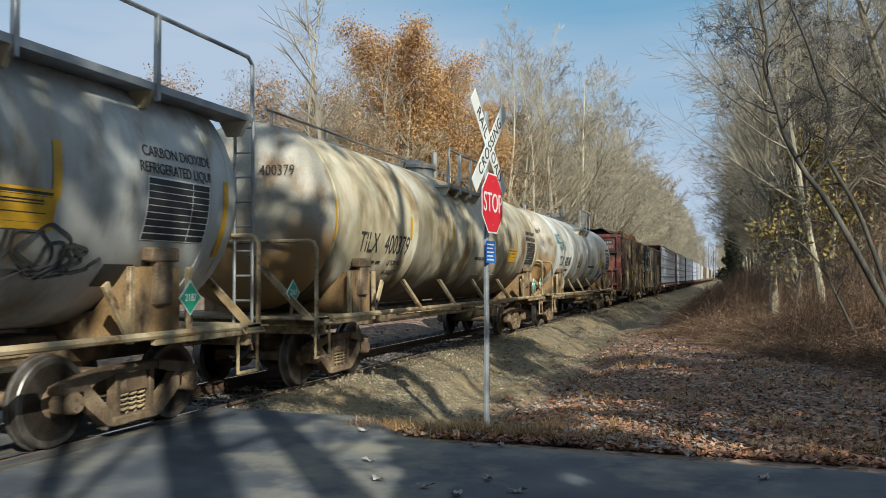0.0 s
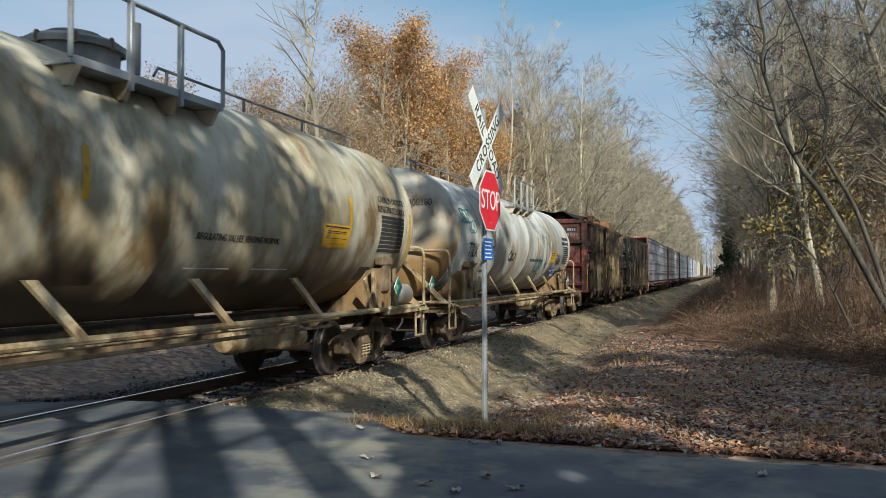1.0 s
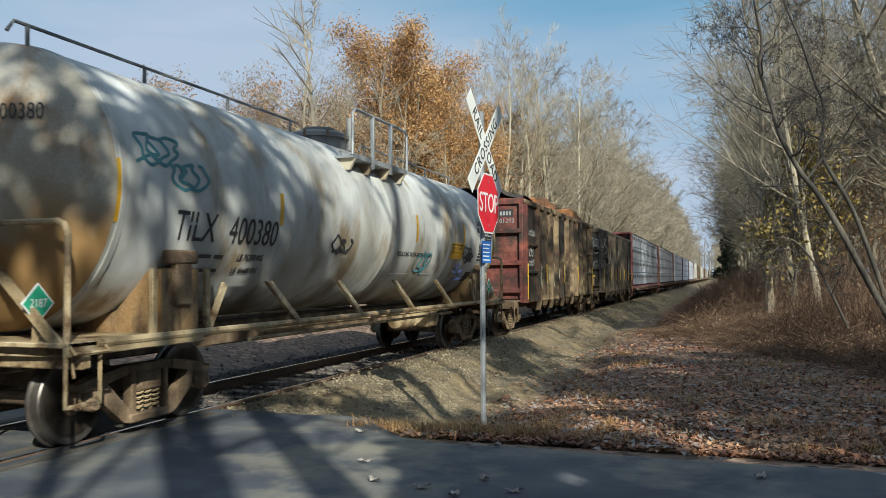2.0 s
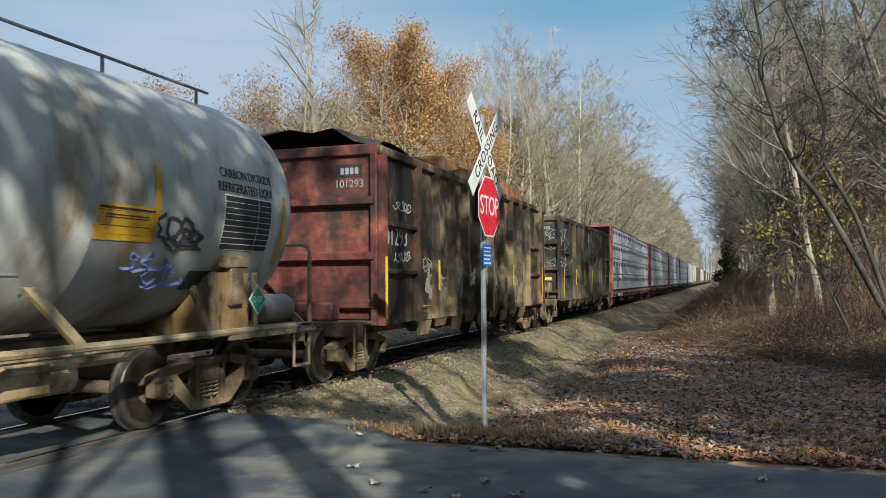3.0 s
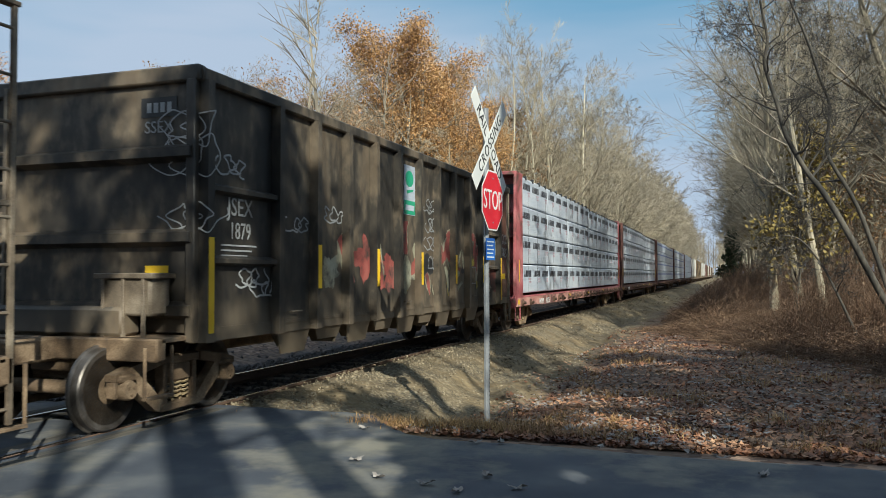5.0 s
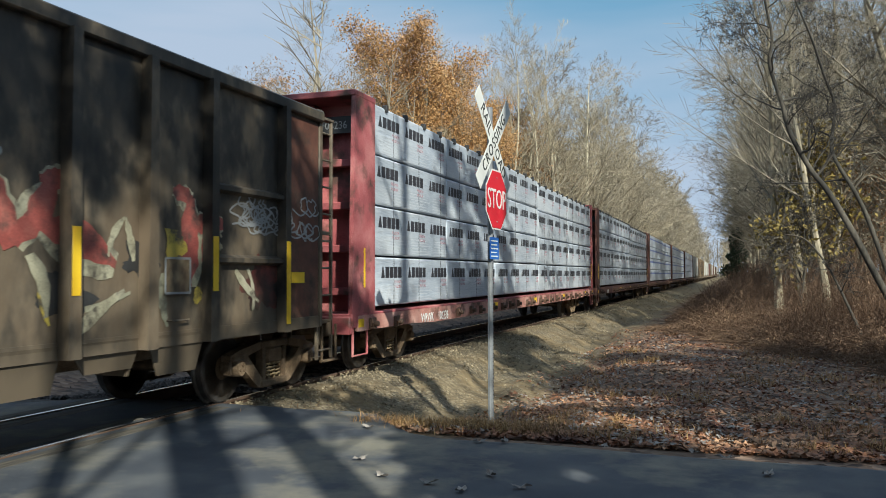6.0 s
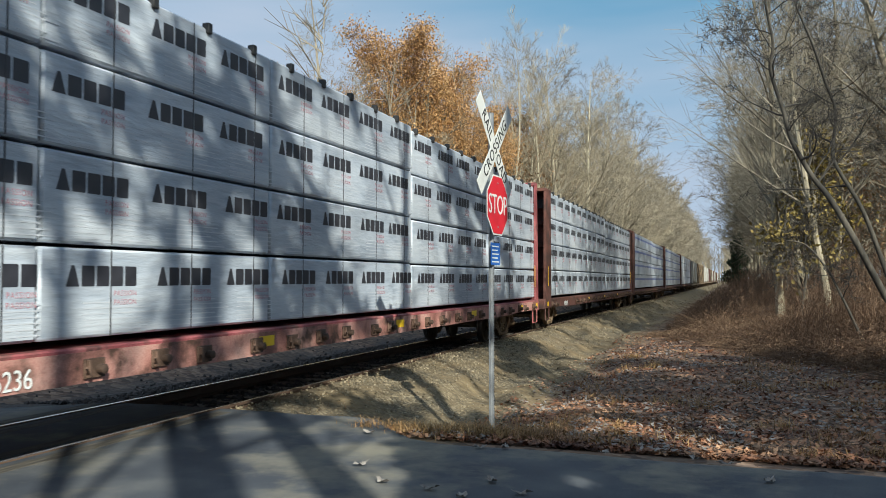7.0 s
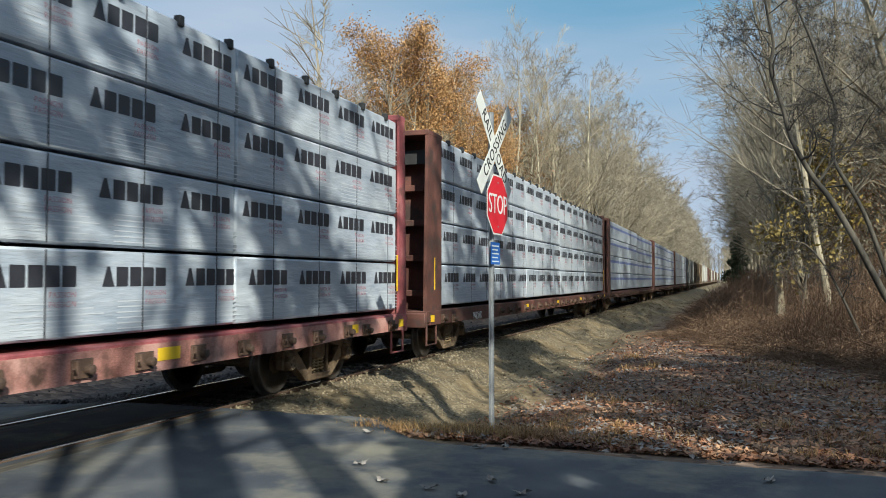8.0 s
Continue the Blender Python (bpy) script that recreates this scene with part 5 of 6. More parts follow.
        part("end_railing", Geo().tube([(1.48, yr, 0.95), (1.48, yr, 2.05), (1.44, yr, 2.13), (1.36, yr, 2.16), (-1.36, yr, 2.16), (-1.44, yr, 2.13), (-1.48, yr, 2.05), (-1.48, yr, 0.95)], 0.032, 8), M["tank_frame"], car, "bent cream pipe railing across the end")
        for x in (-1.47, 1.47):
            sx = 1 if x > 0 else -1
            part("grab_iron", Geo().tube([(x + sx * 0.03, yr, 1.06), (x + sx * 0.10, yr, 0.98), (x + sx * 0.10, yr + s * 0.42, 0.98), (x + sx * 0.03, yr + s * 0.42, 1.06)], 0.016, 6), M["tank_frame"], car)
            part("step", Geo().tube([(x, yr, 1.03), (x, yr, 0.50), (x, yr + s * 0.42, 0.50), (x, yr + s * 0.42, 1.03)], 0.022, 6).box(x - 0.03, x + 0.03, min(yr, yr + s * 0.42), max(yr, yr + s * 0.42), 0.485, 0.52, 0.006), M["tank_frame"], car)
            part("brace", Geo().prism([(sx * 0.35, 1.95), (sx * 0.46, 1.95), (sx * 1.42, 1.06), (sx * 1.28, 1.06)], min(yr, yr + s * 0.05), max(yr, yr + s * 0.05), "xz"), M["tank_frame"], car)
        part("coupler", coupler_geo(*sorted((ye - s * 1.0, ye))), M["running_gear"], car)
        part("uncoupling_lever", Geo().tube([(-0.2, ye - s * 0.22, 0.98), (0.3, ye - s * 0.15, 0.95), (1.42, ye - s * 0.1, 0.95), (1.47, ye - s * 0.12, 0.75)], 0.016, 6), M["tank_frame"], car)
        part("air_hose", Geo().tube([(0.35, ye, 0.8), (0.36, ye - s * 0.15, 0.6), (0.3, ye - s * 0.3, 0.45), (0.2, ye - s * 0.42, 0.5)], 0.025, 6), M["black"], car)
        add_truck(car, ye + s * 1.45)
    # brake gear, reservoir
    part("air_reservoir", Geo().lathe([(0.0, 0.0), (0.16, 0.04), (0.2, 0.12), (0.2, 0.85), (0.16, 0.93), (0, 0.97)], "y", 16, (0.72, L - 5.6, 0.78)), M["tank_frame"], car)
    part("brake_cylinder", Geo().lathe([(0.17, 0.0), (0.17, 0.4), (0.05, 0.45)], "y", 14, (0.9, L - 4.3, 0.74)).box(0.72, 1.2, L - 4.9, L - 4.35, 0.62, 0.95, 0.03), M["tank_frame"], car, "cream brake valve box")
    if not long_walk:
        part("end_cylinder", Geo().lathe([(0, 0), (0.15, 0.03), (0.2, 0.12), (0.2, 0.72), (0.15, 0.82), (0, 0.85)], "y", 18, (1.1, L - 0.85, 1.27)), M["tank_clean"], car, "dull white cylinder on the end platform")
    # dome, platform, railing
    top = Z + R
    yc = L / 2
    part("manway_dome", Geo().lathe([(0.50, -0.12), (0.50, 0.20), (0.55, 0.20), (0.55, 0.27), (0.50, 0.31), (0.30, 0.33), (0.30, 0.40), (0.0, 0.42)], "z", 28, (0, yc + 0.08, top - 0.08)), M["dull_grey"], car, "weathered grey manway dome")
    for k in range(8):
        a = k * math.pi / 4
        part("dome_bolt", BOLT, None, car, at=pose(0.53 * math.cos(a), yc + 0.08 + 0.53 * math.sin(a), top + 0.10))
    p0, p1 = (yc - 1.42, yc + 0.95) if not long_walk else (yc - 1.5, L - 0.05)
    dome_top, top = top, top - 0.46
    for x in (-1.2, 1.2):
        lip = [(x - 0.2, top + 0.06), (x - 0.2, top - 0.02), (x + 0.2, top - 0.02), (x + 0.2, top + 0.06), (x + 0.188, top + 0.06), (x + 0.188, top + 0.02), (x - 0.188, top + 0.02), (x - 0.188, top + 0.06)]
        part("walkway", Geo().prism(lip, p0, p1, "xz"), M["post"], car, "grey steel roof walkway")
        xo = x + math.copysign(0.19, x)
        n = 3 if not long_walk else 5
        line = [(xo, p0, top + 0.03), (xo, p0, top + 0.70), (xo, p0 + 0.1, top + 0.78), (xo, p1 - 0.1, top + 0.78), (xo, p1, top + 0.70), (xo, p1, top + 0.03)]
        part("railing", Geo().tube(line, 0.026, 8), M["post"], car, "bent steel pipe railing")
        for k in range(1, n):
            yk = p0 + (p1 - p0) * k / n
            part("railing_post", Geo().box(xo - 0.03, xo + 0.03, yk - 0.03, yk + 0.03, top - 0.12, top + 0.78, 0.008), M["post"], car)
        for k in range(n + 1):
            yk = p0 + 0.1 + (p1 - p0 - 0.2) * k / n
            part("walkway_bracket", Geo().prism([(x - 0.2, top - 0.02), (x + 0.2, top - 0.02), (x + math.copysign(0.1, x), top - 0.2), (x - math.copysign(0.1, x), top - 0.2)], yk - 0.03, yk + 0.03, "xz"), M["tank_white"], car)
    top = dome_top
    if not long_walk:
        for ya, yb in ((0.35, p0), (p1, L - 0.9)):
            part("roof_rod", Geo().tube([(0.40, ya, top + 0.02), (0.40, ya + 0.08, top + 0.14), (0.40, yb, top + 0.14)], 0.020, 6), M["dull_grey"], car, "thin grey pipe along the tank top")
            for k in range(4):
                yk = ya + 0.25 + (yb - ya - 0.5) * k / 3
                part("rod_stand", Geo().box(0.385, 0.415, yk - 0.02, yk + 0.02, top - 0.12, top + 0.14, 0.004), M["dull_grey"], car)
    else:
        # end ladder down from the walkway
        for x in (1.10, 1.36):
            part("ladder_rail", Geo().tube([(x, L + 0.02, 1.07), (x, L + 0.02, top - 0.42)], 0.022, 6), M["post"], car)
        for k in range(8):
            part("rung", RUNG, None, car, at=pose(1.23, L + 0.02, 1.35 + k * 0.31))
    part("vent_pipe", Geo().tube([(0.3, yc + 0.75, top), (0.3, yc + 0.75, top + 0.62)], 0.06, 10), M["dull_grey"], car)
    # stencils and stripes on the near side
    if marks:
        barrel_line(car, "TILX " + number, 0.48, 2.66, 2.20, M["black"], 0.77, "car_mark", 0.55)
        for k, text in enumerate(("LB 76200 KG", "LB 41600 KG")):
            barrel_line(car, text, 0.125, 3.25, 1.90 - 0.16 * k, M["black"], 0.85)
            for q in range(4):
                part("stencil_line", on_barrel(flat_panel((0.20, 0.16, 0.24, 0.18)[q], 0.05, 1, 1), 1.75 + 0.27 * q, 1.90 - 0.16 * k, M["wrap_print"]), None, car)
    for ys, zs, hs in ((0.70, 2.5, 0.62), (3.76, 2.55, 0.42), (L - 0.72, 2.3, 0.9)) + (((stripe_at, 2.58, 0.5),) if stripe_at else ()):
        part("stripe", on_barrel(flat_panel(0.09, hs, 1, 10), ys, zs, M["amber"]), None, car, "dirty yellow vertical stripe")
    for ys in (L - 4.0,):
        part("stripe", on_barrel(flat_panel(0.10, 0.52, 1, 8), ys + 0.76, 2.58, M["amber"]), None, car)
        box = part("warning_panel", on_barrel(flat_panel(0.90, 0.36, 1, 6), ys + 0.33, 2.22, M["amber"]), None, car, "dirty amber warning panel with unreadable lines")
        for k in range(3):
            part("text_line", on_barrel(flat_panel((0.80, 0.62, 0.70)[k], (0.04, 0.04, 0.09)[k], 1, 1), ys + 0.33, (2.35, 2.28, 2.15)[k], M["black"]), None, box)
    ys = L - 1.55
    barrel_line(car, "CARBON DIOXIDE", 0.16, ys, 2.92, M["black"], 0.85)
    barrel_line(car, "REFRIGERATED LIQUID", 0.16, ys, 2.75, M["black"], 0.76)
    table = part("data_table", on_barrel(flat_panel(1.04, 0.66, 1, 8), ys, 2.34, M["tank_white"] if dirty else M["white"]), None, car, "stencilled data table with black rows")
    for k in range(9):
        for q in range(3):
            strip = flat_panel((0.47, 0.25, 0.29)[q], 0.061, 1, 1)
            strip.transform(Matrix.Translation(((-0.27, 0.08, 0.36)[q], 0, 0.003)))
            part("text_line", on_barrel(strip, ys, 2.06 + 0.07 * k, M["black"]), None, table)
    barrel_line(car, "REGULATING VALVES VENTING NORMAL", 0.12, L - 6.15, 2.08, M["black"], 0.8)
    for k in range(2):
        part("stencil_line", on_barrel(flat_panel(0.9, 0.02, 1, 1), L - 6.6 + k * 1.4, 1.72, M["wrap_grey"]), None, car)
    small = part("small_notice", on_barrel(flat_panel(0.42, 0.28, 1, 4), L - 2.2, 1.66, M["black"]), None, car)
    # placards
    for xs, ys in ((1.52, L - 1.45), (1.05, 0.12)):
        part("placard_post", Geo().box(xs - 0.03, xs - 0.004, ys - 0.03, ys + 0.03, 1.07, 1.45, 0.004), M["tank_frame"], car)
        p = part("placard", Geo().prism([(-0.19, 0), (0, -0.19), (0.19, 0), (0, 0.19)], 0, 0.012), M["sign_white"], car, "green diamond hazard placard", at=pose(xs, ys, 1.42, 0, 0, 0))
        part("green_field", Geo().prism([(-0.168, 0), (0, -0.168), (0.168, 0), (0, 0.168)], 0.0125, 0.015), M["green"], p)
        part("lettering", lay(words("2187", 0.115, squeeze=0.85), pose(0.018, 0, 0) @ FACE_X, M["sign_white"]), None, p)
    # sprayed scrawls
    for cy, cz, mat, size in tags:
        scrawl(car, rng, cy, cz, on_tank=True, mat=mat, size=size)
    TRAIN.append((car, start))
    return car


def scrawl(car, rng, y, z, on_tank=False, mat="black", x=0.0, size=0.28, w=0.02, at=None):
    """A sprayed loop of paint without letters."""
    pts = []
    a = rng.uniform(0, 6)
    for k in range(26):
        a += rng.uniform(0.35, 0.9)
        pts.append((y + math.cos(a) * size * rng.uniform(0.5, 1.6) + 0.02 * k, z + math.sin(a) * size * rng.uniform(0.5, 1.0)))
    g = Geo()
    line = []
    for (ya, za) in pts:
        if on_tank:
            c = max(-0.97, min(0.97, (za - TANK_Z) / TANK_R))
            xx = TANK_R * math.sqrt(1 - c * c) + 0.004
        else:
            xx = x
        line.append((xx, ya, za))
    sm = []
    for i in range(len(line) - 1):
        a, b, c, d = (Vector(line[min(len(line) - 1, max(0, i + k))]) for k in (-1, 0, 1, 2))
        for t in (0, 0.2, 0.4, 0.6, 0.8):
            r = 0.5 * (2 * b + (c - a) * t + (2 * a - 5 * b + 4 * c - d) * t * t + (3 * b - a - 3 * c + d) * t ** 3)
            if on_tank:
                f = max(-0.97, min(0.97, (r.z - TANK_Z) / TANK_R))
                r.x = TANK_R * math.sqrt(1 - f * f) + 0.004
            sm.append(r)
    v = []
    for i, p in enumerate(sm):
        d = sm[min(i + 1, len(sm) - 1)] - sm[max(i - 1, 0)]
        s = Vector((0, -d.z, d.y))
        s = s.normalized() * w if s.length > 1e-6 else Vector((0, w, 0))
        off = Vector((0.00006 * i, 0, 0))
        v += [p - s + off, p + s + off]
    g.add(v, [(2 * i, 2 * i + 2, 2 * i + 3, 2 * i + 1) for i in range(len(sm) - 1)])
    part("graffiti", g, M[mat], car, "sprayed paint scrawl", at=at, fix=False, smooth=False)


def blotch(car, rng, y, z, mat, x, size):
    """A sprayed patch of faded colour with a ragged outline."""
    n, pts = 48, []
    for k in range(n):
        a = 2 * math.pi * k / n
        r = size * (0.75 + 0.45 * noise.noise((math.cos(a) * 1.7 + y, math.sin(a) * 1.7, z)) + 0.15 * math.sin(5 * a + y) + 0.22 * noise.noise((math.cos(a) * 5 + y, math.sin(a) * 5, z * 3)))
        pts.append((y + r * math.cos(a), z + 0.75 * r * math.sin(a)))
    part("graffiti", Geo().prism(pts, x, x + 0.002), M[mat], car, "faded sprayed paint patch")


def stroke(car, rng, a, b, w, mat, x, curve=0.35):
    """A broad curved brush of spray paint from a to b, tapering to its ends."""
    d = Vector((b[0] - a[0], b[1] - a[1]))
    n = Vector((-d.y, d.x)).normalized()
    bow, wave = rng.uniform(-curve, curve) * d.length, rng.uniform(0, 6)
    v = []
    for k in range(13):
        f = k / 12
        c = Vector(a) + d * f + n * (bow * 4 * f * (1 - f))
        h = w * (0.35 + 0.65 * math.sin(math.pi * min(1, 0.12 + f * 0.85)) + 0.18 * math.sin(5 * f + wave) + 0.35 * noise.noise((f * 6, wave, 1.0)))
        v += [(x, c.x - n.x * h, c.y - n.y * h), (x, c.x + n.x * h, c.y + n.y * h)]
    part("graffiti", Geo().add(v, [(2 * k, 2 * k + 2, 2 * k + 3, 2 * k + 1) for k in range(12)]), M[mat], car, "sprayed paint stroke", fix=False, smooth=False)


BOLT = Geo().lathe([(0.03, 0), (0.03, 0.12), (0.015, 0.14)], "z", 8).mesh("dome_bolt", M["running_gear"])
RUNG = Geo().tube([(-0.13, 0, 0), (0.13, 0, 0)], 0.014, 6).mesh("rung", M["post"])


# ---- gondolas ----
def gondola(start, red_end=False, seed=0):
    rng = random.Random(seed)
    label = "high-sided gondola with a faded red end and scrap load" if red_end else "grimy dark gondola covered in graffiti"
    car = thing("gondola_car", label, "freight car", "train cars", at=pose(TRACK_X, start, 0))
    L, W, z0, z1 = 13.2, 1.52, 1.0, 3.78
    stakes = [0.06] + [1.72 + 1.01 * k for k in range(10)] + [12.45] if red_end else [0.06] + [1.57 + 1.005 * k for k in range(10)] + [12.17]
    side = M["gon_side"] if red_end else M["gon_black"]
    end = M["gon_red"] if red_end else side
    for x in (-W, W):
        s = -1 if x < 0 else 1
        part("side_wall", Geo().box(min(x, x - s * 0.05), max(x, x - s * 0.05), 0, L, z0, z1, 0.008), side, car)
        part("top_chord", Geo().box(x - 0.09, x + 0.09, -0.02, L + 0.02, z1 - 0.02, z1 + 0.13, 0.02), side, car)
        part("side_sill", Geo().box(x - 0.06, x + 0.012 * s + 0.0, 0, L, z0 - 0.10, z0 + 0.05) if s > 0 else Geo().box(x - 0.012, x + 0.06, 0, L, z0 - 0.10, z0 + 0.05), side, car)
        for k, y in enumerate(stakes):
            part("stake", Geo().prism([(y - 0.075, z0 - 0.1), (y + 0.075, z0 - 0.1), (y + 0.055, z1), (y - 0.055, z1)], x, x + s * 0.13), M["gon_red"] if red_end and k == 0 else side, car)
            if k in ((0, 2, 5, 8, 11) if red_end else (0, 2, 4, 6, 8, 10, 11)):
                part("reflector", Geo().box(min(x + s * 0.132, x + s * 0.137), max(x + s * 0.132, x + s * 0.137), y - 0.05, y + 0.05, 1.0 if k in (0, 11) else 1.45, 2.05, 0.002), M["yellow"], car, "yellow reflective strip")
        for k in range(len(stakes) - 1):
            y, half = (stakes[k] + stakes[k + 1]) / 2, (stakes[k + 1] - stakes[k]) / 2
            if 0 < k < len(stakes) - 2:
                # hopper sheet below the sill, narrower at its foot
                sheet = Geo()
                v = [(x + s * o - s * 0.10 * d, y + q, z0 + 0.02 - (0.30 + 0.12 * (k % 2)) * d) for o in (0.0, 0.02) for q, d in ((-0.47, 0), (0.47, 0), (0.44, 1), (-0.18, 1))]
                sheet.add(v, [(0, 1, 2, 3), (7, 6, 5, 4), (0, 4, 5, 1), (1, 5, 6, 2), (2, 6, 7, 3), (3, 7, 4, 0)])
                part("hopper_sheet", sheet, side, car)
                part("hopper_wall", Geo().prism([(x - s * 0.02, z0), (x - s * 0.12, z0 - 0.36), (x - s * 0.5, z0 - 0.36), (x - s * 0.7, z0)], y + 0.42, y + 0.45, "xz"), side, car)
                if k % 4 == 1:
                    part("hand_hold", Geo().tube([(x + s * 0.01, y - 0.16, 1.16), (x + s * 0.06, y - 0.14, 1.16), (x + s * 0.06, y + 0.14, 1.16), (x + s * 0.01, y + 0.16, 1.16)], 0.011, 5), M["worn_rail"], car)
            else:
                for z in (1.79, 2.60):
                    part("side_rib", Geo().prism([(x, z - 0.05), (x + s * 0.10, z - 0.02), (x + s * 0.10, z + 0.03), (x, z + 0.07)], y - half + 0.06, y + half - 0.06, "xz"), side, car)
    for y, s in ((0.0, 1), (L, -1)):
        part("end_wall", Geo().box(-W, W, min(y, y + s * 0.05), max(y, y + s * 0.05), z0, z1, 0.01), end, car)
        for z in (1.25, 2.05, 2.98):
            part("end_rib", Geo().prism([(y, z - 0.1), (y - s * 0.14, z - 0.05), (y - s * 0.14, z + 0.05), (y, z + 0.1)], -W + 0.02, W - 0.02), end, car)
        part("end_chord", Geo().box(-W - 0.05, W + 0.05, y - 0.08, y + 0.08, z1 - 0.02, z1 + 0.16, 0.02), end, car)
        for x in (-W + 0.04, W - 0.04):
            part("corner_post", Geo().box(x - 0.06, x + 0.06, min(y, y - s * 0.10), max(y, y - s * 0.10), z0 - 0.1, z1, 0.015), end, car)
        for x in (W - 0.62, W - 0.16) if s < 0 else (-W + 0.62, -W + 0.16):
            part("ladder_rail", Geo().box(x - 0.025, x + 0.025, y - s * 0.3 - 0.02, y - s * 0.3 + 0.02, 0.62, z1 + 0.02, 0.005), M["worn_rail"], car)
        for k in range(8):
            part("rung", RUNG2, None, car, at=pose((0.39 - W) * s, y - s * 0.3, 0.95 + k * 0.35))
        part("end_sill", Geo().box(-1.45, 1.45, y - s * 0.5 - 0.08, y - s * 0.5 + 0.08, 0.74, 0.98, 0.02).box(-1.45, 1.45, min(y, y - s * 0.5), max(y, y - s * 0.5), 0.93, 0.98, 0.005), M["running_gear"], car)
        part("coupler", coupler_geo(*sorted((y - s * 1.4, y))), M["running_gear"], car)
        part("step", Geo().tube([(1.42, y - s * 0.3, 0.9), (1.42, y - s * 0.3, 0.38), (1.42, y - s * 0.72, 0.38), (1.42, y - s * 0.72, 0.9)], 0.02, 6).box(1.38, 1.46, min(y - s * 0.72, y - s * 0.3), max(y - s * 0.72, y - s * 0.3), 0.37, 0.40, 0.005), M["running_gear"], car)
        part("slope_sheet", Geo().box(-0.9, 0.9, y - s * 0.3 - 0.15, y - s * 0.3 + 0.15, 0.98, 1.3, 0.04), end, car)
        add_truck(car, y + s * 0.35)
    # ladder standing on the rear corner step, facing the side
    for y in (L + 0.12, L + 0.55):
        part("ladder_rail", Geo().box(W - 0.11, W - 0.07, y - 0.025, y + 0.025, 0.42, z1 + 0.10, 0.006), M["worn_rail"], car, "worn steel side ladder rail")
    for k in range(9):
        part("rung", Geo().tube([(W - 0.09, L + 0.12, 0.55 + k * 0.39), (W - 0.09, L + 0.55, 0.55 + k * 0.39)], 0.016, 6), M["worn_rail"], car)
    part("ladder_bracket", Geo().box(W - 0.16, W - 0.06, L - 0.02, L + 0.60, z1 + 0.08, z1 + 0.12, 0.006).box(W - 0.14, W - 0.08, L - 0.02, L + 0.58, 2.2, 2.25, 0.006), M["worn_rail"], car)
    # brake gear housing on the leading end
    if not red_end:
        part("brake_housing", Geo().box(0.55, 1.22, -0.40, -0.06, 1.20, 1.62, 0.03).box(0.50, 1.27, -0.44, -0.04, 1.60, 1.66, 0.01), M["worn_rail"], car, "dusty brown brake housing")
    for x in () if red_end else (0.62, 0.88, 1.14):
        part("housing_bar", Geo().box(x - 0.02, x + 0.02, -0.43, -0.39, 0.95, 1.62, 0.005), M["worn_rail"], car)
    part("floor", Geo().box(-W + 0.05, W - 0.05, 0.1, L - 0.1, z0, z0 + 0.08), side, car)
    part("centre_sill", Geo().box(-0.3, 0.3, -0.5, L + 0.5, 0.6, 0.95, 0.02), M["running_gear"], car)
    # heap of scrap seen over the rim
    g = Geo()
    xs, ys = 7, 40
    v = []
    for j in range(ys + 1):
        for i in range(xs + 1):
            x, y = -W + 0.06 + (2 * W - 0.12) * i / xs, 0.1 + (L - 0.2) * j / ys
            v.append((x, y, z1 - 0.25 + ((0.42 if red_end else 0.05) * max(0, noise.noise((x * 1.2, y * 0.6, seed)) + 0.35) + (0.74 * smooth(-0.2, 0.22, y) * (1 - smooth(1.2, 3.8, y)) if red_end else 0)) * math.sin(math.pi * (0.06 + 0.88 * i / xs)) ** 0.3))
    g.add(v, [(j * (xs + 1) + i, j * (xs + 1) + i + 1, (j + 1) * (xs + 1) + i + 1, (j + 1) * (xs + 1) + i) for j in range(ys) for i in range(xs)])
    part("scrap_load", g, M["dark_scrap"], car, "heap of dark scrap")
    if red_end:
        # crushed bales standing over the rim
        for ya, yb, up in ((4.2, 5.4, 0.64), (5.35, 6.5, 0.52), (6.6, 8.0, 0.24), (8.1, 9.5, 0.28), (9.8, 11.1, 0.60), (11.05, 12.2, 0.46)):
            bale = Geo().box(-1.25, 1.25, ya, yb, z1 - 0.4, z1 + up, 0.06)
            bale.v = [(px + 0.10 * noise.noise((px * 2, py * 2, pz * 3)), py + 0.12 * noise.noise((py * 2, pz * 2, px * 2 + 5)), pz + 0.10 * noise.noise((px * 1.5, py * 1.5, 9))) for px, py, pz in bale.v]
            part("scrap_bale", bale, M["rust"], car, "crushed rusty scrap bale", smooth=False)
        for k in range(26):
            y, x = rng.uniform(0.6, L - 0.6), rng.uniform(-1.0, 1.2)
            m = pose(x, y, z1 + rng.uniform(-0.08, 0.12), rng.uniform(-14, 14), rng.uniform(-14, 14), rng.uniform(-30, 30))
            part("scrap_piece", Geo().box(-rng.uniform(0.1, 0.5), rng.uniform(0.1, 0.5), -rng.uniform(0.2, 0.6), rng.uniform(0.2, 0.6), -0.08, rng.uniform(0.02, 0.18), 0.01, m), M["rust"], car)
    part("car_mark", lay(words("JSEX" if not red_end else "01293", 0.30 if not red_end else 0.46, squeeze=0.92), pose(W + 0.012, 0.80, 2.42 if not red_end else 2.40) @ FACE_X, M["graf_line"]), None, car)
    if not red_end:
        part("car_mark", lay(words("1879", 0.28, squeeze=0.8), pose(W + 0.012, 0.80, 2.14) @ FACE_X, M["graf_line"]), None, car)
    for k in range(0 if red_end else 3):
        part("stencil_line", Geo().box(W + 0.006, W + 0.009, 0.42, 1.15 - 0.1 * k, 1.97 - 0.06 * k, 1.99 - 0.06 * k), M["graf_line"], car)
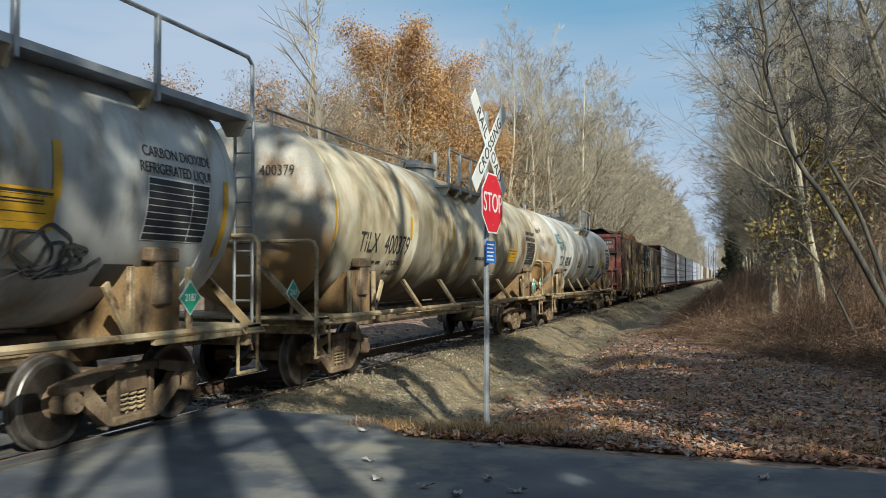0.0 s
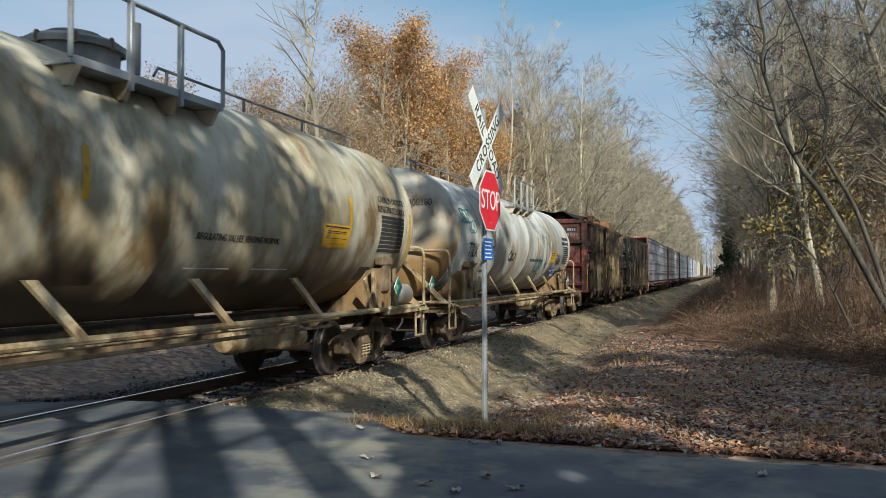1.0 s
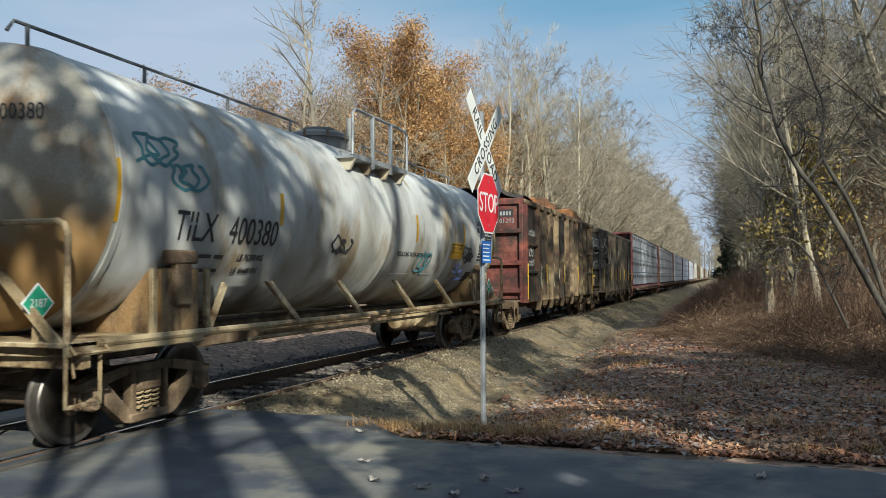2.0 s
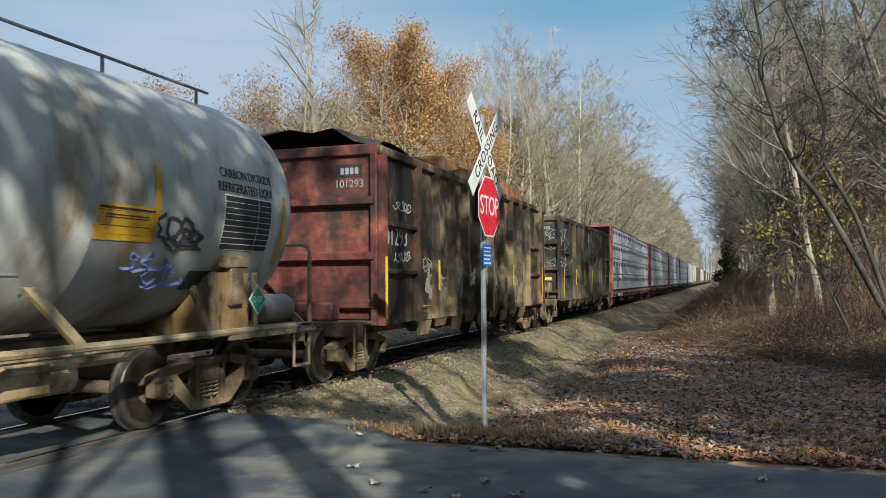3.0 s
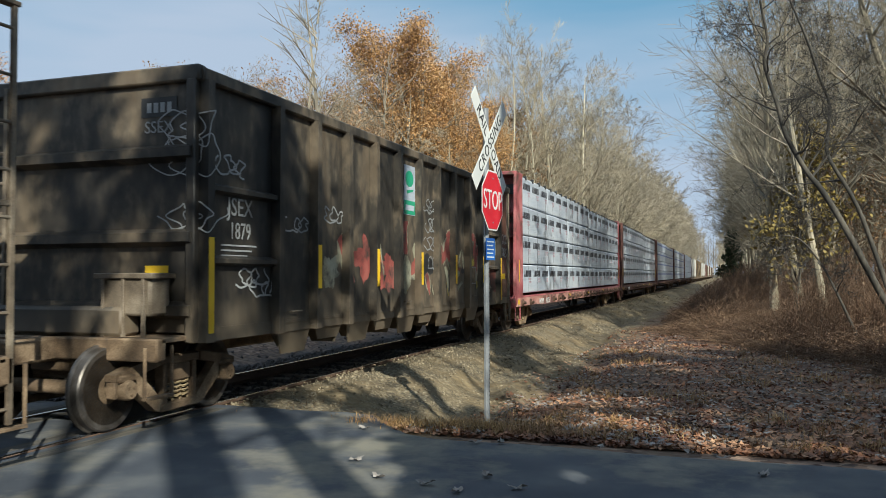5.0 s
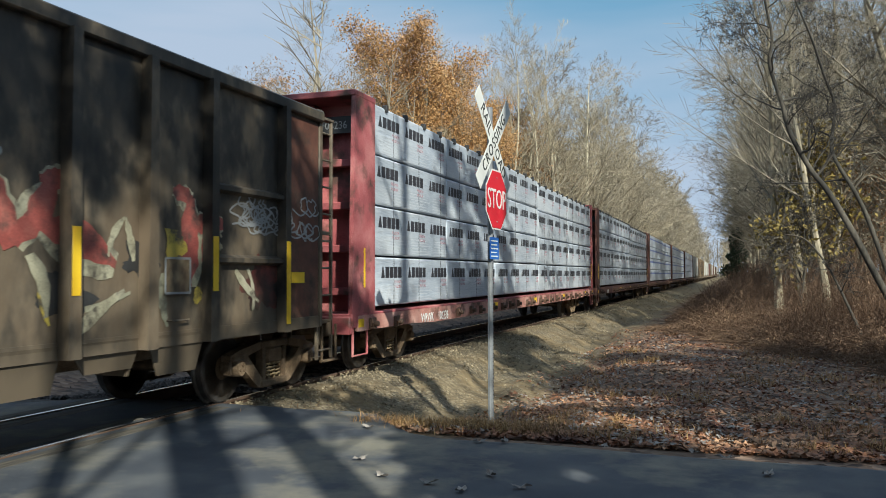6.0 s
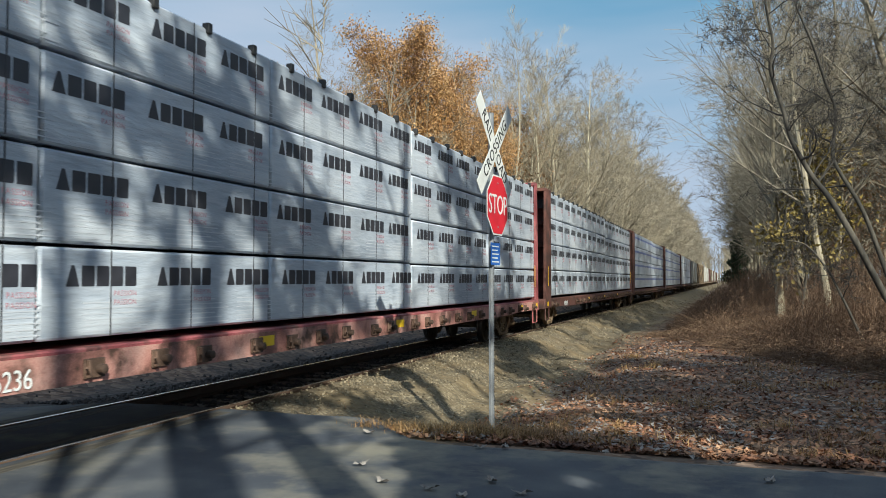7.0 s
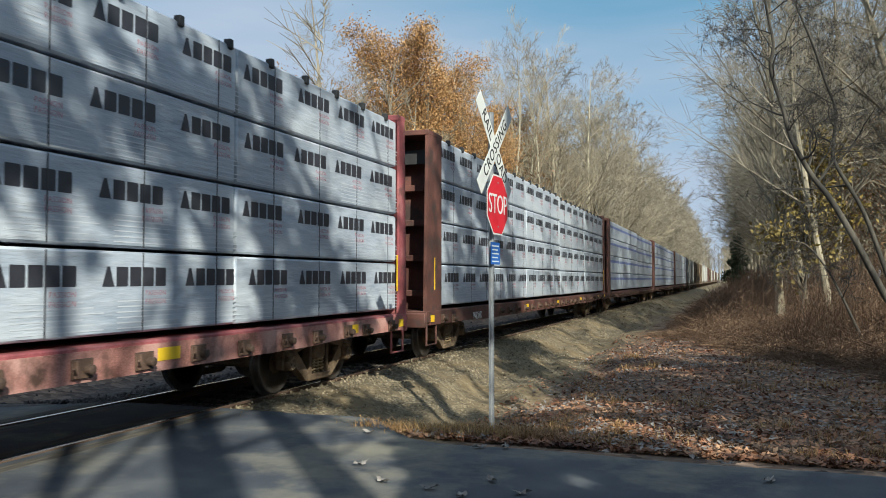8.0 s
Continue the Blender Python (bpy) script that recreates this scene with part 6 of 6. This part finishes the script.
    if red_end:
        for y, z, size in ((0.66, 2.06, 0.09), (0.95, 2.08, 0.10), (0.75, 2.98, 0.10), (1.0, 2.96, 0.11), (1.95, 1.95, 0.15)):
            scrawl(car, rng, y, z, mat="graf_line", x=W + 0.009, size=size, w=0.012)
    part("end_stencil", lay(words("101293" if red_end else "SSEX", 0.19, squeeze=0.95), pose(1.0, -0.012, 3.28) @ FACE_FRONT, M["graf_line"]), None, car)
    panel = part("stencil_panel", Geo().box(0.76, 1.24, -0.010, -0.006, 3.40, 3.62), M["black"], car, "dark panel with faded marks")
    for k in range(4):
        part("text_bar", Geo().box(0.84 + 0.09 * k, 0.90 + 0.09 * k, -0.013, -0.011, 3.45, 3.56), M["graf_line"], panel)
    if red_end:
        # pale strokes of a faded piece along the lower half of the side
        y = 2.5
        while y < 10.2:
            tone = rng.choice(("graf_cream", "graf_cream", "graf_green"))
            z = rng.uniform(1.45, 1.85)
            stroke(car, rng, (y, z - 0.40), (y + rng.uniform(-0.15, 0.25), z + 0.35), rng.uniform(0.05, 0.13), tone, W + 0.004 + 0.002 * rng.random())
            stroke(car, rng, (y - 0.1, z + 0.3), (y + rng.uniform(0.25, 0.55), z - rng.uniform(0.0, 0.5)), rng.uniform(0.04, 0.10), rng.choice((tone, "graf_green")), W + 0.007 + 0.002 * rng.random())
            blotch(car, rng, y + 0.2, z - 0.1, rng.choice(("graf_green", "graf_cream", "graf_green")), W + 0.0012 + 0.0015 * rng.random(), rng.uniform(0.26, 0.46))
            if rng.random() < 0.7:
                blotch(car, rng, y + 0.2, z - 0.05, rng.choice(("gon_black", "gon_side")), W + 0.0032, rng.uniform(0.12, 0.24))
            if rng.random() < 0.5:
                stroke(car, rng, (y, z - 0.3), (y + 0.35, z + 0.2), 0.025, "black", W + 0.011)
            y += rng.uniform(0.5, 0.85)
    else:
        # red letters edged with cream, over black, with a torn poster before them
        for y, z, mat, size in ((3.12, 1.7, "graf_cream", 0.4), (4.42, 1.9, "graf_red", 0.6), (5.42, 1.7, "graf_red", 0.6), (7.17, 1.7, "black", 0.5), (8.62, 1.45, "black", 0.40), (9.57, 1.75, "black", 0.30), (11.72, 1.5, "gon_red", 0.5)):
            blotch(car, rng, y, z, mat, W + 0.001 + 0.0008 * rng.random(), size)
        for a, b, w in (((6.07, 2.60), (6.08, 2.0), 0.16), ((6.62, 2.25), (6.72, 1.80), 0.14), ((6.74, 1.9), (6.22, 1.6), 0.12), ((7.78, 2.50), (8.04, 1.85), 0.13), ((8.07, 1.88), (8.48, 2.46), 0.12), ((8.32, 2.44), (8.64, 2.48), 0.08), ((8.27, 2.05), (9.22, 1.72), 0.13), ((7.12, 1.65), (7.32, 1.25), 0.09),
                        ((10.04, 2.50), (10.37, 2.45), 0.08), ((10.34, 2.45), (10.32, 1.50), 0.14), ((10.37, 2.15), (10.92, 2.20), 0.12), ((10.67, 2.1), (10.57, 1.75), 0.10), ((3.42, 2.2), (3.92, 1.5), 0.12), ((4.72, 2.3), (5.02, 1.4), 0.13)):
            stroke(car, rng, a, b, w + 0.045, "graf_cream", W + 0.0045 + 0.0006 * rng.random(), 0.1)
            stroke(car, rng, a, b, w, "graf_red", W + 0.0062 + 0.0006 * rng.random(), 0.1)
        for a, b, w, mat in (((6.08, 1.98), (6.04, 1.30), 0.20, "graf_cream"), ((6.14, 1.7), (6.12, 1.35), 0.07, "graf_yellow"), ((8.22, 1.80), (8.40, 1.27), 0.07, "graf_cream"), ((8.34, 1.55), (8.44, 1.20), 0.035, "graf_yellow"), ((8.74, 1.12), (9.34, 1.48), 0.06, "graf_cream"), ((8.84, 1.32), (9.42, 1.46), 0.035, "graf_green"), ((9.12, 1.80), (9.34, 2.18), 0.04, "graf_cream"), ((9.34, 2.18), (9.46, 1.76), 0.045, "graf_cream"), ((9.67, 1.80), (9.57, 1.55), 0.05, "graf_yellow"),
                             ((10.02, 2.10), (10.00, 1.72), 0.13, "graf_yellow"), ((10.12, 2.05), (10.24, 1.85), 0.09, "graf_yellow"), ((9.92, 1.65), (9.97, 1.10), 0.07, "graf_green"), ((10.40, 1.42), (10.54, 1.40), 0.09, "graf_yellow"), ((10.74, 2.32), (10.90, 2.05), 0.04, "graf_cream"), ((10.82, 1.98), (10.91, 1.93), 0.04, "graf_cream"), ((7.42, 1.45), (7.57, 1.22), 0.03, "graf_cream"), ((11.17, 1.68), (11.67, 1.30), 0.05, "graf_cream"), ((11.42, 1.7), (11.54, 1.2), 0.04, "graf_cream")):
            stroke(car, rng, a, b, w, mat, W + 0.008 + 0.003 * rng.random(), 0.12)
        for y, z, size in ((7.10, 2.95, 0.15), (7.20, 2.60, 0.17), (7.12, 2.25, 0.17), (7.24, 1.85, 0.15)):
            scrawl(car, rng, y, z, mat="graf_line", x=W + 0.013, size=size, w=0.012)
        poster = part("poster", Geo().box(W + 0.004, W + 0.008, 5.98, 6.56, 2.72, 3.62), M["wrap"], car, "weathered white and green poster")
        part("poster_band", Geo().box(W + 0.0085, W + 0.0095, 5.99, 6.55, 2.73, 2.98), M["green"], poster)
        part("poster_shape", Geo().prism([(6.25 + 0.20 * math.cos(0.393 * k), 3.38 + 0.15 * math.sin(0.393 * k)) for k in range(16)], W + 0.0085, W + 0.0095), M["green"], poster)
        part("poster_shape", Geo().prism([(6.14, 3.10), (6.42, 3.16), (6.46, 3.20), (6.12, 3.16)], W + 0.0085, W + 0.0095), M["green"], poster)
        part("text_bar", Geo().box(W + 0.0098, W + 0.0105, 6.05, 6.48, 2.80, 2.90), M["wrap"], poster)
        for xq, z, size in ((1.12, 3.25, 0.24), (1.18, 2.95, 0.27), (1.2, 2.28, 0.19)):
            scrawl(car, rng, xq, z, mat="graf_line", x=0.02, size=size, w=0.008, at=pose(0, 0, 0, 0, 0, -90))
        for y, z in ((0.38, 2.9), (0.8, 1.6), (1.1, 1.45), (1.9, 2.3), (3.0, 2.5), (11.3, 2.35), (11.6, 2.3), (11.9, 2.38), (12.05, 2.25), (12.5, 2.2)):
            scrawl(car, rng, y, z, mat="graf_line", x=W + 0.007, size=0.13, w=0.012)
        part("reflector", Geo().box(0.95, 1.25, -0.155, -0.150, 1.62, 1.74), M["yellow"], car, "yellow reflective strip")
        # rusty last bay, covered with looping tags
        part("rusty_bay", Geo().box(W + 0.001, W + 0.004, 12.27, L - 0.02, 1.06, z1 - 0.06), M["rust_bay"], car, "rusty red-brown corner bay")
        for y, z, size in ((12.62, 2.55, 0.14), (12.66, 2.2, 0.13), (11.15, 2.35, 0.16), (11.45, 2.25, 0.16), (11.3, 2.5, 0.12)):
            scrawl(car, rng, y, z, mat="graf_line", x=W + 0.008, size=size, w=0.012)
        part("reflector", Geo().box(W + 0.103, W + 0.108, 12.26, 12.62, 1.52, 1.66), M["yellow"], car)
    # framed notice board on the side
    fy, fz, fw, fh = (10.0, 1.6, 0.24, 0.38) if red_end else (10.1, 1.62, 0.2, 0.18)
    board = part("notice_board", Geo().box(W + 0.02, W + 0.03, fy - fw, fy + fw, fz - fh, fz + fh, 0.004), M["gon_side"], car, "pale-framed notice board")
    for q in (-1, 1):
        part("frame_bar", Geo().box(W + 0.031, W + 0.036, fy + q * fw - 0.012, fy + q * fw + 0.012, fz - fh, fz + fh), M["graf_line"], board)
        part("frame_bar", Geo().box(W + 0.031, W + 0.036, fy - fw, fy + fw, fz + q * fh - 0.012, fz + q * fh + 0.012), M["graf_line"], board)
    TRAIN.append((car, start))
    return car


RUNG2 = Geo().tube([(-0.23, 0, 0), (0.23, 0, 0)], 0.018, 6).mesh("rung", M["worn_rail"])


# ---- centre-beam flat cars with wrapped lumber ----
def brand_geo(size):
    """Five plain shapes in place of a printed brand word, in the yz plane: a wedge and four blocks."""
    g = Geo()
    w, s = size * 0.85, size * 0.98
    for k in range(5):
        y = (k - 2) * s - w / 2
        if k == 0:
            g.add([(0, y, 0), (0, y + w, 0), (0, y + w * 0.62, size), (0, y + w * 0.38, size)], [(0, 1, 2, 3)])
            continue
        r = 0.10 * w
        p = [(0, y, 0)] + [(0, y + w - r + r * math.sin(a), r - r * math.cos(a)) for a in (0, 0.52, 1.05, 1.57)]
        p += [(0, y + w - r + r * math.cos(a), size - r + r * math.sin(a)) for a in (0, 0.52, 1.05, 1.57)] + [(0, y, size)]
        g.add(p, [tuple(range(len(p)))])
    return g


BRAND = brand_geo(0.19).mesh("print", M["wrap_print"], False)
SUBPRINT = lay(words("PASSION", 0.075, depth=0.001, squeeze=0.95, spacing=1.15), FACE_X, M["wrap_red"])
LINES = Geo()
for _k in range(6):
    LINES.box(0, 0.0004, -0.55, 0.5 - 0.13 * (_k % 3), 0.03 + 0.052 * _k, 0.042 + 0.052 * _k)
LINES = LINES.mesh("line_print", M["wrap_grey"], False)


def stack_mesh(w, ln, h, cache={}):
    key = (round(w, 2), round(ln, 2), round(h, 2))
    if key not in cache:
        cache[key] = Geo().box(-w / 2, w / 2, -ln / 2, ln / 2, 0, h, 0.025).mesh("lumber_package", M["wrap"])
    return cache[key]


def centre_beam(start, paint="beam_red", detail=True, brand=True, seed=0, stripes=False):
    rng = random.Random(seed)
    label = "red centre-beam flat car loaded with white-wrapped lumber" if paint == "beam_red" else "brown centre-beam flat car loaded with wrapped lumber"
    car = thing("centre_beam_car", label, "freight car", "train cars", at=pose(TRACK_X, start, 0))
    red = M[paint]
    L, zd, top = 23.3, 1.02, 4.43
    W = 1.42
    part("deck", Geo().box(-W - 0.04, W + 0.04, 0, L, 0.86, zd, 0.015), red, car)
    for x in (-W - 0.02, W + 0.02):
        s = 1 if x > 0 else -1
        part("side_sill", Geo().prism([(0.2, 0.98), (0.2, 0.74), (2.5, 0.74), (3.6, 0.70), (L - 3.6, 0.70), (L - 2.5, 0.74), (L - 0.2, 0.74), (L - 0.2, 0.98)], x - 0.03, x + 0.03), M["sill_pink"] if paint == "beam_red" else red, car)
        if s > 0:
            for k in range(26):
                y = 0.8 + k * (L - 1.6) / 25
                if detail and 2.5 < y < 4.9:
                    continue
                part("winch", WINCH, None, car, at=pose(x + 0.035, y + rng.uniform(-0.12, 0.12), 0.80 + rng.uniform(-0.015, 0.015)))
                if k % 5 == 3 and detail:
                    part("reflector", Geo().box(x + 0.032, x + 0.036, y + 0.15, y + 0.5, 0.80, 0.93), M["yellow"], car)
    for y, s, bw in ((0.0, 1, 0.86), (L, -1, 0.36)):
        # bulkhead with ribs and corner posts
        part("bulkhead", Geo().box(-W, W, min(y + s * (bw - 0.08), y + s * bw), max(y + s * (bw - 0.08), y + s * bw), zd, top + 0.02, 0.01), red, car, "ribbed steel bulkhead")
        for x in (-W, W):
            sx = 1 if x > 0 else -1
            part("corner_post", Geo().prism([(min(y, y + s * bw), 0.8), (max(y, y + s * bw), 0.8), (max(y + s * 0.12, y + s * bw), top + 0.08), (min(y + s * 0.12, y + s * bw), top + 0.08)], x - 0.035, x + 0.035), red, car)
        for z in (1.35, 2.05, 2.75, 3.45):
            part("bulkhead_rib", Geo().box(-W + 0.04, W - 0.04, min(y + s * (bw - 0.28), y + s * (bw - 0.08)), max(y + s * (bw - 0.28), y + s * (bw - 0.08)), z - 0.06, z + 0.06, 0.01), red, car)
        part("top_cap", Geo().box(-W - 0.04, W + 0.04, min(y + s * 0.1, y + s * (bw + 0.02)), max(y + s * 0.1, y + s * (bw + 0.02)), top + 0.0, top + 0.10, 0.015), red, car)
        for x in (-0.45, 0.45):
            part("upright", Geo().box(x - 0.05, x + 0.05, min(y + s * (bw - 0.3), y + s * (bw - 0.08)), max(y + s * (bw - 0.3), y + s * (bw - 0.08)), zd, top, 0.01), red, car)
        if detail:
            for x in (0.14 - W, 0.58 - W):
                part("ladder_rail", Geo().box(x - 0.02, x + 0.02, y + s * 0.05 - 0.02, y + s * 0.05 + 0.02, 0.7, 4.2, 0.005), red, car)
            for k in range(9):
                part("rung", RUNG2, None, car, at=pose(0.36 - W, y + s * 0.05, 0.95 + k * 0.37))
            part("step", Geo().tube([(1.42, y + s * 0.1, 0.9), (1.42, y + s * 0.1, 0.36), (1.42, y + s * 0.62, 0.36), (1.42, y + s * 0.62, 0.9)], 0.022, 6), red, car)
            part("reflector", Geo().box(W + 0.052, W + 0.056, y + s * 0.30 - 0.10, y + s * 0.30 + 0.10, 0.80, 0.93), M["yellow"], car)
            part("reflector", Geo().box(W + 0.037, W + 0.042, y + s * 0.45 - 0.025, y + s * 0.45 + 0.025, 1.42, 2.05), M["yellow"], car)
        part("coupler", coupler_geo(*sorted((y - s * 0.5, y))), M["running_gear"], car)
        part("end_sill", Geo().box(-1.45, 1.45, y - 0.06, y + 0.06, 0.70, 0.98, 0.02), red, car)
        add_truck(car, y + s * 2.5)
    part("centre_sill", Geo().box(-0.35, 0.35, 0.3, L - 0.3, 0.55, 0.86, 0.02), M["running_gear"], car)
    part("centre_beam", Geo().box(-0.08, 0.08, 0.5, L - 0.5, zd, top - 0.05, 0.01), red, car)
    # packages in four layers on both sides
    l0, l1 = 0.90, L - 0.39
    rows = 4
    packs = [3.66, 3.66, 4.88] + [(l1 - l0 - 12.2) / 2] * 2
    for layer in range(rows):
        y = l0
        shift = rng.uniform(-0.22, 0.22)
        for k, ln in enumerate(packs):
            hrow = 0.85 if k < 3 else 0.832
            z = zd + 0.08 + layer * hrow
            for sx in (-1, 1):
                m = pose(sx * (W / 2 + 0.05), y + ln / 2, z, 0, 0, rng.uniform(-0.15, 0.15))
                pk = part("lumber_package", stack_mesh(W - 0.12, ln - 0.02, hrow - 0.035), None, car, "white plastic-wrapped lumber package" if k == 0 else "", at=m)
                if sx > 0 and detail:
                    xf = (W - 0.12) / 2 + 0.002
                    if brand:
                        count = round(ln / 1.22)
                        for q in range(count):
                            yy = -ln / 2 + ln * (q + 0.5) / count + max(-0.14, min(0.14, shift + rng.uniform(-0.06, 0.06)))
                            part("print", BRAND, None, pk, at=pose(xf, yy, hrow * 0.55))
                            for q2 in range(2):
                                part("small_print", SUBPRINT, None, pk, at=pose(xf + 0.001, yy + 0.30, hrow * 0.55 - 0.07 - 0.085 * q2))
                            part("line_print", LINES, None, pk, at=pose(xf, yy + 0.3, 0.02))
                    for q in [(i + 0.7) / round(ln / 1.22) for i in range(round(ln / 1.22))]:
                        part("strap", Geo().box(xf, xf + 0.002, -ln / 2 + ln * q - 0.008, -ln / 2 + ln * q + 0.008, 0.01, hrow - 0.045), M["strap"], pk)
                elif sx > 0 and stripes:
                    part("stripe", Geo().box((W - 0.12) / 2 + 0.002, (W - 0.12) / 2 + 0.004, -ln / 2 + 0.05, ln / 2 - 0.05, 0.5, 0.62), M["wrap_blue"], pk)
            y += ln
    if detail:
        for k in range(24):
            y = l0 + 0.5 + k * (l1 - l0 - 1) / 23
            hrow = 0.85 if y < l0 + 12.2 else 0.832
            part("edge_protector", Geo().box(W - 0.06, W + 0.03, y - 0.04, y + 0.04, zd + 0.08 + 4 * hrow - 0.10, zd + 0.08 + 4 * hrow + 0.02, 0.008), M["black"], car)
        part("car_mark", lay(words("WRWK", 0.24, squeeze=0.85), pose(W + 0.06, 3.25, 0.80) @ FACE_X, M["white"]), None, car)
        part("mark_panel", Geo().box(-0.15, 1.34, 0.505, 0.54, 3.92, 4.20, 0.004), M["black"], car, "black panel with white car mark")
        part("car_mark", lay(words("WRWK", 0.18, squeeze=0.9), pose(0.22, 0.5, 4.05) @ FACE_FRONT, M["graf_line"]), None, car)
        if seed == 1:
            part("car_mark", lay(words("106236", 0.24, squeeze=0.85), pose(W + 0.06, 4.15, 0.80) @ FACE_X, M["white"]), None, car)
            part("car_mark", lay(words("106236", 0.18, squeeze=0.9), pose(0.88, 0.5, 4.05) @ FACE_FRONT, M["graf_line"]), None, car)
    TRAIN.append((car, start))
    return car


WINCH = Geo().box(0, 0.022, -0.13, 0.13, -0.06, 0.12, 0.006).lathe([(0.045, 0.0), (0.045, 0.09), (0.03, 0.10)], "x", 10, (0.0, 0.05, 0.02)).box(0.02, 0.06, -0.11, -0.07, -0.05, 0.11, 0.005).tube([(0.05, -0.1, -0.02), (0.10, -0.19, 0.05)], 0.011, 5).mesh("winch", M["winch_iron"])


def far_car(start, kind, seed):
    """A boxcar or hopper far down the line."""
    paint = {"white": "tank_clean", "dark": "gon_side", "brown": "beam_brown"}[kind]
    car = thing("box_car", {"white": "pale grey boxcar", "dark": "dark hopper car", "brown": "brown boxcar"}[kind] + " in the distant train", "freight car", "train cars", at=pose(TRACK_X, start, 0))
    L = 17.0
    part("body", Geo().box(-1.5, 1.5, 0.2, L - 0.2, 1.0, 4.35, 0.03), M[paint], car)
    part("roof", Geo().prism([(-1.55, 4.33), (1.55, 4.33), (1.2, 4.5), (0, 4.6), (-1.2, 4.5)], 0.15, L - 0.15, "xz"), M["post"], car)
    for k in range(12):
        y = 0.3 + k * (L - 0.6) / 11
        part("side_post", Geo().box(1.49, 1.58, y - 0.05, y + 0.05, 1.0, 4.33), M[paint], car)
    part("sill", Geo().box(-1.52, 1.52, 0.1, L - 0.1, 0.75, 1.0, 0.02), M["running_gear"], car)
    for y, s in ((0, 1), (L, -1)):
        part("coupler", coupler_geo(*sorted((y - s * 0.4, y + s * 0.2))), M["running_gear"], car)
        add_truck(car, y + s * 1.8, near=False)
    TRAIN.append((car, start))


tank_car(-6.25, "400378", marks=False, long_walk=True, seed=3, tags=((11.5, 1.85, "black", 0.26), (11.8, 1.8, "black", 0.2)))
tank_car(10.25, "400379", seed=4, dirty=True, stripe_at=6.23)
tank_car(26.8, "400380", seed=5, stripe_at=8.82, tags=((1.0, 3.0, "teal", 0.2), (1.5, 2.75, "teal", 0.16), (5.4, 2.15, "black", 0.14), (11.95, 2.2, "wrap_print", 0.16), (12.15, 2.1, "wrap_print", 0.13), (11.55, 1.85, "wrap_blue", 0.11), (11.95, 1.68, "wrap_blue", 0.14), (9.2, 1.95, "teal", 0.22)))
gondola(44.12, True, seed=6)
gondola(60.24, False, seed=7)
centre_beam(74.65, "beam_red", True, True, seed=1)
centre_beam(98.95, "beam_brown", True, True, seed=2)
centre_beam(123.2, "beam_brown", False, False, seed=8, stripes=True)
centre_beam(147.4, "beam_brown", False, False, seed=9, stripes=True)
centre_beam(171.6, "beam_brown", False, False, seed=10)
_y = 196.0
for _i, _k in enumerate(("white", "dark", "dark", "white", "white", "brown", "dark", "white", "brown", "white", "dark", "brown", "white", "white", "dark")):
    far_car(_y, _k, _i)
    _y += 18.0


# ---- what moves ----
def motions():
    times = [0, 1 / 30, 2 / 30] + [0.5 * k for k in range(1, 16)] + [8 - 2 / 30, 8 - 1 / 30, 8.0]
    for car, start in TRAIN:
        walk(car, [(t, pose(TRACK_X, start - SPEED * t, 0)) for t in times])
    walk(BLOWN, [(t, pose(x, y, -0.014, 0, 0, r)) for t, x, y, r in ((0, -3.03, 6.71, 0), (1.6, -3.03, 6.71, 0), (1.9, -3.03, 6.71, 20), (2.8, -3.11, 6.59, 60), (3.0, -3.11, 6.59, 62), (8, -3.11, 6.59, 62))])
    turn = math.degrees(SPEED / 0.44)
    steps = [k * 2 / 30 for k in range(121)]
    for w, y in WHEELSETS:
        walk(w, [(t, pose(0, y, 0.44, turn * t, 0, 0)) for t in steps])


motions()
